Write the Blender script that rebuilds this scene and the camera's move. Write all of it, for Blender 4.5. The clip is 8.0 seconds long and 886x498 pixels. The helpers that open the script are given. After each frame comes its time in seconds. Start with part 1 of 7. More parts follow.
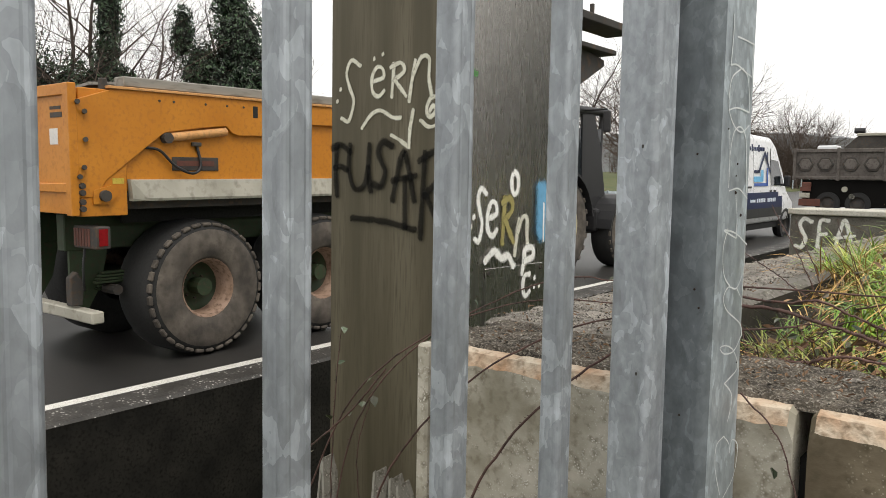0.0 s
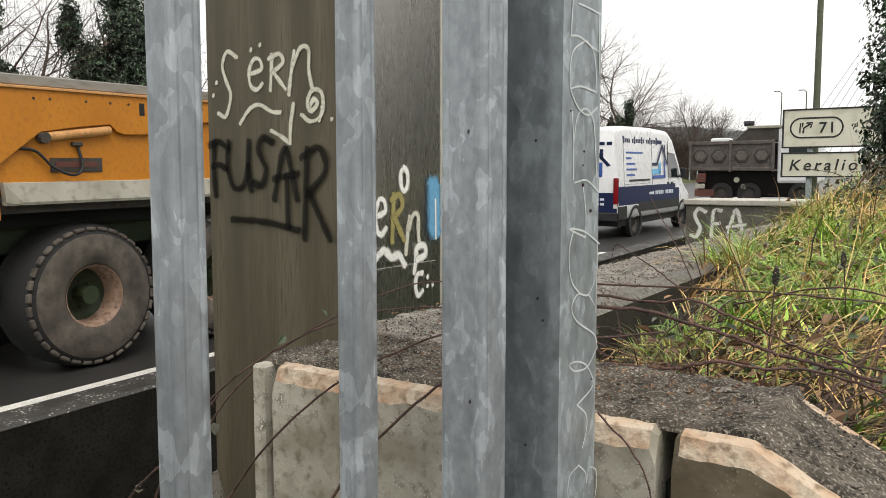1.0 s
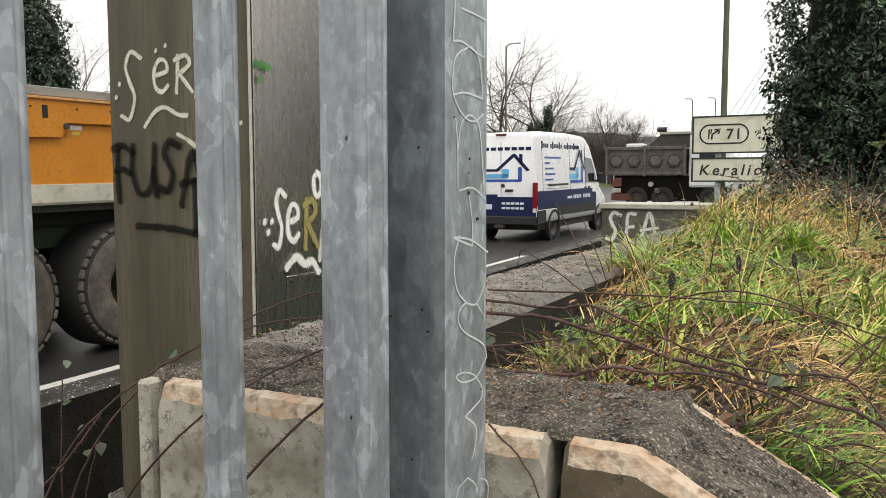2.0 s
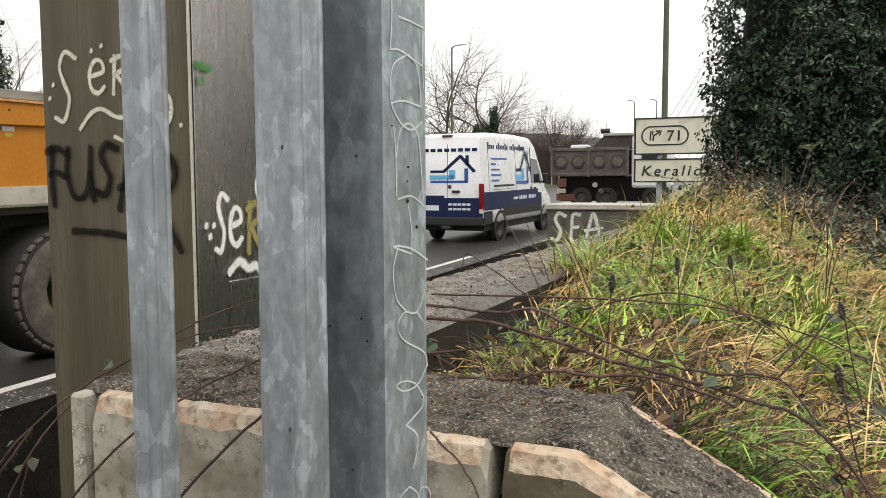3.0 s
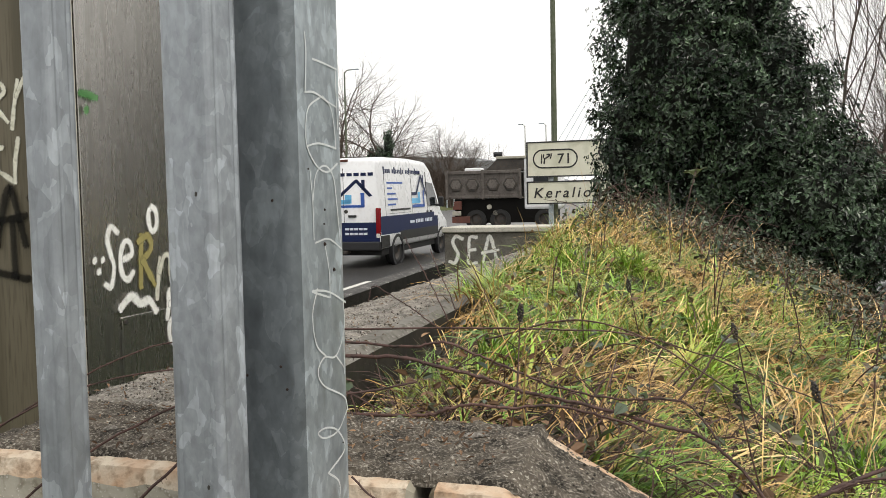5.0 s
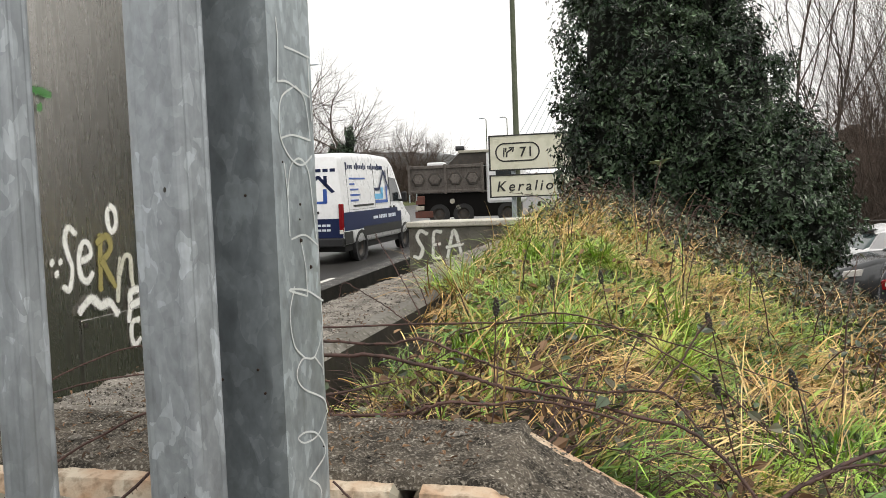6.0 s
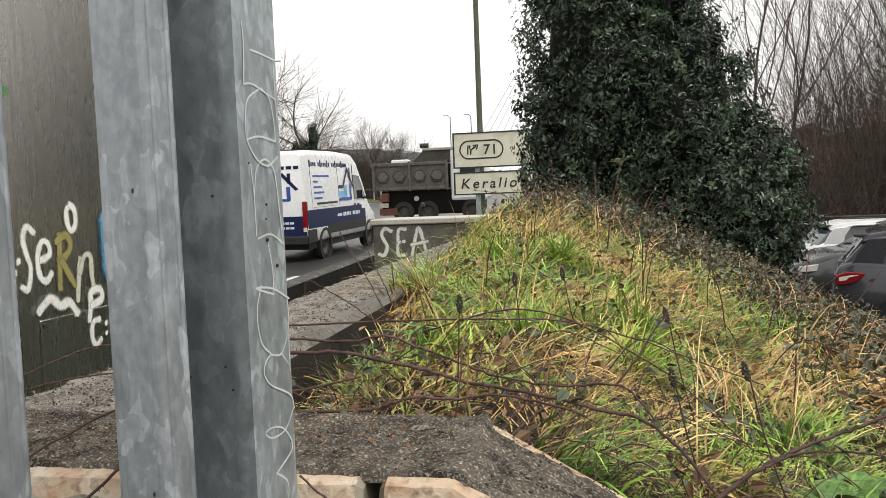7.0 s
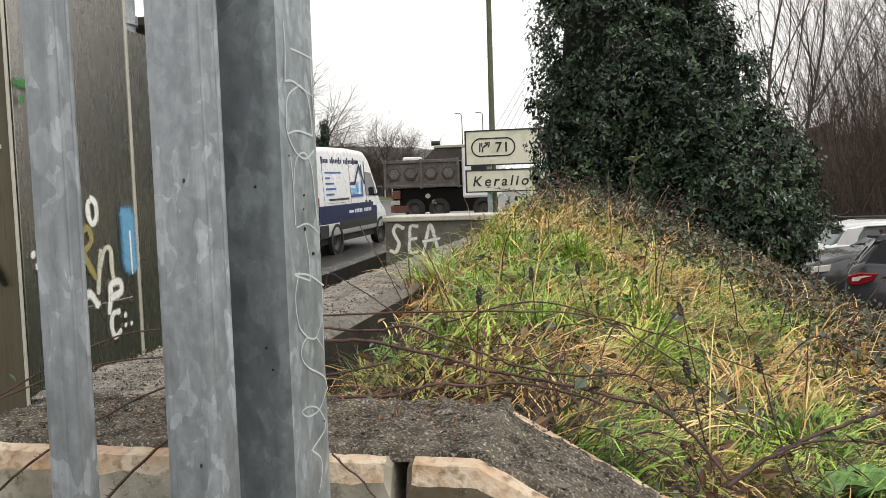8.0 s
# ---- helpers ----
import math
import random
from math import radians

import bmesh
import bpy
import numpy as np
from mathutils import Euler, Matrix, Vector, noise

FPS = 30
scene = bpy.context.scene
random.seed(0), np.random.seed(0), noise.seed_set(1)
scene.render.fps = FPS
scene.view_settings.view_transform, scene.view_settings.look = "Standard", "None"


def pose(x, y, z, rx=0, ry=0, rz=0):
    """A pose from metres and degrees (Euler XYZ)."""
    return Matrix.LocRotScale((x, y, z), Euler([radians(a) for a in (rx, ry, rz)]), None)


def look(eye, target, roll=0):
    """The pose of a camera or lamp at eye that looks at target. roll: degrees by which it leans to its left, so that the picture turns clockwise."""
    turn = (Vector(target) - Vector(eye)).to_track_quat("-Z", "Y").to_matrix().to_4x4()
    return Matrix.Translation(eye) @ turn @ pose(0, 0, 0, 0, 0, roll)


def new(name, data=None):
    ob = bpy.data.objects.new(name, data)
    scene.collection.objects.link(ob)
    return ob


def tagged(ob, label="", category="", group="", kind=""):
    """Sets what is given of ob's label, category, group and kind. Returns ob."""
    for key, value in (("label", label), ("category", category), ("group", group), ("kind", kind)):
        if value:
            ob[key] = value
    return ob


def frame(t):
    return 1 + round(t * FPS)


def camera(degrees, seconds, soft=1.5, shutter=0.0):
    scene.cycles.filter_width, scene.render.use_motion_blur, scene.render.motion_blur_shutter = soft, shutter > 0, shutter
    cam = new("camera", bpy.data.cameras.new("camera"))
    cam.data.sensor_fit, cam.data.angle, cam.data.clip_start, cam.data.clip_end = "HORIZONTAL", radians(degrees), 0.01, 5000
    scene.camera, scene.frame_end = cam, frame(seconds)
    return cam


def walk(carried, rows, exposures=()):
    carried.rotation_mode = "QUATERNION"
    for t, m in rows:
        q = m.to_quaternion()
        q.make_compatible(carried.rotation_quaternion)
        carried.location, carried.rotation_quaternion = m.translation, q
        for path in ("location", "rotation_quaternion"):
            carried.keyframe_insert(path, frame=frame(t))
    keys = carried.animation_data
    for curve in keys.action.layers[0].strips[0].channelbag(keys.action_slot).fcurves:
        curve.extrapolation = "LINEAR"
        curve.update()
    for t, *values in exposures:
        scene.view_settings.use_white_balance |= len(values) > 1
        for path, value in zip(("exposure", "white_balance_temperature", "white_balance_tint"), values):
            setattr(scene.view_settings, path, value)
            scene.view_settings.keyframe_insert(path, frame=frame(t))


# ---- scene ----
cam = camera(58.3, 8.0, 0.75)
PATH = [
    (0, (0.013, 0.106, 1.919), (-1.238, 1.658, 1.75), 1.0),
    (0.5, (0.022, 0.194, 1.913), (-1.17, 1.792, 1.743), 0.7),
    (1, (0.008, 0.263, 1.918), (-1.061, 1.944, 1.743), 0.0),
    (1.5, (0.019, 0.289, 1.92), (-0.951, 2.03, 1.752), -0.1),
    (3, (0.033, 0.3, 1.927), (-0.749, 2.134, 1.765), -0.2),
    (3.5, (0.038, 0.304, 1.933), (-0.668, 2.17, 1.781), -0.5),
    (4, (0.035, 0.298, 1.938), (-0.609, 2.187, 1.809), -0.4),
    (4.5, (0.028, 0.29, 1.943), (-0.558, 2.199, 1.838), -0.6),
    (6, (-0.006, 0.316, 1.941), (-0.456, 2.261, 1.819), -2.1),
    (6.5, (0.002, 0.312, 1.943), (-0.394, 2.268, 1.813), -2.2),
    (7, (-0.001, 0.298, 1.943), (-0.364, 2.26, 1.811), -2.2),
    (7.5, (-0.008, 0.28, 1.942), (-0.381, 2.24, 1.809), -2.1),
    (8, (-0.01, 0.261, 1.939), (-0.399, 2.218, 1.802), -1.8),
]
walk(cam, [(t, look(eye, target, roll)) for t, eye, target, roll in PATH])

# ---- world and light: a bright overcast winter sky ----
world = bpy.data.worlds.new("overcast_sky")
scene.world = world
world.use_nodes = True
wn, wl = world.node_tree.nodes, world.node_tree.links
wn.clear()
sky = wn.new("ShaderNodeTexSky")
sky.sky_type, sky.sun_disc = "NISHITA", False
sky.sun_elevation, sky.sun_rotation = radians(59), radians(123)
sky.dust_density, sky.ozone_density = 6.0, 0.6
cloud = wn.new("ShaderNodeMix")
cloud.data_type, cloud.blend_type = "RGBA", "MIX"
cloud.inputs[0].default_value = 0.93
cloud.inputs[7].default_value = (10.9, 10.7, 10.35, 1)
bg = wn.new("ShaderNodeBackground")
bg.inputs[1].default_value = 0.1
wo = wn.new("ShaderNodeOutputWorld")
wl.new(sky.outputs[0], cloud.inputs[6])
wl.new(cloud.outputs[2], bg.inputs[0])
wl.new(bg.outputs[0], wo.inputs[0])
sun = new("sun", bpy.data.lights.new("sun", "SUN"))
sun.data.energy, sun.data.angle, sun.data.color = 1.6, radians(30), (1.0, 0.95, 0.87)
sun.matrix_world = look((7, -4.5, 14), (0, 0, 0))
scene.view_settings.exposure = 0.22


# ---- materials ----
def mat(name, a, b, c=None, rough=0.7, metal=0.0, fine=60.0, coarse=4.0, bump=0.3, dist=0.003, stretch=(1, 1, 1), spec=0.4,
        split=0.5, island=0.0, rvar=0.15, speck=None, speck_scale=180.0):
    """A weathered surface: colours a and b mixed by a coarse noise, c by a fine one, with relief."""
    m = bpy.data.materials.new(name)
    m.use_nodes = True
    n, l = m.node_tree.nodes, m.node_tree.links
    p = n["Principled BSDF"]
    tc, mp = n.new("ShaderNodeTexCoord"), n.new("ShaderNodeMapping")
    mp.inputs["Scale"].default_value = stretch
    l.new(tc.outputs["Object"], mp.inputs[0])
    big, small = n.new("ShaderNodeTexNoise"), n.new("ShaderNodeTexNoise")
    big.inputs["Scale"].default_value, big.inputs["Detail"].default_value = coarse, 6
    small.inputs["Scale"].default_value, small.inputs["Detail"].default_value = fine, 5
    l.new(mp.outputs[0], big.inputs[0]), l.new(mp.outputs[0], small.inputs[0])
    ramp = n.new("ShaderNodeValToRGB")
    ramp.color_ramp.elements[0].position, ramp.color_ramp.elements[1].position = split - 0.16, split + 0.16
    ramp.color_ramp.elements[0].color, ramp.color_ramp.elements[1].color = (*a, 1), (*b, 1)
    l.new(big.outputs[0], ramp.inputs[0])
    col = ramp.outputs[0]
    r2 = n.new("ShaderNodeValToRGB")
    r2.color_ramp.elements[0].position, r2.color_ramp.elements[1].position = 0.5, 0.72
    l.new(small.outputs[0], r2.inputs[0])
    mx = n.new("ShaderNodeMix")
    mx.data_type = "RGBA"
    l.new(r2.outputs[0], mx.inputs[0]), l.new(col, mx.inputs[6])
    mx.inputs[7].default_value = (*(c or [v * 0.7 for v in a]), 1)
    col = mx.outputs[2]
    if speck:
        vo = n.new("ShaderNodeTexVoronoi")
        vo.inputs["Scale"].default_value = speck_scale
        l.new(tc.outputs["Object"], vo.inputs[0])
        r3 = n.new("ShaderNodeValToRGB")
        r3.color_ramp.elements[0].position, r3.color_ramp.elements[1].position = 0.12, 0.3
        r3.color_ramp.elements[0].color, r3.color_ramp.elements[1].color = (1, 1, 1, 1), (0, 0, 0, 1)
        rag = n.new("ShaderNodeMath")
        rag.operation, rag.inputs[1].default_value = "MULTIPLY_ADD", -0.9
        off = n.new("ShaderNodeMath")
        off.operation, off.inputs[1].default_value = "ADD", 0.45
        l.new(vo.outputs["Distance"], off.inputs[0]), l.new(small.outputs[0], rag.inputs[0]), l.new(off.outputs[0], rag.inputs[2])
        l.new(rag.outputs[0], r3.inputs[0])
        gate = n.new("ShaderNodeMath")
        gate.operation = "MULTIPLY"
        patch = n.new("ShaderNodeMapRange")
        patch.inputs[1].default_value, patch.inputs[2].default_value = 0.42, 0.62
        l.new(big.outputs[0], patch.inputs[0])
        l.new(r3.outputs[0], gate.inputs[0]), l.new(patch.outputs[0], gate.inputs[1])
        m3 = n.new("ShaderNodeMix")
        m3.data_type = "RGBA"
        l.new(gate.outputs[0], m3.inputs[0]), l.new(col, m3.inputs[6])
        m3.inputs[7].default_value = (*speck, 1)
        col = m3.outputs[2]
    if island:
        geo = n.new("ShaderNodeNewGeometry")
        hs = n.new("ShaderNodeHueSaturation")
        mr = n.new("ShaderNodeMapRange")
        mr.inputs["To Min"].default_value, mr.inputs["To Max"].default_value = 1 - island, 1 + island
        l.new(geo.outputs["Random Per Island"], mr.inputs[0])
        l.new(mr.outputs[0], hs.inputs["Value"]), l.new(col, hs.inputs["Color"])
        col = hs.outputs[0]
    l.new(col, p.inputs["Base Color"])
    rr = n.new("ShaderNodeMapRange")
    rr.inputs["To Min"].default_value, rr.inputs["To Max"].default_value = max(0.02, rough - rvar), min(1, rough + rvar)
    l.new(small.outputs[0], rr.inputs[0]), l.new(rr.outputs[0], p.inputs["Roughness"])
    p.inputs["Metallic"].default_value = metal
    p.inputs["Specular IOR Level"].default_value = spec
    if bump:
        bp = n.new("ShaderNodeBump")
        bp.inputs["Strength"].default_value, bp.inputs["Distance"].default_value = bump, dist
        l.new(small.outputs[0], bp.inputs["Height"]), l.new(bp.outputs[0], p.inputs["Normal"])
    return m


def galvanised(name, tone, crisp=1.0):
    """Hot-dip zinc: angular spangles of many greys with pale blotches and dull streaks."""
    m = bpy.data.materials.new(name)
    m.use_nodes = True
    n, l = m.node_tree.nodes, m.node_tree.links
    p = n["Principled BSDF"]
    tc = n.new("ShaderNodeTexCoord")
    mp = n.new("ShaderNodeMapping")
    mp.inputs["Scale"].default_value = (1, 1, 0.62)
    l.new(tc.outputs["Object"], mp.inputs[0])
    wob = n.new("ShaderNodeTexNoise")
    wob.inputs["Scale"].default_value, wob.inputs["Detail"].default_value = 38, 3
    l.new(mp.outputs[0], wob.inputs[0])
    add = n.new("ShaderNodeMix")
    add.data_type, add.blend_type = "RGBA", "LINEAR_LIGHT"
    add.inputs[0].default_value = 0.016
    l.new(mp.outputs[0], add.inputs[6]), l.new(wob.outputs["Color"], add.inputs[7])
    cells = []
    for s in (60, 130):
        v = n.new("ShaderNodeTexVoronoi")
        v.inputs["Scale"].default_value = s
        l.new(add.outputs[2], v.inputs[0])
        sep = n.new("ShaderNodeSeparateColor")
        l.new(v.outputs["Color"], sep.inputs[0])
        cells.append(sep.outputs[0])
    blend = n.new("ShaderNodeMix")
    blend.inputs[0].default_value = 0.4
    l.new(cells[0], blend.inputs[2]), l.new(cells[1], blend.inputs[3])
    ramp = n.new("ShaderNodeValToRGB")
    e = ramp.color_ramp.elements
    e[0].position, e[0].color = 0.0, (*[0.31 * t for t in tone], 1)
    e[1].position, e[1].color = 1.0, (*[(0.45 + 0.27 * crisp) * t for t in tone], 1)
    for at, grey in ((0.45, 0.38), (0.70, 0.43), (0.76, 0.43 + 0.13 * crisp)):
        k = e.new(at)
        k.color = (*[grey * t for t in tone], 1)
    l.new(blend.outputs[0], ramp.inputs[0])
    soft = n.new("ShaderNodeTexNoise")
    soft.inputs["Scale"].default_value, soft.inputs["Detail"].default_value = 7, 6
    l.new(mp.outputs[0], soft.inputs[0])
    mr = n.new("ShaderNodeMapRange")
    mr.inputs[1].default_value, mr.inputs[2].default_value = 0.3, 0.7
    mr.inputs[3].default_value, mr.inputs[4].default_value = 0.72, 1.14
    l.new(soft.outputs[0], mr.inputs[0])
    hs = n.new("ShaderNodeHueSaturation")
    l.new(mr.outputs[0], hs.inputs["Value"]), l.new(ramp.outputs[0], hs.inputs["Color"])
    # a dull cloudy bloom with fine drips lies over the spangles
    film = n.new("ShaderNodeTexNoise")
    film.inputs["Scale"].default_value, film.inputs["Detail"].default_value = 120, 8
    l.new(mp.outputs[0], film.inputs[0])
    fr = n.new("ShaderNodeMapRange")
    fr.inputs[1].default_value, fr.inputs[2].default_value = 0.3, 0.7
    fr.inputs[3].default_value, fr.inputs[4].default_value = 0.84, 1.12
    l.new(film.outputs[0], fr.inputs[0])
    hf = n.new("ShaderNodeHueSaturation")
    l.new(fr.outputs[0], hf.inputs["Value"]), l.new(hs.outputs[0], hf.inputs["Color"])
    l.new(hf.outputs[0], p.inputs["Base Color"])
    r = n.new("ShaderNodeMapRange")
    r.inputs[3].default_value, r.inputs[4].default_value = 0.42, 0.66
    l.new(blend.outputs[0], r.inputs[0]), l.new(r.outputs[0], p.inputs["Roughness"])
    p.inputs["Metallic"].default_value = 0.55
    bp = n.new("ShaderNodeBump")
    bp.inputs["Strength"].default_value, bp.inputs["Distance"].default_value = 0.25, 0.001
    l.new(wob.outputs[0], bp.inputs["Height"]), l.new(bp.outputs[0], p.inputs["Normal"])
    return m


def plain(name, colour, rough=0.5, metal=0.0, spec=0.5):
    return mat(name, colour, [v * 0.86 for v in colour], [v * 0.78 for v in colour], rough, metal, 40, 3, 0.08, 0.001, spec=spec)


def glass_dark(name, colour=(0.02, 0.025, 0.03)):
    m = bpy.data.materials.new(name)
    m.use_nodes = True
    p = m.node_tree.nodes["Principled BSDF"]
    p.inputs["Base Color"].default_value, p.inputs["Roughness"].default_value = (*colour, 1), 0.06
    p.inputs["Specular IOR Level"].default_value = 0.4
    return m


def sprayed(m, grain=260.0, cover=0.95):
    """Thins a paint towards the edges of its stroke, with a dusty overspray."""
    n, l = m.node_tree.nodes, m.node_tree.links
    p = n["Principled BSDF"]
    uv, sep = n.new("ShaderNodeUVMap"), n.new("ShaderNodeSeparateXYZ")
    l.new(uv.outputs[0], sep.inputs[0])

    def calc(op, a, b):
        q = n.new("ShaderNodeMath")
        q.operation = op
        for k, v in enumerate((a, b)):
            if isinstance(v, (int, float)):
                q.inputs[k].default_value = v
            else:
                l.new(v, q.inputs[k])
        return q.outputs[0]
    across = calc("MINIMUM", sep.outputs[0], calc("SUBTRACT", 1.0, sep.outputs[0]))
    depth = calc("MULTIPLY", calc("MINIMUM", across, sep.outputs[1]), 2.0)
    tc, dust = n.new("ShaderNodeTexCoord"), n.new("ShaderNodeTexNoise")
    dust.inputs["Scale"].default_value, dust.inputs["Detail"].default_value = grain, 3
    l.new(tc.outputs["Object"], dust.inputs[0])
    body = calc("ADD", depth, calc("MULTIPLY", calc("SUBTRACT", dust.outputs[0], 0.5), 0.7))
    mr = n.new("ShaderNodeMapRange")
    mr.interpolation_type = "SMOOTHSTEP"
    mr.inputs[1].default_value, mr.inputs[2].default_value, mr.inputs[3].default_value, mr.inputs[4].default_value = 0.08, 0.62, 0.0, cover
    l.new(body, mr.inputs[0]), l.new(mr.outputs[0], p.inputs["Alpha"])


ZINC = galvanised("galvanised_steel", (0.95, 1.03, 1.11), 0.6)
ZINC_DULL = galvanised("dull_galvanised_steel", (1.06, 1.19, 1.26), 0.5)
# post faces turned from the light: their shade is in this tone
ZINC_SHADED = galvanised("shaded_side_zinc", (0.49, 0.555, 0.595), 0.3)
CONCRETE = mat("weathered_concrete", (0.25, 0.23, 0.175), (0.50, 0.47, 0.40), (0.19, 0.17, 0.125), 0.9, fine=75, coarse=13, bump=0.6, dist=0.002,
               speck=(0.62, 0.60, 0.54), speck_scale=260)
LICHEN = mat("lichen_stained_concrete_edge", (0.44, 0.27, 0.16), (0.60, 0.52, 0.41), (0.24, 0.17, 0.11), 0.9, fine=95, coarse=24, bump=1.0, dist=0.004)
BROWNPANEL = mat("brown_stained_concrete", (0.105, 0.083, 0.052), (0.22, 0.183, 0.128), (0.085, 0.07, 0.043), 0.9, fine=75, coarse=12, bump=0.6, dist=0.002, speck=(0.42, 0.38, 0.30), speck_scale=260)
MOSS = mat("dirty_mossy_concrete_top", (0.020, 0.016, 0.011), (0.135, 0.114, 0.088), (0.33, 0.295, 0.245), 0.95, fine=330, coarse=34, bump=1.0, dist=0.006, speck=(0.45, 0.42, 0.36), speck_scale=140)
WALLTOP = mat("crumbling_pale_wall_top", (0.06, 0.052, 0.042), (0.27, 0.245, 0.21), (0.46, 0.43, 0.38), 0.7, fine=260, coarse=20, bump=1.0, dist=0.006)
DAMP = mat("damp_dark_concrete", (0.10, 0.092, 0.08), (0.17, 0.16, 0.14), (0.06, 0.055, 0.04), 0.85, fine=50, coarse=5, bump=0.7, speck=(0.3, 0.28, 0.25), speck_scale=90)
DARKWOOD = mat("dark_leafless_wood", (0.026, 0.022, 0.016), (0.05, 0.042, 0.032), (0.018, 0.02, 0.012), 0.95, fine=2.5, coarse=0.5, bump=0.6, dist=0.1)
SOIL = mat("damp_soil_with_litter", (0.022, 0.017, 0.011), (0.045, 0.034, 0.02), (0.03, 0.035, 0.012), 0.95, fine=50, coarse=3, bump=1.0, dist=0.02)
ASPHALT = mat("wet_asphalt", (0.020, 0.019, 0.018), (0.034, 0.032, 0.030), (0.045, 0.043, 0.04), 0.42, fine=160, coarse=0.9, bump=0.5,
              dist=0.003, rvar=0.22, spec=0.5)
# kerb: grey top with white specks, near-black side faces
KERBTOP = mat("grey_speckled_kerb_top", (0.030, 0.028, 0.025), (0.062, 0.058, 0.053), (0.024, 0.022, 0.02), 0.6, fine=60, coarse=5, bump=0.4,
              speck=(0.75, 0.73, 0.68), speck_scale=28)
KERB = mat("near_black_concrete_kerb", (0.010, 0.0095, 0.0085), (0.024, 0.022, 0.019), (0.006, 0.006, 0.005), 0.8, fine=40, coarse=3, bump=0.5, spec=0.15)
ROADWHITE = mat("worn_white_road_paint", (0.62, 0.61, 0.56), (0.72, 0.71, 0.67), (0.28, 0.27, 0.25), 0.6, fine=90, coarse=6)
STEEL = mat("olive_stained_steel_cladding", (0.066, 0.057, 0.034), (0.130, 0.113, 0.077), (0.08, 0.070, 0.046), 0.5, 0.3, 22, 1.6, 0.04,
            0.001, stretch=(5, 5, 0.35))
STEEL_PALE = mat("grey_brushed_steel_cladding", (0.33, 0.32, 0.295), (0.41, 0.395, 0.37), (0.32, 0.31, 0.285), 0.27, 0.92, 9, 1.0, 0.02,
                 0.0006, stretch=(4, 4, 0.4), rvar=0.06)
TRIM = plain("pale_steel_edge", (0.55, 0.53, 0.46), 0.5, 0.2)
ORANGE = mat("scuffed_orange_paint", (0.50, 0.185, 0.014), (0.57, 0.225, 0.022), (0.44, 0.165, 0.022), 0.45, fine=24, coarse=2.2, bump=0.1)
ORANGE_DULL = mat("faded_orange_paint", (0.55, 0.27, 0.09), (0.62, 0.33, 0.13), (0.36, 0.2, 0.08), 0.55, fine=25, coarse=3, bump=0.1)
SKIRT = mat("dirty_cream_skirt", (0.34, 0.325, 0.27), (0.44, 0.42, 0.36), (0.26, 0.245, 0.20), 0.6, fine=12, coarse=3)
RUBBER = mat("muddy_tyre_rubber", (0.055, 0.048, 0.042), (0.14, 0.12, 0.10), (0.075, 0.065, 0.055), 0.9, fine=14, coarse=5, bump=0.6, dist=0.01)
TREAD = plain("black_tyre_tread", (0.018, 0.018, 0.018), 0.85)
RUSTRIM = mat("muddy_pink_wheel_rim", (0.22, 0.14, 0.095), (0.32, 0.22, 0.165), (0.12, 0.075, 0.05), 0.75, fine=20, coarse=6)
GREENFRAME = mat("dark_green_chassis_paint", (0.02, 0.035, 0.016), (0.035, 0.055, 0.025), (0.05, 0.04, 0.025), 0.6, fine=20, coarse=4)
HUBGREEN = plain("pale_green_hub_paint", (0.17, 0.34, 0.15), 0.6)
BLACK = plain("black_plastic", (0.02, 0.02, 0.022), 0.5)
DARKSTEEL = mat("dirty_dark_steel", (0.035, 0.032, 0.03), (0.06, 0.055, 0.05), (0.09, 0.06, 0.04), 0.7, fine=20, coarse=4)
RAILGREY = mat("weathered_grey_timber_rail", (0.22, 0.21, 0.19), (0.3, 0.29, 0.26), (0.14, 0.13, 0.11), 0.85, fine=18, coarse=3, stretch=(1, 0.2, 1))
VANWHITE = mat("white_van_paint", (0.78, 0.79, 0.81), (0.72, 0.73, 0.75), (0.69, 0.69, 0.7), 0.3, fine=6, coarse=1.2, bump=0.0, spec=0.5)
VANBLUE = plain("navy_vinyl_wrap", (0.010, 0.019, 0.075), 0.45, spec=0.25)
MIDBLUE = plain("mid_blue_vinyl", (0.03, 0.10, 0.42), 0.4)
UNDERSHADE = plain("under_lorry_shade", (0.007, 0.0065, 0.006), 0.8, spec=0.1)
SKYBLUE = plain("light_blue_vinyl", (0.16, 0.52, 0.85), 0.4)
PALEBAR = plain("pale_lettering_vinyl", (0.75, 0.8, 0.9), 0.5)
REDLENS = plain("red_lamp_lens", (0.24, 0.008, 0.012), 0.15)
CLEARLENS = plain("clear_lamp_lens", (0.75, 0.72, 0.68), 0.2)
WINDOW = glass_dark("dark_vehicle_glass")
WINDOW_PALE = glass_dark("pale_vehicle_glass", (0.10, 0.135, 0.135))
TIPPER = mat("brown_tipper_steel", (0.085, 0.074, 0.066), (0.135, 0.12, 0.108), (0.055, 0.042, 0.036), 0.6, fine=14, coarse=3)
REDBROWN = mat("faded_red_brown_paint", (0.10, 0.035, 0.024), (0.14, 0.05, 0.036), (0.08, 0.04, 0.03), 0.6, fine=12, coarse=3)
SIGNFACE = mat("dirty_cream_sign_face", (0.66, 0.65, 0.52), (0.72, 0.71, 0.6), (0.5, 0.5, 0.38), 0.5, fine=3, coarse=1.4, bump=0.0)
SIGNBLACK = plain("black_sign_ink", (0.02, 0.02, 0.02), 0.5)
POLE = mat("algae_stained_lamp_post", (0.09, 0.105, 0.07), (0.13, 0.14, 0.10), (0.07, 0.09, 0.04), 0.8, fine=16, coarse=2)
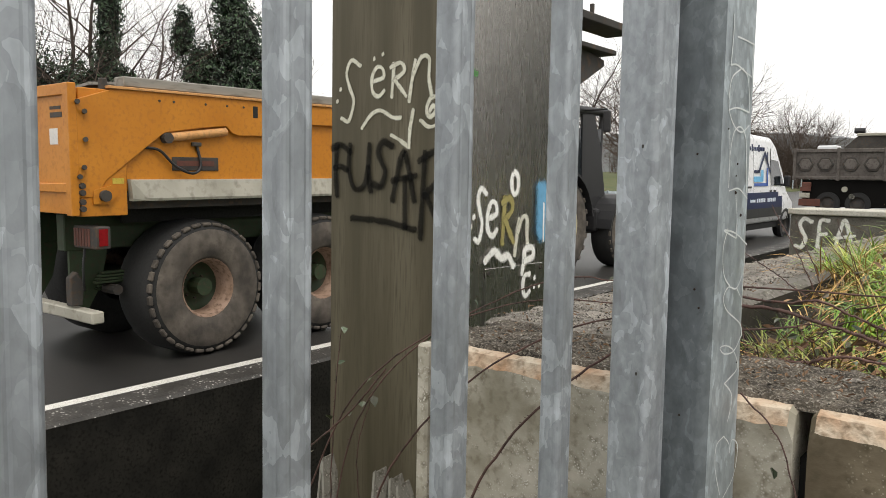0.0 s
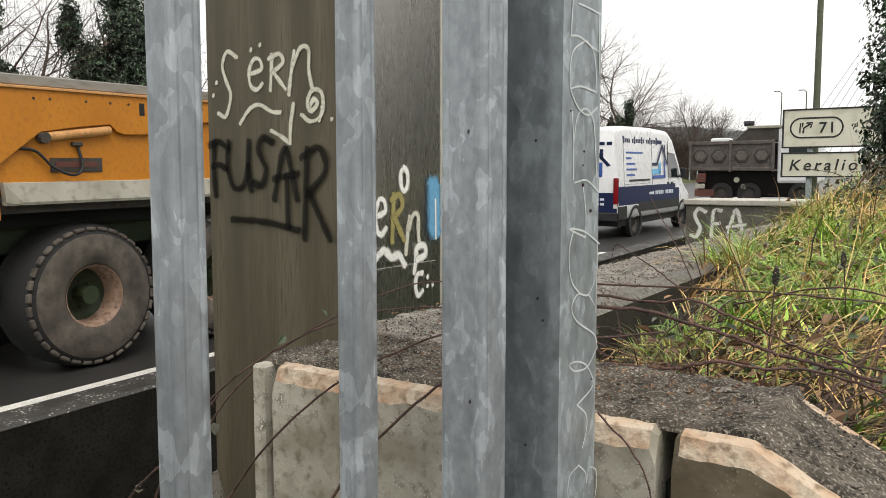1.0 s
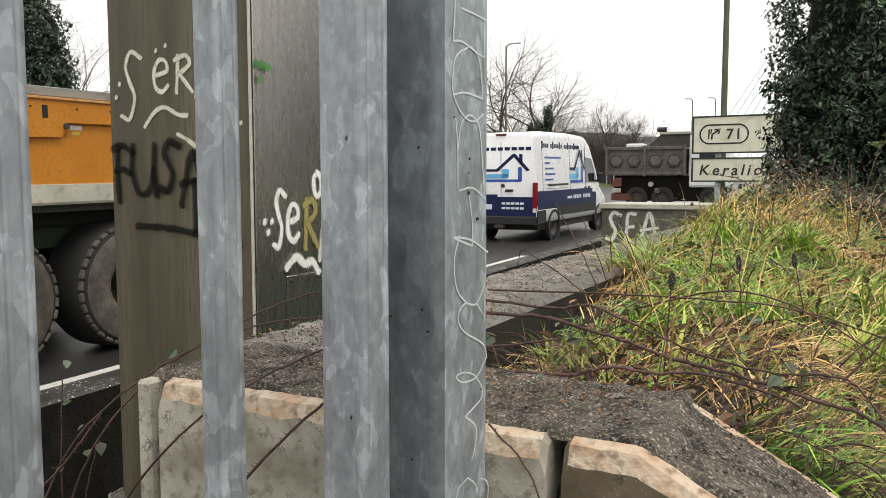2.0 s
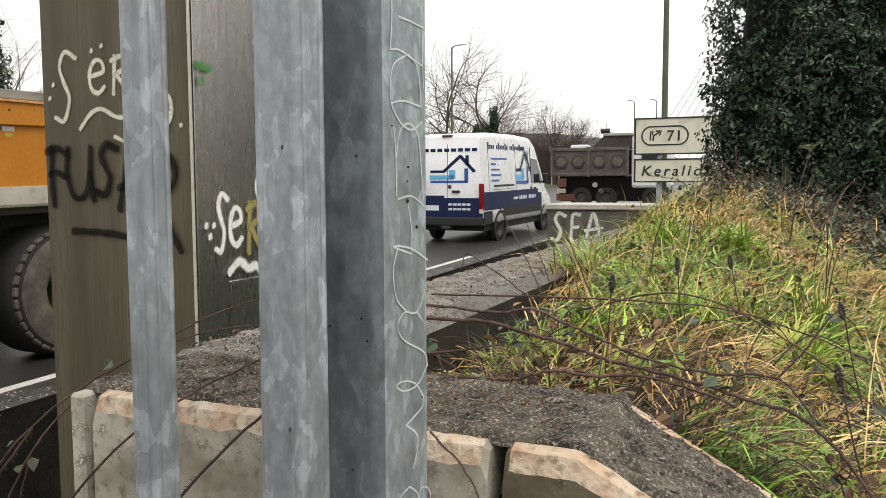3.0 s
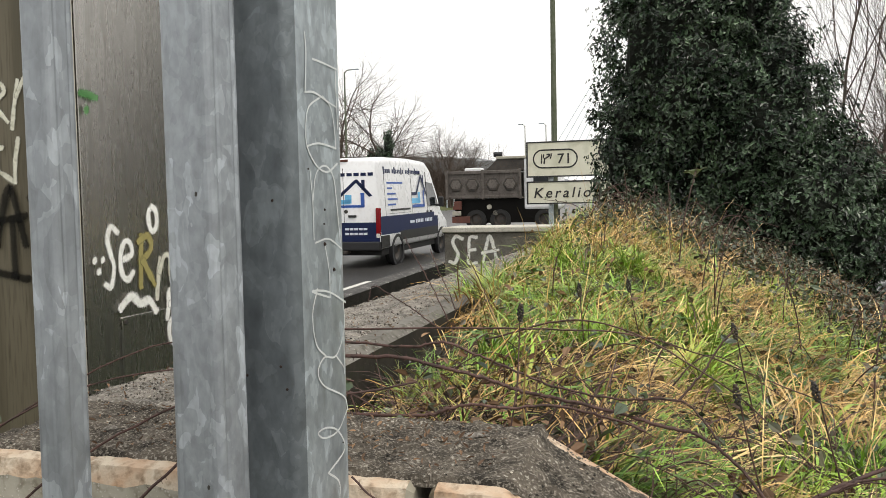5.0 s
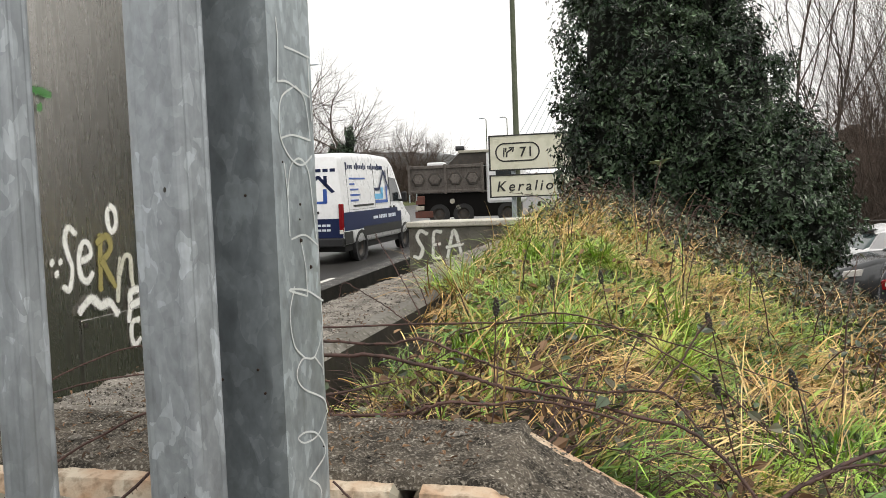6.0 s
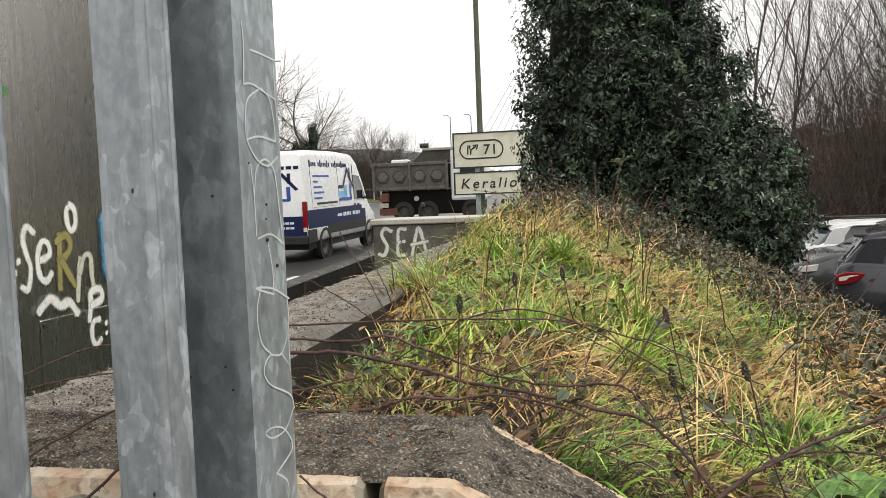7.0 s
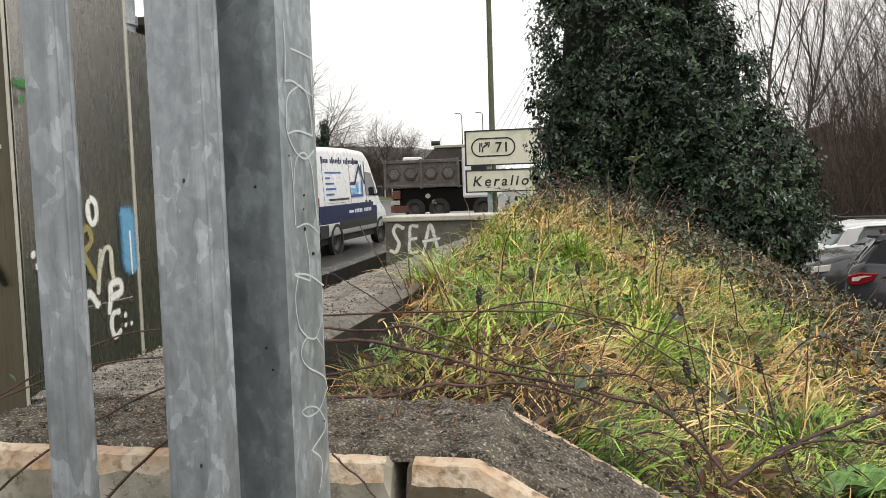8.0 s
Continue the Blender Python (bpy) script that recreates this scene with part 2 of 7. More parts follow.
CARGREY = plain("dark_grey_car_paint", (0.05, 0.05, 0.06), 0.13)
CARSILVER = plain("dark_silver_car_paint", (0.075, 0.078, 0.082), 0.13)
CARWHITE = plain("white_car_paint", (0.78, 0.78, 0.79), 0.25)
SPRAYWHITE = mat("white_spray_paint", (0.86, 0.86, 0.82), (0.8, 0.8, 0.76), (0.62, 0.62, 0.57), 0.6, fine=60, coarse=10, bump=0.0)
SPRAYCREAM = mat("thin_cream_spray_paint", (0.68, 0.67, 0.57), (0.55, 0.54, 0.45), (0.4, 0.39, 0.3), 0.6, fine=50, coarse=9, bump=0.0)
SPRAYBLACK = plain("black_spray_paint", (0.007, 0.007, 0.0065), 0.8, spec=0.1)
SPRAYYELLOW = plain("mustard_spray_paint", (0.38, 0.33, 0.12), 0.6)
LABELYELLOW = plain("faded_yellow_label", (0.55, 0.42, 0.06), 0.6)
SPRAYBLUE = plain("sky_blue_spray_paint", (0.16, 0.42, 0.66), 0.6)
SPRAYGREEN = plain("green_spray_paint", (0.07, 0.26, 0.06), 0.6)
for paint, cover in ((SPRAYWHITE, 1.0), (SPRAYCREAM, 1.0), (SPRAYBLACK, 0.78), (SPRAYYELLOW, 0.9), (SPRAYBLUE, 0.9), (SPRAYGREEN, 0.8)):
    sprayed(paint, 240.0, cover)
SCRATCH = plain("white_marker_ink", (0.72, 0.76, 0.76), 0.5)
RUST = plain("rust_spot", (0.03, 0.016, 0.011), 0.9)
GRASS = mat("fresh_grass_blade", (0.05, 0.125, 0.014), (0.30, 0.49, 0.06), (0.50, 0.46, 0.12), 0.36, fine=9, coarse=5, bump=0, island=0.55, spec=0.5)
STRAW = mat("dry_straw_blade", (0.46, 0.27, 0.08), (0.80, 0.61, 0.29), (0.17, 0.085, 0.03), 0.5, fine=9, coarse=5, bump=0, island=0.6)
BRAMBLE = mat("bramble_cane_bark", (0.055, 0.03, 0.026), (0.125, 0.07, 0.058), (0.03, 0.022, 0.018), 0.7, fine=60, coarse=8, bump=0.3)
BRAMBLELEAF = mat("bramble_leaf", (0.032, 0.055, 0.026), (0.10, 0.12, 0.078), (0.12, 0.075, 0.05), 0.32, fine=11, coarse=5, bump=0, island=0.8)
GRIT = mat("mixed_grit", (0.03, 0.026, 0.02), (0.13, 0.115, 0.095), (0.36, 0.33, 0.28), 0.95, fine=60, coarse=20, bump=0, island=0.85)
DEADLEAF = mat("dead_brown_leaf", (0.11, 0.058, 0.034), (0.25, 0.155, 0.085), (0.06, 0.036, 0.022), 0.7, fine=9, coarse=3, bump=0, island=0.5)
IVYLEAF = mat("glossy_dark_ivy_leaf", (0.010, 0.023, 0.012), (0.042, 0.071, 0.036), (0.09, 0.14, 0.076), 0.28, fine=5, coarse=1.8, bump=0, island=0.85, spec=0.45)
IVYCORE = mat("ivy_inner_shade", (0.004, 0.007, 0.004), (0.008, 0.012, 0.006), (0.010, 0.010, 0.006), 0.95, fine=9, coarse=2, bump=1, dist=0.05)
BARK = mat("grey_brown_bark", (0.10, 0.085, 0.07), (0.16, 0.14, 0.12), (0.06, 0.05, 0.04), 0.9, fine=14, coarse=2, bump=0.8, dist=0.02)
TWIG = mat("fine_brown_twigs", (0.06, 0.044, 0.034), (0.11, 0.08, 0.064), (0.042, 0.032, 0.025), 0.9, fine=4, coarse=0.5, bump=0, island=0.3)
# far wood and hill: distance haze is mixed into these colours
FARWOOD = mat("haze_paled_winter_wood", (0.20, 0.18, 0.155), (0.27, 0.24, 0.21), (0.15, 0.15, 0.12), 0.95, fine=1.2, coarse=0.2, bump=0)
FARHILL = mat("painted_haze_far_hill", (0.24, 0.25, 0.265), (0.29, 0.30, 0.31), (0.22, 0.235, 0.24), 0.95, fine=0.1, coarse=0.01, bump=0)
VERGE = mat("grass_verge", (0.06, 0.085, 0.025), (0.11, 0.11, 0.045), (0.05, 0.05, 0.025), 0.95, fine=12, coarse=0.5, bump=0.8, dist=0.03)


# ---- building helpers ----
def thing(name, label, category, at=(0, 0, 0), m=None, group="", kind=""):
    """An Empty at the base of a thing; parts are given in the thing's own frame."""
    ob = new(name)
    ob.empty_display_size = 0.2
    ob.matrix_world = m if m is not None else pose(*at)
    return tagged(ob, label, category, group, kind)


def mesh_of(name, bm, materials, smooth=False):
    me = bpy.data.meshes.new(name)
    bm.to_mesh(me)
    bm.free()
    for x in materials if isinstance(materials, (list, tuple)) else [materials]:
        me.materials.append(x)
    if smooth:
        me.polygons.foreach_set("use_smooth", [True] * len(me.polygons))
    return me


def part(name, bm, material, parent, label="", smooth=False):
    ob = new(name, mesh_of(name, bm, material, smooth))
    ob.parent = parent
    return tagged(ob, label) if label else ob


def solo(name, bm, material, label, category="", group="", kind="", smooth=False):
    return tagged(new(name, mesh_of(name, bm, material, smooth)), label, category, group, kind)


def box(bm, x0, x1, y0, y1, z0, z1, r=0.0, seg=1, mi=0):
    g = bmesh.ops.create_cube(bm, size=1)
    vs = g["verts"]
    for v in vs:
        v.co = Vector(((x0 + x1) / 2 + v.co.x * (x1 - x0), (y0 + y1) / 2 + v.co.y * (y1 - y0), (z0 + z1) / 2 + v.co.z * (z1 - z0)))
    faces = {f for v in vs for f in v.link_faces}
    if r:
        es = list({e for v in vs for e in v.link_edges})
        out = bmesh.ops.bevel(bm, geom=es, offset=r, segments=seg, affect="EDGES", profile=0.5)
        faces = set(out["faces"]) | {f for f in faces if f.is_valid}
    for f in faces:
        f.material_index = mi
    return bm


def B(*a, **k):
    return box(bmesh.new(), *a, **k)


def prism(bm, pts, axis, lo, hi, r=0.0, mi=0):
    """A closed outline (pairs in the two other axes) drawn out along an axis."""
    def at(p, d):
        q = list(p)
        q.insert("xyz".index(axis), d)
        return q
    a = [bm.verts.new(at(p, lo)) for p in pts]
    b = [bm.verts.new(at(p, hi)) for p in pts]
    fs = [bm.faces.new(a), bm.faces.new(b[::-1])]
    for i in range(len(pts)):
        j = (i + 1) % len(pts)
        fs.append(bm.faces.new((a[j], a[i], b[i], b[j])))
    bmesh.ops.recalc_face_normals(bm, faces=fs)
    for f in fs:
        f.material_index = mi
    if r:
        bmesh.ops.bevel(bm, geom=list({e for f in fs for e in f.edges}), offset=r, segments=1, affect="EDGES", profile=0.5)
    return bm


def PR(*a, **k):
    return prism(bmesh.new(), *a, **k)


def rod(bm, p, q, r0, r1=None, n=8, mi=0, cap=True):
    p, q = Vector(p), Vector(q)
    d = q - p
    rot = d.to_track_quat("Z", "Y").to_matrix().to_4x4()
    g = bmesh.ops.create_cone(bm, cap_ends=cap, segments=n, radius1=r0, radius2=r0 if r1 is None else r1, depth=d.length)
    bmesh.ops.transform(bm, matrix=Matrix.Translation((p + q) / 2) @ rot, verts=g["verts"])
    for f in {f for v in g["verts"] for f in v.link_faces}:
        f.material_index = mi
    return bm


def R_(*a, **k):
    return rod(bmesh.new(), *a, **k)


def lathe(profile, n=32, axis="x", centre=(0, 0, 0), mi=None):
    """Pairs (along the axis, radius) turned round the axis."""
    bm = bmesh.new()
    rings = []
    for d, r in profile:
        ring = []
        for i in range(n):
            t = 2 * math.pi * i / n
            c, s = r * math.cos(t), r * math.sin(t)
            q = {"x": (d, c, s), "y": (c, d, s), "z": (c, s, d)}[axis]
            ring.append(bm.verts.new(Vector(q) + Vector(centre)))
        rings.append(ring)
    for k in range(len(rings) - 1):
        for i in range(n):
            j = (i + 1) % n
            f = bm.faces.new((rings[k][i], rings[k][j], rings[k + 1][j], rings[k + 1][i]))
            if mi:
                f.material_index = mi[k]
    bmesh.ops.recalc_face_normals(bm, faces=bm.faces)
    return bm


def smooth_line(pts, step=6):
    """A Catmull-Rom line through the points."""
    pts = [Vector(p) for p in pts]
    if len(pts) < 3:
        return pts
    ext = [2 * pts[0] - pts[1], *pts, 2 * pts[-1] - pts[-2]]
    out = []
    for i in range(1, len(ext) - 2):
        a, b, c, d = ext[i - 1:i + 3]
        for k in range(step):
            t = k / step
            out.append(0.5 * (2 * b + (c - a) * t + (2 * a - 5 * b + 4 * c - d) * t * t + (3 * b - a - 3 * c + d) * t ** 3))
    return out + [pts[-1]]


def tube(bm, line, r0, r1=None, n=5, mi=0):
    """A tapered tube along a line of points."""
    r1 = r0 if r1 is None else r1
    rings = []
    for i, p in enumerate(line):
        d = (line[min(i + 1, len(line) - 1)] - line[max(i - 1, 0)]).normalized()
        u = d.orthogonal().normalized() if i == 0 else (u - d * u.dot(d)).normalized()
        w = d.cross(u)
        r = r0 + (r1 - r0) * i / (len(line) - 1)
        rings.append([bm.verts.new(p + (u * math.cos(2 * math.pi * k / n) + w * math.sin(2 * math.pi * k / n)) * r) for k in range(n)])
    for a, b in zip(rings, rings[1:]):
        for k in range(n):
            f = bm.faces.new((a[k], a[(k + 1) % n], b[(k + 1) % n], b[k]))
            f.material_index, f.smooth = mi, True
    return bm


def ribbon(bm, line, w, at, lift=0.0, mi=0):
    """A flat painted stroke with round ends: line in (u, v), at(u, v) gives the place in space."""
    line = [Vector((p[0], p[1])) for p in line]
    rows = []
    for i, p in enumerate(line):
        d = line[min(i + 1, len(line) - 1)] - line[max(i - 1, 0)]
        d = d.normalized() if d.length else Vector((1, 0))
        s = Vector((-d.y, d.x))
        h = w / 2 * (0.86 + 0.28 * noise.noise((p.x * 23, p.y * 23, w * 50)))
        ends = [(p, h)]
        if i == 0:
            ends = [(p - d * h * 0.8, h * 0.45), (p, h)]
        elif i == len(line) - 1:
            ends = [(p, h), (p + d * h * 0.8, h * 0.45)]
        for q, k in ends:
            climb = lift + 0.0006 * i / len(line)
            rows.append([bm.verts.new(at(*(q + s * k), climb)), bm.verts.new(at(*(q - s * k), climb))])
    uv = bm.loops.layers.uv.verify()
    for i, (a, b) in enumerate(zip(rows, rows[1:])):
        f = bm.faces.new((a[0], a[1], b[1], b[0]))
        f.material_index = mi
        v0, v1 = (0.0 if i == 0 else 0.5), (0.0 if i == len(rows) - 2 else 0.5)
        for lp, q in zip(f.loops, ((0, v0), (1, v0), (1, v1), (0, v1))):
            lp[uv].uv = q
    return bm


def lettering(text, size, material, parent, m, name="lettering", bold=0.0, wide=1.0, shear=0.0, gap=1.0):
    cu = bpy.data.curves.new(name, "FONT")
    cu.body, cu.size, cu.offset, cu.extrude, cu.shear = text, size, bold, 0.0008, shear
    cu.resolution_u, cu.space_character = 3, gap
    tmp = bpy.data.objects.new("tmp", cu)
    me = bpy.data.meshes.new_from_object(tmp)
    bpy.data.objects.remove(tmp)
    me.materials.clear()
    me.materials.append(material)
    me.transform(m @ Matrix.Diagonal((wide, 1, 1, 1)))
    ob = new(name, me)
    ob.parent = parent
    return ob


def from_arrays(name, verts, faces, material, label, category="", kind="stuff", parent=None):
    me = bpy.data.meshes.new(name)
    me.from_pydata(verts.tolist() if hasattr(verts, "tolist") else verts, [], faces.tolist() if hasattr(faces, "tolist") else faces)
    me.materials.append(material)
    ob = new(name, me)
    if parent:
        ob.parent = parent
        return tagged(ob, label, kind=kind)
    return tagged(ob, label, category, kind=kind)


# ---- the lie of the land ----
SLOPE = 0.0185


def road_z(y):
    return 0.13 + SLOPE * (y - 4.74)


def ramp_at(v, *pairs):
    return float(np.interp(v, [p[0] for p in pairs], [p[1] for p in pairs]))


def mound_z(x, y):
    ridge = ramp_at(y, (1.1, 1.60), (1.6, 1.63), (2.2, 1.67), (3, 1.71), (4.5, 1.80), (6, 1.85), (9, 1.80), (14, 1.45), (25, 1.1), (60, 1.1))
    z = ridge - 0.40 * max(0.0, x + 0.12) - 0.12 * max(0.0, x - 0.8) - 0.30 * max(0.0, -0.30 - x) * ramp_at(y, (1.5, 1.0), (2.6, 0.2))
    return max(z, -0.19)


def ditch_z(x, y):
    return ramp_at(x, (-5.7, -1.9), (-4.4, -1.7), (-3.0, 0.1), (-0.8, 0.62)) + 0.012 * max(0.0, y - 4)


def ground_z(x, y):
    if x < -5.75:
        z = road_z(y) - 0.35
        if x < -24:
            z += min(2.0, (-24 - x) * 0.15)
        return z
    if x < -0.62:
        return ditch_z(x, y)
    if y < 1.07:
        return ramp_at(x, (0, 0.3), (4, -0.1))
    return mound_z(x, y) + 0.03 * noise.noise((x * 2.1, y * 2.1, 3.0)) + 0.012 * noise.noise((x * 9, y * 9, 1.0))


def build_ground():
    xs = np.unique(np.r_[[-2500, -900, -300, -120, -60, -36, -28, -24], np.arange(-20, -6, 2.0), [-5.90, -5.76, -5.72], np.arange(-5.2, -0.9, 0.4),
                         [-0.70, -0.54], np.arange(-0.5, 2.0, 0.08), np.arange(2.0, 7, 0.4), [8, 10, 14, 20, 30, 60, 120, 300, 900, 2500]])
    ys = np.unique(np.r_[[-2500, -900, -300, -100, -30, -10, -4, -1, 0.4, 1.02, 1.14], np.arange(1.2, 6, 0.08), np.arange(6, 16, 0.4),
                         [18, 21, 25, 30, 40, 55, 80, 120, 200, 400, 900, 2500]])
    verts = np.array([(x, y, ground_z(x, min(max(y, -30), 200))) for y in ys for x in xs])
    w = len(xs)
    faces = [(j * w + i, j * w + i + 1, (j + 1) * w + i + 1, (j + 1) * w + i) for j in range(len(ys) - 1) for i in range(w - 1)]
    ob = from_arrays("ground", verts, faces, SOIL, "damp brown earth bank with leaf litter and verges", kind="structure")
    ob.data.materials.append(VERGE)
    ob.data.polygons.foreach_set("use_smooth", [True] * len(faces))
    for p in ob.data.polygons:
        c = p.center
        if c.x < -20 or c.y > 25 or c.x > 8 or -5.7 < c.x < -0.8:
            p.material_index = 1
    return ob


build_ground()


# ---- road, kerb wall, retaining walls ----
def build_road():
    bm = bmesh.new()
    ys = [-60, -20, 0, 10, 20, 40, 80, 160]
    for x0, x1 in ((-22.0, -6.02),):
        rows = [[bm.verts.new((x, y, road_z(y) - d)) for x, d in ((x0, 0), (x1, 0), (x1, 0.3), (x0, 0.3))] for y in ys]
        for a, b in zip(rows, rows[1:]):
            for k in range(4):
                bm.faces.new((a[k], a[(k + 1) % 4], b[(k + 1) % 4], b[k]))
    bmesh.ops.recalc_face_normals(bm, faces=bm.faces)
    solo("road", bm, ASPHALT, "wet dark asphalt carriageway", kind="structure")
    bm = bmesh.new()
    for x0, x1, y0, y1 in ((-6.275, -6.06, -60, 16.5), *[(-10.0, -9.87, y, y + 3) for y in range(-20, 120, 13)]):
        n = max(1, int((y1 - y0) / 20))
        for i in range(n):
            a, b = y0 + (y1 - y0) * i / n, y0 + (y1 - y0) * (i + 1) / n
            vs = [bm.verts.new((x, y, road_z(y) + 0.005)) for x, y in ((x0, a), (x1, a), (x1, b), (x0, b))]
            bm.faces.new(vs)
    solo("road_marking", bm, ROADWHITE, "worn white painted road edge line", kind="structure")
    bm = bmesh.new()
    prof = [(-6.02, -0.4), (-6.02, 0.012), (-5.99, 0.05), (-5.66, 0.045), (-5.63, 0.02), (-5.63, -2.4), (-5.99, -2.4)]
    rows = [[bm.verts.new((x + 0.006 * noise.noise((0, y, 0)), y, road_z(y) + z)) for x, z in prof] for y in range(-40, 60, 1)]
    for a, b in zip(rows, rows[1:]):
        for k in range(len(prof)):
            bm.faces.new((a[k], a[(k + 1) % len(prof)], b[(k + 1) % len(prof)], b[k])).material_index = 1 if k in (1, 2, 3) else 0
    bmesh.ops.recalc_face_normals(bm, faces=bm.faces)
    solo("kerb_wall", bm, [KERB, KERBTOP], "near-black concrete kerb wall with a grey top beside the road", kind="structure")


def rough_top(x0, x1, y0, y1, z, step, amp, drop=None):
    """A bumpy crust of moss and dirt over a wall top."""
    bm = bmesh.new()
    nx, ny = max(2, int((x1 - x0) / step)), max(2, int((y1 - y0) / step))
    rows = []
    for j in range(ny + 1):
        row = []
        for i in range(nx + 1):
            x, y = x0 + (x1 - x0) * i / nx, y0 + (y1 - y0) * j / ny
            edge = min(i, nx - i, j, ny - j) == 0
            zz = z + (drop(x) if drop else 0)
            h = -0.006 if edge else amp * (0.5 + 0.6 * noise.noise((x * 22, y * 22, 5)) + 0.5 * noise.noise((x * 70, y * 70, 9)) + 0.35 * noise.noise((x * 190, y * 190, 2)))
            row.append(bm.verts.new((x, y, zz + h)))
        rows.append(row)
    for a, b in zip(rows, rows[1:]):
        for i in range(nx):
            f = bm.faces.new((a[i], a[i + 1], b[i + 1], b[i]))
            f.smooth = True
    return bm


TOP = 1.69


def return_drop(x):
    return -0.555 * max(0.0, x + 0.125)


def build_walls():
    wall = thing("wall_return", "weathered grey concrete end wall with lichen-orange edges", "wall", (-0.4, 1.07, 0.2), kind="structure")
    o = Vector((-0.4, 1.07, 0.2))

    def panel(x0, x1, label, cut, face):
        """A precast panel with a chamfered, lichen-stained top edge; cut: slopes down past that x."""
        bm = bmesh.new()
        xs = sorted({x0, x1, *([cut] if x0 < cut < x1 else []), *[round(x0 + 0.012 * k, 4) for k in range(1, 90) if x0 + 0.012 * k < x1 - 0.006]})
        prof = [(0.965, 0.2, 0), (0.965, TOP - 0.019, 0), (0.971, TOP - 0.004, 1), (0.984, TOP, 1), (1.175, TOP, 0), (1.19, TOP - 0.02, 0), (1.19, 0.2, 0)]
        rows = []
        for x in xs:
            d = return_drop(x)
            row = []
            for k, (y, z, _) in enumerate(prof):
                worn = 0.0 if x in (x0, x1) else 1.0
                dy = worn * 0.0022 * noise.noise((x * 55, k, 1)) if k in (2, 3) else 0.0
                dz = worn * (0.0045 * noise.noise((x * 26, 0, 4)) + 0.003 * noise.noise((x * 80, 0, 7)) - 0.002 if k == 1 else 0.0022 * noise.noise((x * 60, k, 2)) if k in (2, 3) else 0.0)
                row.append(bm.verts.new(Vector((x, y + dy, z + dz + (d if z > 1 else 0))) - o))
            rows.append(row)
        for a, b in zip(rows, rows[1:]):
            for k in range(len(prof)):
                j = (k + 1) % len(prof)
                f = bm.faces.new((a[k], a[j], b[j], b[k]))
                f.material_index = 1 if k in (1, 2, 3, 4) else 0
        bm.faces.new(rows[0][::-1]), bm.faces.new(rows[-1])
        bmesh.ops.recalc_face_normals(bm, faces=bm.faces)
        ends = [e for e in bm.edges if abs(e.verts[0].co.x - e.verts[1].co.x) < 0.01 and min(v.co.z for v in e.verts) > 1.3 and
                (abs(e.verts[0].co.x + o.x - x0) < 0.004 or abs(e.verts[0].co.x + o.x - x1) < 0.004)]
        bmesh.ops.bevel(bm, geom=ends, offset=0.006, segments=1, affect="EDGES")
        return part("panel", bm, [face, LICHEN], wall, label)

    panel(-0.690, -0.208, "speckled grey concrete panel", -0.125, CONCRETE)
    panel(-0.193, 2.6, "brown-stained concrete panel with a sloping top", -0.125, BROWNPANEL)
    bm = rough_top(-0.720, -0.112, 0.982, 1.175, TOP + 0.001, 0.006, 0.008)
    bmesh.ops.translate(bm, vec=-o, verts=bm.verts)
    part("moss_crust", bm, MOSS, wall, "dark gritty moss and dirt crust")
    bm = rough_top(-0.128, 1.2, 0.982, 1.158, TOP + 0.0005, 0.007, 0.008, return_drop)
    bmesh.ops.translate(bm, vec=-o, verts=bm.verts)
    part("moss_crust", bm, MOSS, wall, "dark gritty moss and dirt crust")
    for x, y, w, d in ((-0.182, 1.118, 0.014, 0.007), (-0.60, 1.06, 0.009, 0.005), (-0.05, 1.02, 0.007, 0.005)):
        g = bmesh.new()
        bmesh.ops.create_icosphere(g, subdivisions=2, radius=1, matrix=pose(x, y, TOP + 0.006 + return_drop(x)) @ Matrix.Diagonal((w, d, 0.0022, 1)))
        for v in g.verts:
            v.co += noise.noise_vector(v.co * 90) * 0.003
        bmesh.ops.translate(g, vec=-o, verts=g.verts)
        part("mortar_patch", g, WALLTOP, wall, "pale crumb of mortar", smooth=True)
    bm = bmesh.new()
    box(bm, -0.208, -0.193, 1.0, 1.16, 0.2, TOP - 0.06)
    bmesh.ops.translate(bm, vec=-o, verts=bm.verts)
    part("joint_filler", bm, TREAD, wall, "dark open joint")

    o2 = Vector((-0.62, 5.0, 0.4))
    wall2 = thing("wall_long", "long concrete retaining wall with a dirty mossy top", "wall", o2, kind="structure")
    bm = bmesh.new()
    # inner face above the bank: much darker than the wall's other faces
    stained = mat("dark_inner_wall_face", (0.012, 0.010, 0.007), (0.03, 0.025, 0.017), (0.02, 0.022, 0.01), 0.9, fine=60, coarse=9)
    prism(bm, [(-0.775, 0.2), (-0.775, TOP - 0.03), (-0.755, TOP), (-0.525, TOP), (-0.508, TOP - 0.014), (-0.508, 0.2)], "y", 1.192, 10.5, mi=0)
    bmesh.ops.translate(bm, vec=-o2, verts=bm.verts)
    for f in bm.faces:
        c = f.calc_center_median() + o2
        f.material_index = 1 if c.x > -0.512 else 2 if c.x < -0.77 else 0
    # outer face, out of view: green added for the steel column to reflect
    algae = mat("unseen_green_reflected_face", (0.05, 0.075, 0.03), (0.10, 0.12, 0.06), (0.035, 0.04, 0.02), 0.8, fine=30, coarse=3)
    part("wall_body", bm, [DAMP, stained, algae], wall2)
    bm = rough_top(-0.762, -0.555, 1.18, 6.0, TOP - 0.001, 0.009, 0.008)
    bmesh.ops.translate(bm, vec=-o2, verts=bm.verts)
    part("moss_crust", bm, WALLTOP, wall2, "crumbling grey crust with dirt")
    bm = bmesh.new()
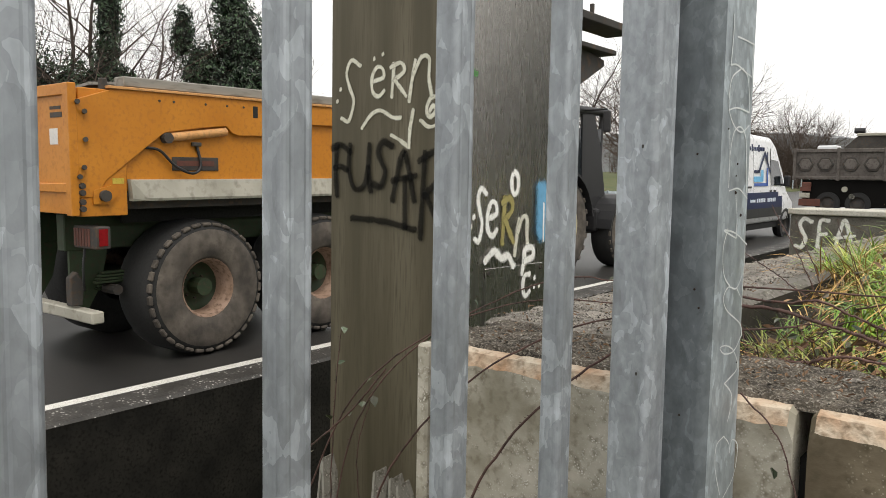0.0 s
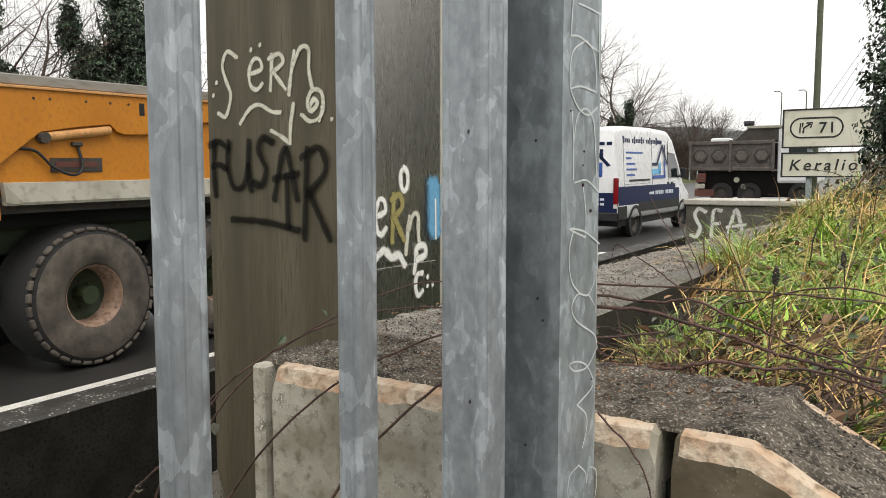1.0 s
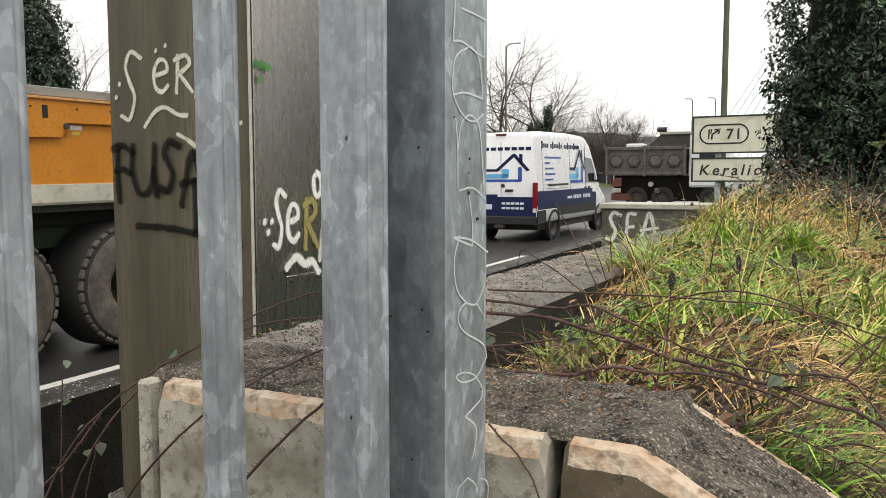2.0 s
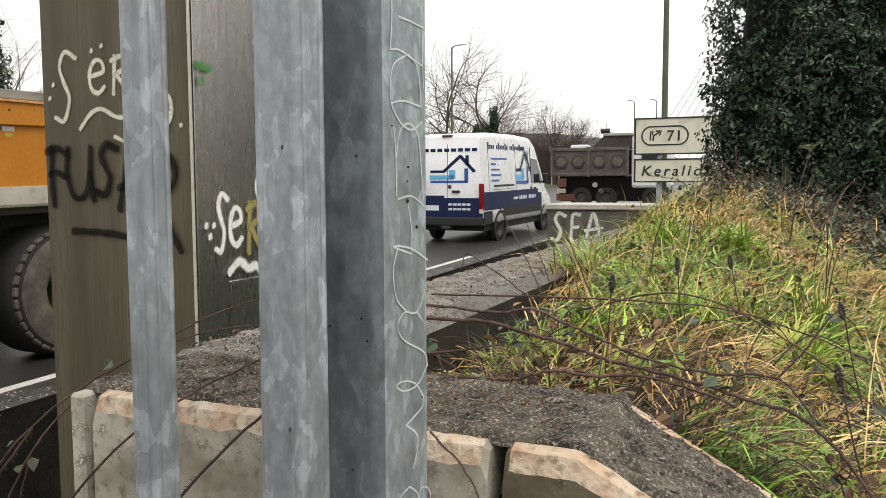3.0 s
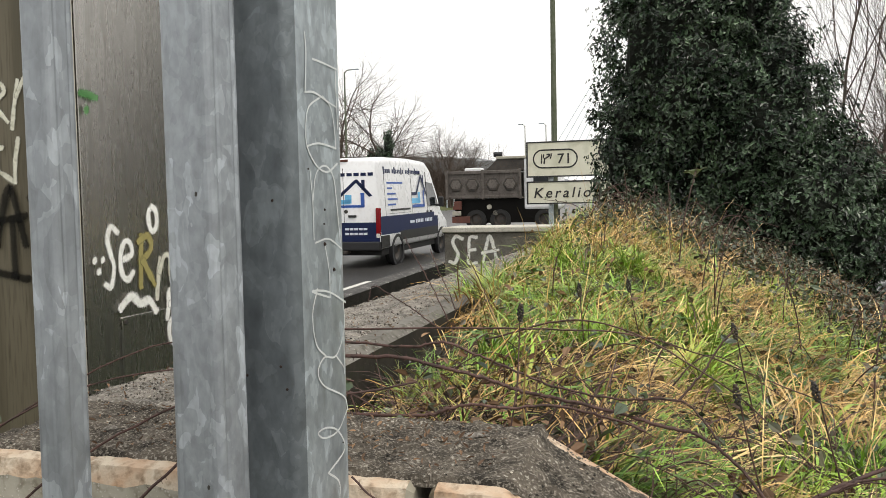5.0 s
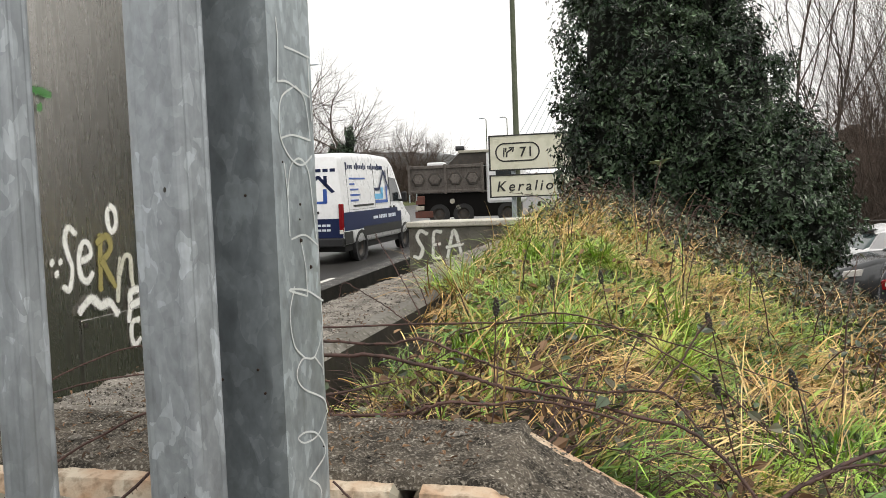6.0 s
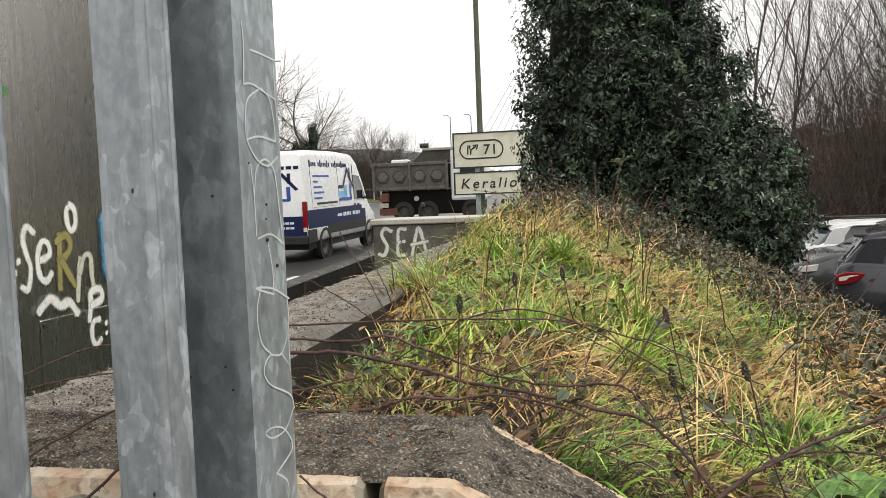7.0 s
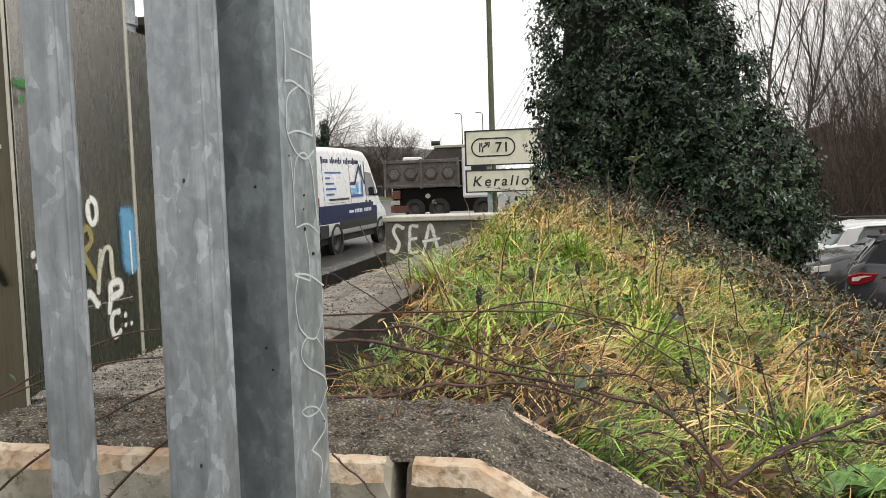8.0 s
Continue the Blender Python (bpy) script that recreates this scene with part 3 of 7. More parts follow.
    box(bm, -0.723, -0.703, 0.962, 1.188, 0.2, TOP - 0.003, 0.004)
    bmesh.ops.translate(bm, vec=-o2, verts=bm.verts)
    part("facing_slab", bm, CONCRETE, wall2, "pale thin facing slab")

    o3 = Vector((-2.3, 11.6, 0.3))
    far = thing("wall_far", "grey concrete wall end with a pale coping and white spray tag", "wall", o3, kind="structure")
    bm = B(-3.1, -0.4, 11.5, 12.1, 0.1, 1.56, 0.015)
    bmesh.ops.translate(bm, vec=-o3, verts=bm.verts)
    part("wall_body", bm, DAMP, far)
    bm = B(-3.13, -0.4, 11.46, 12.5, 1.56, 1.64, 0.012)
    bmesh.ops.translate(bm, vec=-o3, verts=bm.verts)
    part("coping", bm, mat("pale_concrete_coping", (0.48, 0.46, 0.4), (0.58, 0.56, 0.5), (0.3, 0.29, 0.25), 0.85), far, "pale concrete coping")
    return far, o3


build_road()
FAR_WALL, FAR_O = build_walls()


# ---- the fence: square galvanised bars, an angle frame and a post ----
def bar_mesh(w, d, r, z0, z1):
    """A square steel bar drawn with soft corners, each with a faint draw line beside it."""
    out = []
    for cx, cy, sx, sy in ((w - r, r, 1, -1), (w - r, d - r, 1, 1), (r, d - r, -1, 1), (r, r, -1, -1)):
        t0 = math.atan2(sy, sx) - math.pi / 4
        arc = [(cx + r * math.cos(t0 + k * math.pi / 8), cy + r * math.sin(t0 + k * math.pi / 8)) for k in range(5)]
        g = r * 0.55
        n0, n1 = Vector((math.cos(t0), math.sin(t0))), Vector((math.cos(t0 + math.pi / 2), math.sin(t0 + math.pi / 2)))
        first, last = Vector(arc[0]), Vector(arc[-1])
        out += [tuple(first - n1 * g * 1.5), tuple(first - n1 * g * 0.8 - n0 * r * 0.09), *arc, tuple(last - n0 * g * 0.8 - n1 * r * 0.09), tuple(last - n0 * g * 1.5)]
    return PR(out, "z", z0, z1)


def build_fence():
    fence = thing("steel_fence", "galvanised square-bar steel fence panel with spangled zinc", "fence", (-0.3322, 0.087, 0.3))
    for k in range(5):
        bar = part("fence_bar", bar_mesh(0.0197, 0.0222, 0.0042, 0.0, 2.45), ZINC, fence)
        bar.location = (0, 0.1445 * k, 0)
    bm = bar_mesh(0.044, 0.0365, 0.006, 0.0, 2.45)
    bmesh.ops.translate(bm, vec=(-0.044, 0, 0), verts=bm.verts)
    up = part("end_upright", bm, ZINC, fence, "thicker square end upright")
    up.matrix_local = pose(0.0352, 0.713, 0, 0, 0, -7)
    for x, z in ((-0.014, 1.655), (-0.016, 1.90), (-0.012, 1.44)):
        bm = bmesh.new()
        bmesh.ops.create_icosphere(bm, subdivisions=1, radius=0.0014, matrix=pose(x, 0.0, z) @ Matrix.Diagonal((1, 0.35, 1.5, 1)))
        part("zinc_pimple", bm, DARKSTEEL, up, "small dark pimple in the zinc")
    o = Vector((-0.31, 0.91, 0.3))
    post = thing("fence_post", "dull galvanised steel fence post with white marker scribble", "fence post", o)
    bm = B(-0.362, -0.262, 0.864, 0.962, 0.3, 2.75, 0.012, 4)
    bmesh.ops.translate(bm, vec=-o, verts=bm.verts)
    # +x face gets pale zinc, the rest a tone with the shade painted in
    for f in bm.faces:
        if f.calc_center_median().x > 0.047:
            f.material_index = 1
    part("shaft", bm, [ZINC_SHADED, ZINC_DULL], post, smooth=True)

    def at(u, v, lift):
        return Vector((-0.2619 + lift, 0.874 + u, v)) - o

    def line(*pts):
        part("scribble", ribbon(bmesh.new(), smooth_line([(u, v, 0) for u, v in pts], 6), 0.0019, at, 0.00025), SCRATCH, post, "thin white marker line")
    line((0.012, 2.084), (0.013, 2.067), (0.009, 2.036))
    line((0.009, 2.036), (0.027, 2.038), (0.051, 2.034), (0.071, 2.031))
    line((0.026, 2.065), (0.047, 2.065), (0.075, 2.064))
    line((0.072, 2.065), (0.072, 2.039), (0.073, 2.012))
    line((0.04, 2.036), (0.016, 2.025), (0.009, 2.008), (0.011, 1.992), (0.028, 1.978), (0.049, 1.974), (0.07, 1.982))
    line((0.044, 2.037), (0.059, 2.03), (0.065, 2.016), (0.068, 1.995))
    line((0.01, 1.993), (0.034, 1.997), (0.068, 1.995))
    line((0.015, 1.974), (0.018, 1.949), (0.018, 1.918))
    line((0.019, 1.949), (0.026, 1.971), (0.044, 1.979), (0.061, 1.97), (0.067, 1.945), (0.072, 1.913))
    line((0.022, 1.915), (0.048, 1.917), (0.075, 1.907))
    line((0.041, 1.911), (0.047, 1.889), (0.047, 1.867))
    line((0.047, 1.867), (0.012, 1.876), (0.045, 1.872), (0.08, 1.859))
    line((0.023, 1.877), (0.012, 1.857), (0.017, 1.832), (0.036, 1.818))
    line((0.077, 1.86), (0.076, 1.834), (0.057, 1.815), (0.032, 1.818), (0.019, 1.808), (0.031, 1.794), (0.071, 1.776), (0.079, 1.762))
    line((0.079, 1.762), (0.058, 1.749), (0.03, 1.75), (0.016, 1.758), (0.033, 1.758), (0.056, 1.749), (0.07, 1.729), (0.034, 1.719))
    line((0.034, 1.719), (0.055, 1.705), (0.057, 1.692), (0.047, 1.676))
    line((0.057, 1.815), (0.073, 1.802), (0.074, 1.797), (0.074, 1.829))
    line((0.04, 1.662), (0.019, 1.657), (0.018, 1.634), (0.034, 1.602))
    line((0.04, 1.662), (0.055, 1.651), (0.059, 1.64))
    line((0.059, 1.64), (0.066, 1.652), (0.084, 1.64), (0.075, 1.611), (0.044, 1.595))
    for u, v, s in ((0.04, 1.93, 0.003), (0.042, 1.942, 0.004), (0.04, 1.913, 0.006), (0.058, 1.89, 0.006), (0.012, 1.975, 0.003), (0.068, 1.735, 0.003)):
        bm = bmesh.new()
        bmesh.ops.create_icosphere(bm, subdivisions=1, radius=s / 3.2, matrix=Matrix.Translation(at(u, v, 0.0)))
        part("rust_spot", bm, RUST, post)
    for x, v in ((-0.283, 1.95), (-0.275, 1.80), (-0.28, 1.818), (-0.31, 1.81), (-0.29, 1.69)):
        bm = bmesh.new()
        bmesh.ops.create_icosphere(bm, subdivisions=1, radius=0.0013, matrix=Matrix.Translation(Vector((x, 0.864, v)) - o))
        part("rust_spot", bm, RUST, post)


build_fence()

# ---- the steel sign-gantry column with its spray tags ----
LETTERS = {
    "S": [[(0.85, 0.9), (0.5, 1.0), (0.3, 0.8), (0.45, 0.55), (0.6, 0.35), (0.4, 0.05), (0.1, 0.1)]],
    "e": [[(0.2, 0.5), (0.75, 0.6), (0.7, 0.85), (0.4, 0.9), (0.15, 0.6), (0.2, 0.2), (0.5, 0.05), (0.8, 0.2)]],
    "R": [[(0.2, 0.0), (0.25, 0.5), (0.3, 1.0)], [(0.15, 0.9), (0.6, 1.0), (0.75, 0.75), (0.3, 0.5)], [(0.35, 0.5), (0.6, 0.25), (0.85, 0.0)]],
    "n": [[(0.1, 0.0), (0.2, 0.5), (0.3, 0.9)], [(0.25, 0.6), (0.5, 0.95), (0.75, 0.9), (0.75, 0.5), (0.85, 0.1)]],
    "O": [[(0.5, 1.0), (0.2, 0.75), (0.25, 0.2), (0.55, 0.0), (0.85, 0.3), (0.8, 0.8), (0.5, 1.0)]],
    "F": [[(0.3, 0.0), (0.25, 0.5), (0.3, 1.0)], [(0.1, 0.95), (0.5, 1.0), (0.9, 0.85)], [(0.2, 0.55), (0.5, 0.58), (0.75, 0.5)]],
    "U": [[(0.15, 1.0), (0.1, 0.5), (0.3, 0.05), (0.65, 0.1), (0.8, 0.5), (0.85, 1.0)], [(0.82, 0.5), (0.9, 0.0)]],
    "A": [[(0.1, 0.0), (0.3, 0.6), (0.5, 1.0), (0.7, 0.6), (0.9, 0.0)], [(0.1, 0.4), (0.5, 0.45), (0.95, 0.5)]],
    "E": [[(0.8, 0.95), (0.3, 0.95), (0.2, 0.5), (0.2, 0.05), (0.8, 0.05)], [(0.25, 0.5), (0.7, 0.52)]],
    "@": [[(0.35, 0.35), (0.55, 0.6), (0.7, 0.5), (0.6, 0.35), (0.4, 0.3), (0.3, 0.55), (0.5, 0.85), (0.85, 0.8), (0.95, 0.45), (0.8, 0.1), (0.4, 0.0), (0.05, 0.2)]],
    "~": [[(0.0, 0.2), (0.25, 0.75), (0.5, 0.9), (0.8, 0.6), (1.0, 0.55)]],
    "^": [[(0.0, 0.5), (0.3, 0.9), (0.55, 0.55), (0.8, 0.6), (1.0, 0.1)]],
    "v": [[(0.0, 0.35), (0.45, 0.2), (0.9, 0.0)], [(0.9, 0.0), (0.95, 0.5), (1.1, 1.0)]],
    "p": [[(0.2, 0.0), (0.3, 0.5), (0.35, 0.95), (0.75, 1.0), (0.8, 0.65), (0.35, 0.5)]],
    "C": [[(0.8, 0.9), (0.3, 0.85), (0.15, 0.4), (0.4, 0.05), (0.85, 0.2)]],
    "-": [[(0.0, 0.5), (0.5, 0.45), (1.0, 0.2)]],
    "|": [[(0.5, 1.0), (0.52, 0.0)]],
    ".": [[(0.45, 0.5), (0.55, 0.5)]],
}


def spray(parent, ch, u, v, w, h, thick, at, material, lift=0.0025):
    bm = bmesh.new()
    for k, line in enumerate(LETTERS[ch]):
        pts = [(u + a * w, v + b * h, 0) for a, b in line]
        ribbon(bm, smooth_line(pts, 5), thick * 1.8, at, lift + 0.0007 * k)
    return part("spray_stroke", bm, material, parent)


def build_column():
    o = Vector((-2.245, 2.885, 0.5))
    col = thing("gantry_column", "square olive-stained steel column covered in spray tags", "steel column", o)
    x0, x1, y0, y1, z0, z1 = -2.597, -1.888, 2.546, 3.226, 0.3, 7.0

    def put(name, bm, material, label=""):
        bmesh.ops.translate(bm, vec=-o, verts=bm.verts)
        return part(name, bm, material, col, label)
    put("core", B(x0 + 0.02, x1 - 0.02, y0 + 0.02, y1 - 0.02, z0, z1), STEEL)
    put("face_plate", B(x0, x1 - 0.006, y0, y0 + 0.02, z0, z1, 0.002), STEEL, "olive-brown streaked steel plate")
    put("face_plate", B(x1 - 0.02, x1, y0 + 0.021, y1 - 0.004, z0, z1, 0.002), STEEL_PALE, "grey brushed steel plate")
    put("face_plate", B(x0, x0 + 0.019, y0 + 0.021, y1, z0, z1, 0.002), STEEL)
    put("edge_trim", B(x1 - 0.006, x1 + 0.003, y0 - 0.002, y0 + 0.009, z0, z1, 0.002), TRIM, "pale worn edge strip")
    put("edge_trim", B(x1 - 0.004, x1 + 0.004, y1 - 0.004, y1 + 0.014, z0, z1, 0.002), TRIM, "pale worn edge strip")
    hatch = put("access_hatch", B(x1 + 0.001, x1 + 0.007, y0 + 0.19, y1 - 0.05, 0.75, 1.565, 0.003), STEEL_PALE, "bolted steel access hatch")
    for y, z in ((y0 + 0.21, 1.545), (y1 - 0.07, 1.545)):
        bm = R_((x1 + 0.006, y, z), (x1 + 0.012, y, z), 0.009, n=6)
        bmesh.ops.translate(bm, vec=-o, verts=bm.verts)
        part("bolt", bm, DARKSTEEL, hatch)
    # a tall narrow cabinet strapped behind it, with a hinge, band clamp and bracket
    put("cabinet", B(-2.3, x1 - 0.03, y1 + 0.016, y1 + 0.235, 0.8, 2.665, 0.006), STEEL_PALE, "tall narrow grey steel cabinet")
    put("cabinet_door_edge", B(-2.3, x1 - 0.026, y1 + 0.238, y1 + 0.262, 0.8, 2.655, 0.004), STEEL_PALE, "cabinet door edge")
    put("hinge", R_((x1 - 0.018, y1 + 0.25, 2.42), (x1 - 0.018, y1 + 0.25, 2.52), 0.012, n=10), ZINC, "small steel hinge")
    put("mast", R_((-2.02, y1 + 0.16, 2.6), (-2.02, y1 + 0.16, 5.5), 0.075, n=20), ZINC, "round galvanised mast")
    put("band_clamp", lathe([(2.70, 0.079), (2.70, 0.084), (2.74, 0.084), (2.74, 0.079)], 20, "z", (-2.02, y1 + 0.16, 0)), ZINC, "steel band clamp")
    put("clamp_arm", B(-2.03, -1.99, y1, y1 + 0.09, 2.70, 2.74, 0.003), DARKSTEEL)
    bm = PR([(y1 + 0.27, 2.60), (y1 + 0.60, 2.55), (y1 + 0.60, 2.52), (y1 + 0.27, 2.36)], "x", -2.0, -1.95)
    put("bracket", bm, DARKSTEEL, "dark triangular steel bracket")
    put("bracket_plate", B(-2.25, -1.9, y1 + 0.27, y1 + 0.64, 2.575, 2.60, 0.004), DARKSTEEL, "dark steel shelf plate")
    put("cross_arm", B(-2.1, -1.93, y1 + 0.27, y1 + 0.9, 2.72, 2.76, 0.004), DARKSTEEL)
    for y in (y1 + 0.4, y1 + 0.55):
        put("bolt", R_((-2.0, y, 2.76), (-2.0, y, 2.83), 0.012, n=8), DARKSTEEL)

    def fa(u, v, lift):
        return Vector((x0 + u, y0 - lift, v)) - o

    def fb(u, v, lift):
        return Vector((x1 + lift, y0 + u, v)) - o
    # cream tag, then black tag, on the olive face
    cream = (("S", 0.05, 2.16, 0.15, 0.27), ("e", 0.23, 2.262, 0.11, 0.14), ("R", 0.335, 2.262, 0.125, 0.135), ("n", 0.44, 2.24, 0.16, 0.18),
             ("~", 0.19, 2.12, 0.22, 0.10), ("v", 0.36, 2.055, 0.11, 0.15), ("@", 0.515, 2.135, 0.12, 0.135), (".", 0.05, 2.30, 0.02, 0.02),
             (".", 0.03, 2.25, 0.02, 0.02), (".", 0.25, 2.415, 0.02, 0.02), (".", 0.30, 2.43, 0.02, 0.02), (".", 0.60, 2.127, 0.02, 0.02),
             (".", 0.66, 2.129, 0.02, 0.02), (".", 0.615, 2.175, 0.02, 0.02))
    for k, (ch, u, v, w, h) in enumerate(cream):
        spray(col, ch, u, v, w, h, 0.017, fa, SPRAYCREAM, 0.0025 + 0.0002 * k)
    black = (("F", 0.0, 1.85, 0.14, 0.22), ("U", 0.10, 1.875, 0.165, 0.195), ("S", 0.25, 1.885, 0.14, 0.195), ("A", 0.36, 1.84, 0.15, 0.20),
             ("R", 0.49, 1.69, 0.20, 0.345), ("-", 0.14, 1.70, 0.36, 0.11), ("|", 0.38, 1.73, 0.13, 0.2))
    for k, (ch, u, v, w, h) in enumerate(black):
        spray(col, ch, u, v, w, h, 0.026, fa, SPRAYBLACK, 0.006 + 0.0006 * k)
    # white, mustard and blue tag on the grey face
    tag = (("S", 0.105, 1.67, 0.10, 0.225, 0.022, SPRAYWHITE), ("e", 0.185, 1.69, 0.105, 0.165, 0.024, SPRAYWHITE), ("R", 0.285, 1.665, 0.125, 0.19, 0.026, SPRAYYELLOW),
           ("n", 0.39, 1.61, 0.14, 0.17, 0.024, SPRAYCREAM), ("O", 0.355, 1.87, 0.075, 0.095, 0.026, SPRAYWHITE), ("^", 0.18, 1.555, 0.205, 0.09, 0.03, SPRAYWHITE),
           ("p", 0.425, 1.525, 0.14, 0.11, 0.028, SPRAYWHITE), ("C", 0.45, 1.42, 0.08, 0.11, 0.026, SPRAYWHITE), (".", 0.07, 1.73, 0.02, 0.02, 0.024, SPRAYWHITE),
           (".", 0.05, 1.77, 0.02, 0.02, 0.024, SPRAYWHITE), (".", 0.09, 1.77, 0.02, 0.02, 0.024, SPRAYWHITE), (".", 0.54, 1.45, 0.02, 0.02, 0.02, SPRAYWHITE),
           (".", 0.58, 1.45, 0.02, 0.02, 0.02, SPRAYWHITE), (".", 0.54, 1.49, 0.02, 0.02, 0.02, SPRAYWHITE), ("|", 0.56, 1.70, 0.1, 0.19, 0.085, SPRAYBLUE),
           ("|", 0.57, 1.66, 0.1, 0.17, 0.012, SPRAYWHITE), ("-", 0.02, 2.335, 0.075, 0.03, 0.028, SPRAYGREEN), (".", 0.03, 2.285, 0.03, 0.02, 0.03, SPRAYGREEN))
    for k, (ch, u, v, w, h, t, m) in enumerate(tag):
        spray(col, ch, u, v, w, h, t, fb, m, 0.0025 + 0.0006 * k + (0.006 if v < 1.56 else 0.0))
    # tag on the far wall
    def ff(u, v, lift):
        return Vector((-3.1 + u, 11.5 - lift, v)) - FAR_O
    for ch, u, w in (("S", 0.05, 0.26), ("E", 0.33, 0.19), ("A", 0.54, 0.28)):
        spray(FAR_WALL, ch, u, 1.1, w, 0.41, 0.05, ff, SPRAYWHITE, 0.004)


build_column()


# ---- vehicles ----
TILT = math.degrees(math.atan(SLOPE))


def on_road(x, y, turn=0.0):
    return pose(x, y, road_z(y)) @ pose(0, 0, 0, TILT) @ pose(0, 0, 0, 0, 0, turn)


def wheel(parent, y, z, x_out, width, r, rim_r, tyre_m, tread_m, rim_m, hub_m, lugs=0, name="wheel"):
    """A wheel with its face at x_out: tyre with shoulder lugs, dished rim and hub."""
    s = 1 if width > 0 else -1
    c = (0, y, z)
    w = abs(width)
    prof = [(x_out - s * w * 0.5, rim_r), (x_out - s * w, rim_r), (x_out - s * w, r * 0.8), (x_out - s * w * 0.93, r * 0.95), (x_out - s * w * 0.8, r),
            (x_out - s * w * 0.22, r), (x_out - s * w * 0.08, r * 0.955), (x_out, r * 0.86), (x_out + s * 0.012, r * 0.7), (x_out, rim_r * 1.08),
            (x_out - s * 0.02, rim_r), (x_out - s * w * 0.4, rim_r * 0.97)]
    tyre = lathe(prof, 40, "x", c, [1, 1, 1, 1, 1, 1, 1, 0, 0, 0, 0])
    whl = part(name, tyre, [tyre_m, tread_m], parent, smooth=True)
    for i in range(lugs):
        t = 2 * math.pi * i / lugs
        bm = B(min(x_out - s * w * 0.17, x_out - s * 0.006), max(x_out - s * w * 0.17, x_out - s * 0.006), -0.047, 0.047, r * 0.90, r * 0.957, 0.012)
        bmesh.ops.rotate(bm, verts=bm.verts, cent=(0, 0, 0), matrix=Matrix.Rotation(t, 3, "X"))
        bmesh.ops.translate(bm, verts=bm.verts, vec=c)
        part("tread_lug", bm, tyre_m, whl)
    rim = lathe([(x_out - s * 0.015, rim_r * 1.0), (x_out - s * 0.03, rim_r * 0.93), (x_out - s * w * 0.40, rim_r * 0.84), (x_out - s * w * 0.46, rim_r * 0.5),
                 (x_out - s * w * 0.42, rim_r * 0.3), (x_out - s * w * 0.42, 0.001)], 32, "x", c, [0, 0, 1, 1, 1])
    part("rim", rim, [rim_m, GREENFRAME if lugs else rim_m], whl, smooth=True)
    hub = lathe([(x_out - s * w * 0.42, rim_r * 0.2), (x_out - s * w * 0.34, rim_r * 0.18), (x_out - s * w * 0.335, 0.001)], 12, "x", c)
    part("hub", hub, hub_m, whl)
    for i in range(8):
        t = 2 * math.pi * i / 8
        p = Vector((x_out - s * w * 0.45, y + rim_r * 0.42 * math.cos(t), z + rim_r * 0.42 * math.sin(t)))
        part("wheel_nut", R_(p, p + Vector((s * 0.03, 0, 0)), rim_r * 0.04, n=6), DARKSTEEL, whl)
    return whl


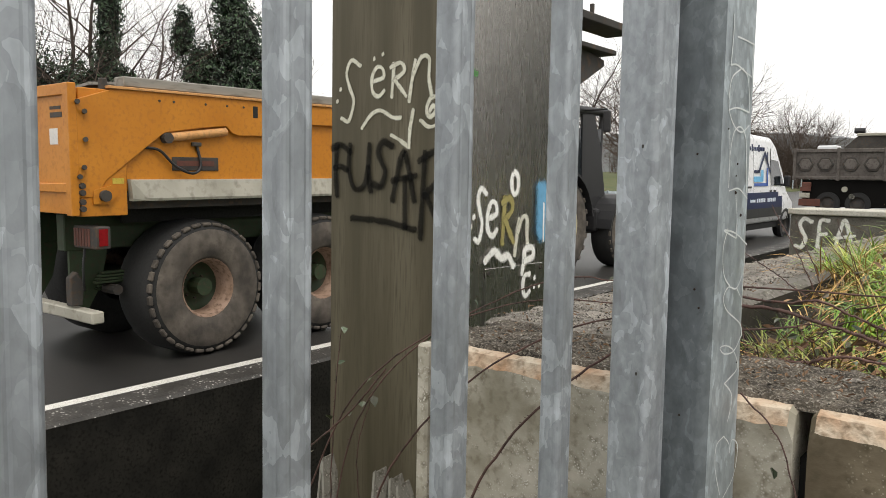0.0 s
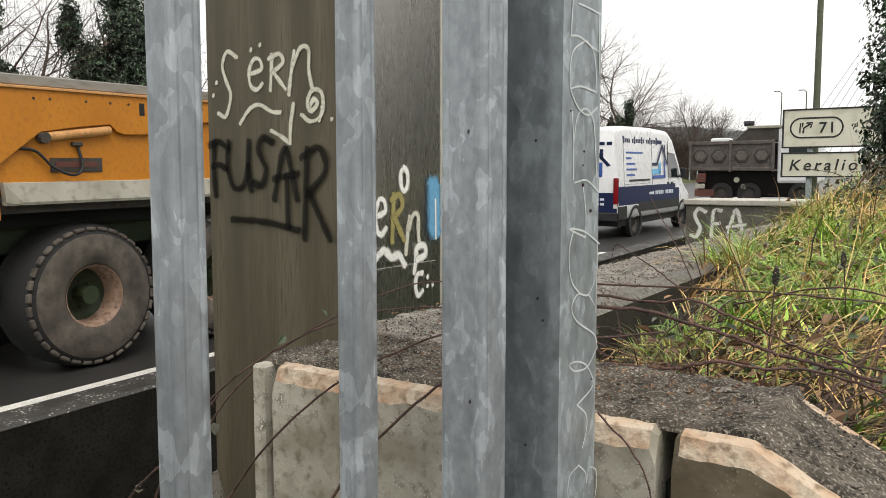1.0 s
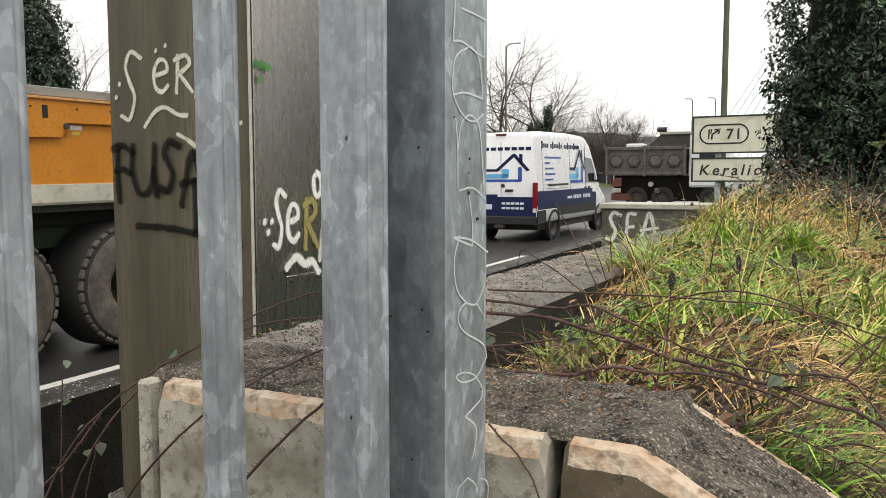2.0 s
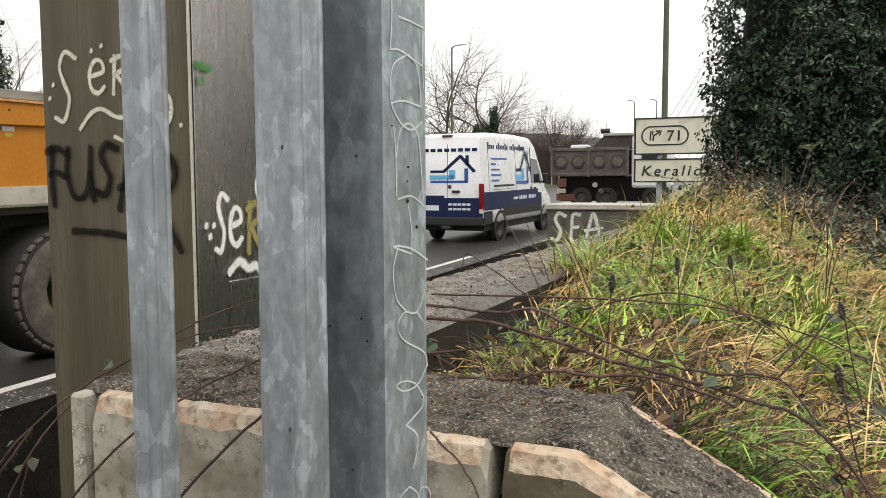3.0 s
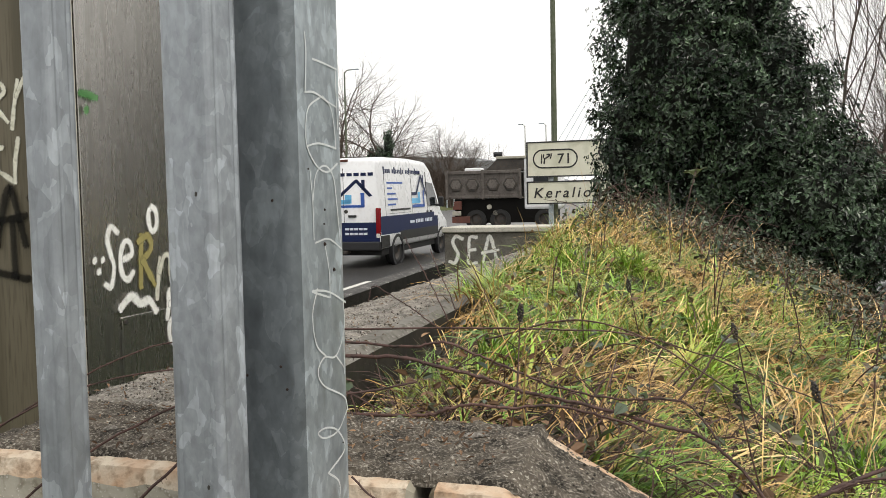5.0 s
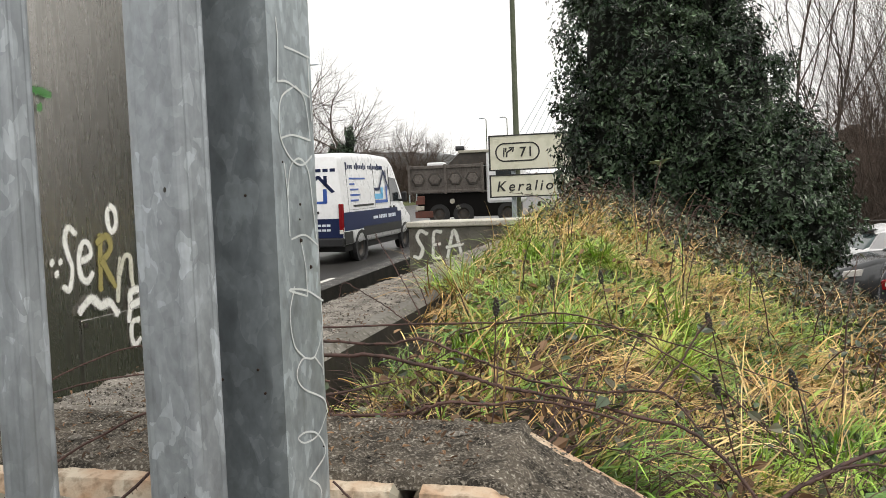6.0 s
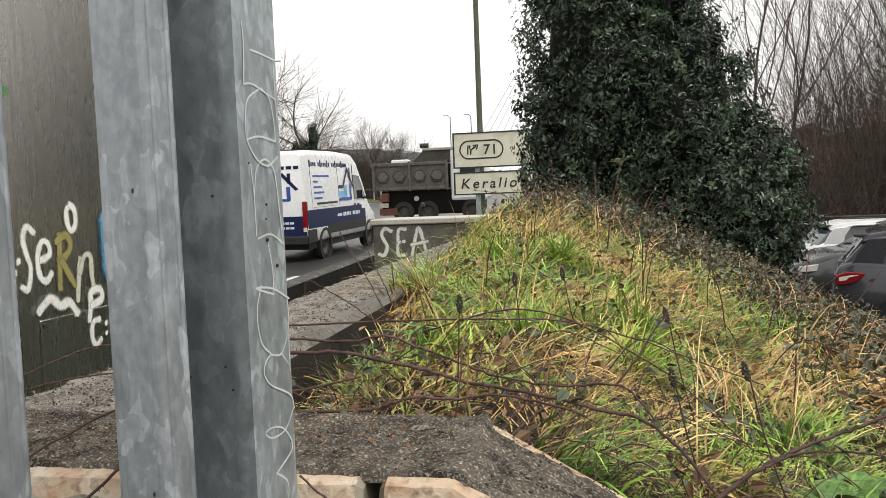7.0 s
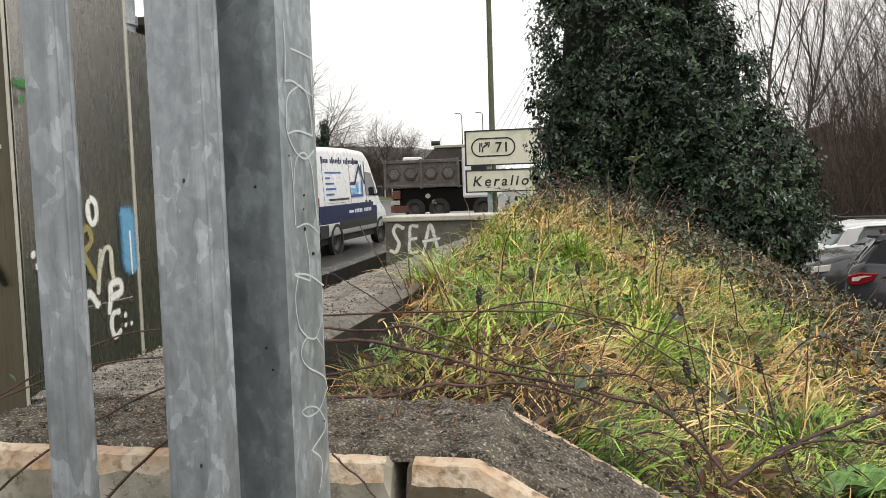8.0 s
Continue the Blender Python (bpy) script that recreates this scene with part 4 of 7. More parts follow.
def build_trailer():
    tr = thing("farm_tipping_trailer", "big muddy orange farm tipping trailer stopped on the wet road", "trailer", m=on_road(-6.75, 4.75))
    P = lambda n, bm, m, label="": part(n, bm, m, tr, label)
    P("side_panel", B(-0.09, -0.045, -1.2, 5.0, 1.72, 2.57, 0.006), ORANGE, "orange lower side panel")
    P("side_panel", B(-2.35, -2.30, -1.2, 5.0, 1.5, 2.6, 0.006), ORANGE)
    P("floor_pan", B(-2.3, -0.09, -1.15, 5.0, 1.5, 1.6), DARKSTEEL)
    P("front_panel", B(-2.3, -0.09, 4.95, 5.0, 1.6, 2.6), ORANGE)
    P("side_plate", PR([(-1.24, 1.62), (-1.24, 2.46), (-0.9, 2.575), (0.62, 2.585), (5.0, 2.59), (5.0, 2.40), (0.9, 2.36), (0.82, 2.22), (0.44, 2.21), (0.36, 2.235),
                        (0.29, 2.30), (0.0, 2.27), (-0.40, 2.21), (-0.74, 1.96), (-1.0, 1.76), (-1.06, 1.62)], "x", -0.045, 0.0, 0.004), ORANGE,
      "orange pressed side plate with a sloping lower edge")
    P("top_lip", B(-0.07, 0.02, -0.95, 5.0, 2.575, 2.60, 0.004), ORANGE_DULL)
    P("rear_box", B(-0.12, -0.012, -1.22, -0.79, 1.45, 2.3, 0.006), ORANGE, "orange corner box below the side plate")
    P("skirt", PR([(-0.06, 1.775), (0.0, 1.765), (0.03, 1.60), (0.02, 1.575), (-0.04, 1.58)], "y", -0.76, 5.0), SKIRT, "dirty cream skirt strip")
    P("skirt_end", PR([(-0.78, 1.775), (-0.60, 1.58), (-0.76, 1.60)], "x", -0.03, 0.032), SKIRT)
    P("top_rail", B(-0.2, -0.03, -0.78, 5.0, 2.605, 2.70, 0.01), RAILGREY, "weathered grey rolled cover rail")
    P("top_rail", B(-2.3, -2.15, -0.78, 5.0, 2.605, 2.68, 0.01), RAILGREY)
    P("cover_sheet", PR([(-2.2, 2.66), (-1.2, 2.75), (-0.2, 2.68), (-0.2, 2.66), (-1.2, 2.72), (-2.2, 2.63)], "y", -0.5, 5.0), RAILGREY, "grey cover sheet")
    gate = P("tailgate", B(-2.3, -0.03, -1.275, -1.235, 1.47, 2.55, 0.006), ORANGE, "orange hydraulic tailgate")
    for bm in (B(-2.3, -0.01, -1.30, -1.24, 2.50, 2.60, 0.006), B(-0.10, 0.0, -1.31, -1.235, 1.46, 2.60, 0.006), B(-2.3, -0.1, -1.30, -1.24, 1.66, 1.74, 0.006)):
        part("gate_frame", bm, ORANGE, gate)
    part("warning_sticker", B(-0.42, -0.27, -1.279, -1.276, 2.08, 2.22), CLEARLENS, gate, "white warning sticker")
    for k, (u, w, z) in enumerate(((-0.40, 0.20, 2.385), (-0.40, 0.22, 2.315))):
        part("lettering_bar", B(u, u + w, -1.279, -1.276, z, z + (0.028 if k == 0 else 0.045)), DARKSTEEL, gate, "dark lettering as a plain bar")
    for y, z in ((-1.23, 2.44), (-1.17, 2.36), (-1.17, 2.12), (-1.19, 1.88), (-1.23, 1.80)):
        P("hinge_bolt", R_((0.0, y, z), (0.05, y - 0.02, z), 0.022, n=8), DARKSTEEL)
    for z in (1.52, 1.58, 1.66, 1.72):
        P("hinge_bolt", R_((0.0, -1.22, z), (0.035, -1.22, z), 0.026, n=8), DARKSTEEL)
    P("pivot_cap", R_((-0.01, -1.02, 1.63), (0.05, -1.02, 1.63), 0.05, n=16), DARKSTEEL, "round dark pivot cap")
    P("pivot_plate", PR([(-1.12, 1.56), (-1.12, 1.68), (-0.95, 1.72), (-0.9, 1.64), (-0.96, 1.55)], "x", -0.012, 0.01), ORANGE)
    P("yellow_label", B(-0.012, -0.008, -0.93, -0.82, 1.735, 1.785), LABELYELLOW, "small yellow label")
    P("warning_label", B(-0.046, -0.041, 0.95, 1.08, 2.30, 2.345), CLEARLENS, "small white label")
    P("warning_label", B(-0.046, -0.041, 0.97, 1.06, 2.25, 2.285), LABELYELLOW, "small yellow label")
    P("ram_pin", R_((-0.045, 0.87, 2.33), (0.02, 0.87, 2.33), 0.03, n=12), DARKSTEEL, "dark pivot pin")
    P("post_stub", B(-0.12, -0.05, -0.98, -0.92, 2.5, 2.67, 0.01), DARKSTEEL)
    ram = P("ram", R_((-0.02, -0.36, 2.165), (-0.02, 0.29, 2.245), 0.042, n=16), ORANGE_DULL, "orange hydraulic ram")
    part("ram_end", R_((-0.04, -0.38, 2.16), (0.035, -0.38, 2.16), 0.05, n=12), DARKSTEEL, ram)
    bm = tube(bmesh.new(), smooth_line([(-0.03, -0.6, 2.07), (-0.01, -0.45, 2.04), (0.0, -0.3, 1.9), (0.01, -0.12, 1.83), (0.0, -0.02, 1.9), (-0.03, -0.04, 2.1)]), 0.014, n=8)
    P("hose", bm, BLACK, "black hydraulic hose")
    P("pipe_elbow", B(-0.05, 0.0, -0.1, 0.0, 2.09, 2.13, 0.008), DARKSTEEL)
    plate = P("name_plate", B(-0.046, -0.036, -0.31, 0.21, 1.855, 1.985, 0.003), DARKSTEEL, "dirty maker's plate")
    part("lettering_bar", B(-0.037, -0.0335, -0.26, 0.16, 1.90, 1.95), REDBROWN, plate, "reddish lettering as a plain bar")
    P("vent_hole", B(-0.002, 0.003, 0.62, 0.68, 2.40, 2.52, 0.001), TREAD, "dark smoky exhaust hole")
    for y in (-0.45, -0.3, 0.05, 0.3, 0.5, 1.0, 1.4):
        P("rivet", R_((0.0, y, 2.50), (0.008, y, 2.50), 0.012, n=6), DARKSTEEL)
    # running gear
    P("chassis_beam", B(-0.75, -0.60, -1.1, 5.6, 1.1, 1.45, 0.01), GREENFRAME, "dark green chassis beam")
    P("chassis_beam", B(-1.75, -1.60, -1.1, 5.6, 1.1, 1.45, 0.01), GREENFRAME)
    P("inner_side", B(-0.5, -0.45, -0.6, 5.0, 1.35, 1.55), TREAD)
    P("rear_bracket", PR([(-1.05, 0.55), (-1.05, 1.45), (-0.6, 1.45), (-0.75, 0.75), (-0.9, 0.5)], "x", -0.66, -0.62), GREENFRAME, "dark green rear bracket")
    P("rear_bracket", PR([(-1.05, 0.55), (-1.05, 1.45), (-0.6, 1.45), (-0.75, 0.75), (-0.9, 0.5)], "x", -1.66, -1.62), GREENFRAME)
    for x, y, z in ((-0.5, -0.86, 0.78), (-0.62, -0.80, 0.70)):
        for k in range(4):
            P("leaf_spring", B(x - 0.04, x + 0.04, y - 0.02 + k * 0.02, y + 0.5 - k * 0.05, z + k * 0.03, z + 0.022 + k * 0.03, 0.006), GREENFRAME)
    P("spring_shackle", R_((-0.6, -0.72, 0.72), (-0.36, -0.72, 0.72), 0.05, n=12), DARKSTEEL)
    bm = tube(bmesh.new(), smooth_line([(-0.30, -1.05, 1.2), (-0.26, -1.10, 1.0), (-0.30, -1.08, 0.82), (-0.45, -1.0, 0.74)]), 0.012, n=6)
    P("hose", bm, BLACK, "black cable loop behind the tail lamp")
    P("tow_lug", PR([(-1.13, 0.6), (-1.13, 0.86), (-1.06, 0.92), (-1.0, 0.80), (-1.02, 0.6)], "x", -0.55, -0.45, 0.008), DARKSTEEL, "dirty steel lug plate")
    P("underrun_bar", B(-2.2, -0.10, -1.12, -1.0, 0.47, 0.58, 0.012), SKIRT, "dirty pale underrun bar")
    lamp = P("rear_lamp", B(-0.34, 0.06, -1.14, -1.0, 1.16, 1.36, 0.01), DARKSTEEL, "dirty rear lamp cluster")
    for k in range(6):
        part("lens", B(-0.325 + k * 0.05, -0.288 + k * 0.05, -1.147, -1.138, 1.18, 1.34, 0.004), REDBROWN, lamp)
    part("lens", B(0.055, 0.066, -1.11, -1.03, 1.19, 1.34), REDLENS, lamp, "red side lens")
    for y in (0.06, 1.62):
        P("axle", R_((-2.2, y, 0.69), (-0.1, y, 0.69), 0.09, n=12), GREENFRAME)
        wheel(tr, y, 0.685, -0.02, 0.62, 0.685, 0.30, RUBBER, TREAD, RUSTRIM, HUBGREEN, lugs=34)
        wheel(tr, y, 0.685, -2.28, -0.62, 0.685, 0.30, RUBBER, TREAD, RUSTRIM, HUBGREEN)
        P("suspension_arm", B(-0.72, -0.56, y - 0.5, y + 0.5, 0.85, 1.0, 0.03), GREENFRAME)
    P("drawbar", B(-1.3, -1.05, 5.0, 7.0, 0.85, 1.05, 0.02), GREENFRAME)


def build_tractor():
    t = thing("farm_tractor", "dark farm tractor coupled in front of the trailer", "tractor", m=on_road(-7.0, 13.7))
    P = lambda n, bm, m, label="": part(n, bm, m, t, label)
    P("engine_hood", B(-1.5, -0.9, 0.6, 1.5, 1.0, 1.75, 0.08, 2), DARKSTEEL)
    P("chassis", B(-1.35, -0.85, -1.6, 1.4, 0.6, 1.05, 0.04), DARKSTEEL)
    cab = P("cab_roof", B(-1.75, -0.35, -0.75, 0.75, 2.95, 3.08, 0.05, 2), BLACK, "black cab roof")
    P("cab_door", PR([(-0.22, 1.35), (-0.25, 2.94), (0.2, 2.96), (0.45, 2.4), (0.7, 1.4)], "x", -0.45, -0.40), BLACK, "black cab door panel")
    for x in (-1.7, -0.45):
        for y, lean in ((-0.65, 0.1), (0.6, -0.15)):
            P("cab_pillar", R_((x, y + lean, 1.3), (x, y, 2.97), 0.05, n=8), BLACK)
    P("cab_window", B(-0.43, -0.42, -0.6, 0.55, 1.5, 2.68), WINDOW, "dark cab side window")
    P("cab_window", B(-1.65, -0.5, -0.68, -0.67, 1.5, 2.68), WINDOW, "dark cab rear window")
    P("cab_floor", B(-1.7, -0.4, -0.7, 0.7, 1.15, 1.4, 0.03), BLACK)
    P("mirror_arm", R_((-0.45, -0.25, 3.0), (0.13, -0.3, 3.0), 0.02, n=8), BLACK)
    P("mirror", B(0.06, 0.2, -0.34, -0.26, 2.58, 2.97, 0.03, 2), BLACK, "black rear-view mirror")
    P("step", B(-0.4, -0.1, 0.2, 0.5, 0.6, 0.64, 0.01), DARKSTEEL)
    P("fuel_tank", B(-0.7, -0.25, 0.1, 0.9, 0.7, 1.15, 0.06, 2), BLACK)
    for y, r, rim, w in ((-1.55, 0.92, 0.5, 0.55), (0.85, 0.68, 0.36, 0.45)):
        wheel(t, y, r, 0.0, w, r, rim, RUBBER, TREAD, plain("ochre_tractor_rim", (0.5, 0.45, 0.3), 0.6), DARKSTEEL, lugs=24)
        wheel(t, y, r, -2.2, -w, r, rim, RUBBER, TREAD, BLACK, DARKSTEEL)
        for x in (-0.5, -2.22):
            bm = bmesh.new()
            ring = []
            for k in range(13):
                a = radians(8 + 164 * k / 12)
                q = ((r + 0.07) * math.cos(a), (r + 0.07) * math.sin(a))
                ring.append([bm.verts.new((xx, y + q[0] * s, r + q[1] * s)) for xx, s in ((x, 1.0), (x + 0.55, 1.0), (x + 0.55, 0.96), (x, 0.96))])
            for a, b in zip(ring, ring[1:]):
                for k in range(4):
                    bm.faces.new((a[k], a[(k + 1) % 4], b[(k + 1) % 4], b[k]))
            bmesh.ops.recalc_face_normals(bm, faces=bm.faces)
            P("mudguard", bm, BLACK, "black curved mudguard")


def loft(stations, n=6, power=4.0):
    """A car or van shell: each station is (y, low, belt, roof, half width at the belt, half width at the roof, roof rounding)."""
    bm = bmesh.new()
    rows = []
    for y, low, belt, roof, wb, wr, rnd in stations:
        half = [(wb * 0.9, low), (wb * 0.985, low + 0.05), (wb, (low + belt) / 2), (wb * 0.985, belt)]
        for k in range(n + 1):
            a = k / n * math.pi / 2
            half.append((wr - rnd * (1 - math.cos(a)), roof - rnd + rnd * math.sin(a)))
        pts = half + [(-x, z) for x, z in half[::-1]]
        rows.append([bm.verts.new((x, y, z)) for x, z in pts])
    m = len(rows[0])
    for a, b in zip(rows, rows[1:]):
        for k in range(m):
            f = bm.faces.new((a[k], a[(k + 1) % m], b[(k + 1) % m], b[k]))
            f.smooth = True
    bm.faces.new(rows[0]), bm.faces.new(rows[-1][::-1])
    bmesh.ops.recalc_face_normals(bm, faces=bm.faces)
    return bm


def house_logo(parent, at, w, h):
    """The firm's mark as plain shapes: a roof line, a chimney and stepped blue walls."""
    for m, line, t in ((VANBLUE, [(0.0, 0.42), (0.30, 0.42), (0.70, 0.98), (1.02, 0.42)], 0.09), (VANBLUE, [(0.86, 0.98), (0.86, 0.66)], 0.08),
                       (MIDBLUE, [(0.0, 0.04), (0.84, 0.04), (0.84, 0.5)], 0.09), (SKYBLUE, [(0.0, 0.2), (0.5, 0.2), (0.5, 0.42)], 0.16)):
        bm = bmesh.new()
        for a, b in zip(line, line[1:]):
            d = Vector((b[0] - a[0], b[1] - a[1])).normalized()
            s = Vector((-d.y, d.x)) * t / 2
            q = [Vector(a) + s - d * t * 0.3, Vector(a) - s - d * t * 0.3, Vector(b) - s + d * t * 0.3, Vector(b) + s + d * t * 0.3]
            bm.faces.new([bm.verts.new(at(v.x * w, v.y * h)) for v in q])
        part("logo_shape", bm, m, parent)


def build_van():
    van = thing("panel_van", "white high-roof panel van with navy band and blue house logo", "van", m=on_road(-7.98, 19.45, -1.8) @ Matrix.Scale(1.03, 4))
    P = lambda n, bm, m, label="", s=False: part(n, bm, m, van, label, s)
    W = 0.99
    st = [(0.0, 0.50, 1.15, 2.66, W * 0.985, 0.86, 0.10), (0.06, 0.46, 1.15, 2.72, W, 0.885, 0.14), (0.6, 0.46, 1.15, 2.78, W, 0.9, 0.16),
          (2.5, 0.46, 1.15, 2.80, W, 0.9, 0.17), (3.9, 0.46, 1.15, 2.76, W, 0.88, 0.18), (4.35, 0.46, 1.15, 2.60, W, 0.85, 0.2),
          (4.95, 0.46, 1.15, 1.95, W, 0.86, 0.2), (5.3, 0.46, 1.12, 1.42, W * 0.98, 0.86, 0.15), (5.75, 0.46, 0.95, 1.2, W * 0.93, 0.8, 0.12),
          (5.93, 0.5, 0.85, 1.0, W * 0.84, 0.7, 0.1)]
    P("body", loft(st), VANWHITE, "white painted body shell", True)
    e = 0.004

    def side(y0, y1, z0, z1, m, name, label="", d=0.008):
        """A panel on the flank that follows its tumblehome."""
        def xx(z):
            return W * 0.992 if z < 1.15 else W * 0.985 - (z - 1.15) * (W * 0.985 - 0.9) / 1.48
        bm = bmesh.new()
        q = [(y0, z0), (y1, z0), (y1, z1), (y0, z1)]
        a = [bm.verts.new((xx(z) - 0.01, y, z)) for y, z in q]
        b = [bm.verts.new((xx(z) + d, y, z)) for y, z in q]
        bm.faces.new(b), bm.faces.new(a[::-1])
        for i in range(4):
            bm.faces.new((a[i], a[(i + 1) % 4], b[(i + 1) % 4], b[i]))
        bmesh.ops.recalc_face_normals(bm, faces=bm.faces)
        return P(name, bm, m, label)
    side(0.02, 4.3, 0.82, 1.28, VANBLUE, "navy_band", "navy blue vinyl band")
    side(4.3, 4.62, 0.82, 1.16, VANBLUE, "navy_band")
    side(1.35, 4.6, 0.62, 0.86, BLACK, "side_moulding", "black plastic side moulding", 0.014)
    side(0.0, 0.55, 0.50, 0.80, BLACK, "side_moulding", d=0.014)
    side(2.15, 2.5, 1.03, 1.10, PALEBAR, "lettering_bar", "pale lettering as plain bars", 0.011)
    for k in range(11):
        if k != 5:
            side(2.62 + k * 0.135, 2.70 + k * 0.135, 1.02, 1.12, PALEBAR, "lettering_bar", d=0.011)
    y = 0.42
    for count in (4, 7, 10):
        for k in range(count):
            h = 0.06 if (k * 5 + count) % 4 == 0 else 0.0
            side(y, y + 0.085, 2.37 - h * 0.4, 2.47 + h, VANBLUE, "lettering_bar", d=0.006)
            y += 0.125
        y += 0.12
    for k, w in enumerate((1.15, 0.35, 0.6, 0.7, 0.55)):
        side(0.6, 0.6 + w, 2.10 - k * 0.14, 2.145 - k * 0.14, MIDBLUE, "lettering_bar", d=0.007)
    side(0.75, 2.25, 1.40, 1.45, BLACK, "slide_rail", "dark sliding door rail", 0.01)
    for y in (0.42, 2.42, 3.72):
        side(y, y + 0.012, 0.9, 2.45, DARKSTEEL, "door_seam", d=0.0065)
    side(0.5, 2.3, 1.33, 1.336, DARKSTEEL, "door_seam", d=0.0065)
    bm = bmesh.new()
    outline = [(3.72, 1.46), (3.72, 2.16), (4.28, 2.12), (4.70, 1.62), (4.78, 1.46)]
    outer = [bm.verts.new((W * 0.985 + 0.008 - (z - 1.15) * 0.05 - max(0.0, y - 4.3) * 0.03, y, z)) for y, z in outline]
    inner = [bm.verts.new((W * 0.985 - 0.07 - (z - 1.15) * 0.05, y, z)) for y, z in outline]
    bm.faces.new(outer), bm.faces.new(inner[::-1])
    for i in range(5):
        bm.faces.new((inner[i], inner[(i + 1) % 5], outer[(i + 1) % 5], outer[i]))
    bmesh.ops.recalc_face_normals(bm, faces=bm.faces)
    P("cab_window", bm, WINDOW, "dark cab side window")
    side(3.62, 3.74, 1.28, 1.33, BLACK, "door_handle", d=0.02)
    side(3.95, 4.07, 1.28, 1.33, BLACK, "door_handle", d=0.02)
    house_logo(van, lambda u, v: Vector((W * 0.985 - (1.45 + v - 1.15) * 0.05 + 0.012, 2.45 + u, 1.45 + v)), 1.15, 0.9)
    P("mirror", B(1.0, 1.17, 4.62, 4.72, 1.42, 1.72, 0.04, 2), BLACK, "black door mirror")
    P("mirror_arm", B(0.92, 1.02, 4.63, 4.69, 1.44, 1.5), BLACK)
    # back doors
    P("rear_navy_band", B(-0.95, 0.95, -0.012, 0.02, 0.66, 1.14, 0.004), VANBLUE, "navy blue rear band")
    P("rear_bumper", B(-0.97, 0.97, -0.09, 0.1, 0.44, 0.66, 0.03, 2), BLACK, "black rear bumper")
    P("tow_bar", B(-0.1, 0.1, -0.2, 0.1, 0.36, 0.44, 0.01), DARKSTEEL)
    P("door_seam", B(-0.006, 0.006, -0.006, 0.01, 0.7, 2.5), DARKSTEEL)
    P("rear_badge", lathe([(-0.012, 0.05), (-0.016, 0.03), (-0.016, 0.001)], 16, "y", (0.06, 0, 1.42)), DARKSTEEL, "round dark badge")
    P("rear_handle", B(0.12, 0.34, -0.03, 0.0, 1.27, 1.33, 0.008), BLACK)
    for x in (-0.97, 0.86):
        l = P("tail_lamp", B(x, x + 0.115, -0.03, 0.06, 0.80, 1.50, 0.015), REDLENS, "tall red tail lamp")
        part("lens", B(x + 0.01, x + 0.105, -0.034, 0.0, 0.76, 0.86), CLEARLENS, l)
    P("number_plate", B(-0.75, -0.25, -0.03, -0.01, 0.82, 0.95), PALEBAR, "number plate with plain bars")
    P("roof_lamp", B(-0.14, 0.14, -0.02, 0.1, 2.66, 2.72, 0.01), REDBROWN)
    for z, u0, w in ((0.95, 0.02, 0.62), (0.83, 0.02, 0.62)):
        for k in range(5):
            P("lettering_bar", B(u0 + k * 0.125, u0 + k * 0.125 + 0.1, -0.016, -0.012, z, z + 0.055), PALEBAR)
    for k in range(9):
        P("lettering_bar", B(-0.85 + k * 0.19, -0.85 + k * 0.19 + 0.14, -0.006, 0.003, 2.3, 2.38), VANBLUE)
    P("lettering_bar", B(-0.8, -0.1, -0.006, 0.003, 1.12, 1.2), VANBLUE)
    house_logo(van, lambda u, v: Vector((-0.45 + u, -0.006, 1.52 + v)), 1.15, 0.68)
    for y in (1.15, 4.95):
        wheel(van, y, 0.345, 0.965, 0.24, 0.345, 0.21, TREAD, TREAD, DARKSTEEL, BLACK)
        wheel(van, y, 0.345, -0.965, -0.24, 0.345, 0.21, TREAD, TREAD, DARKSTEEL, BLACK)
        P("wheel_arch", lathe([(0.90, 0.44), (1.0, 0.44), (1.0, 0.36), (0.90, 0.36)], 24, "x", (0, y, 0.36)), BLACK)
    P("underbody", B(-0.9, 0.9, 0.2, 5.6, 0.3, 0.5), TREAD)


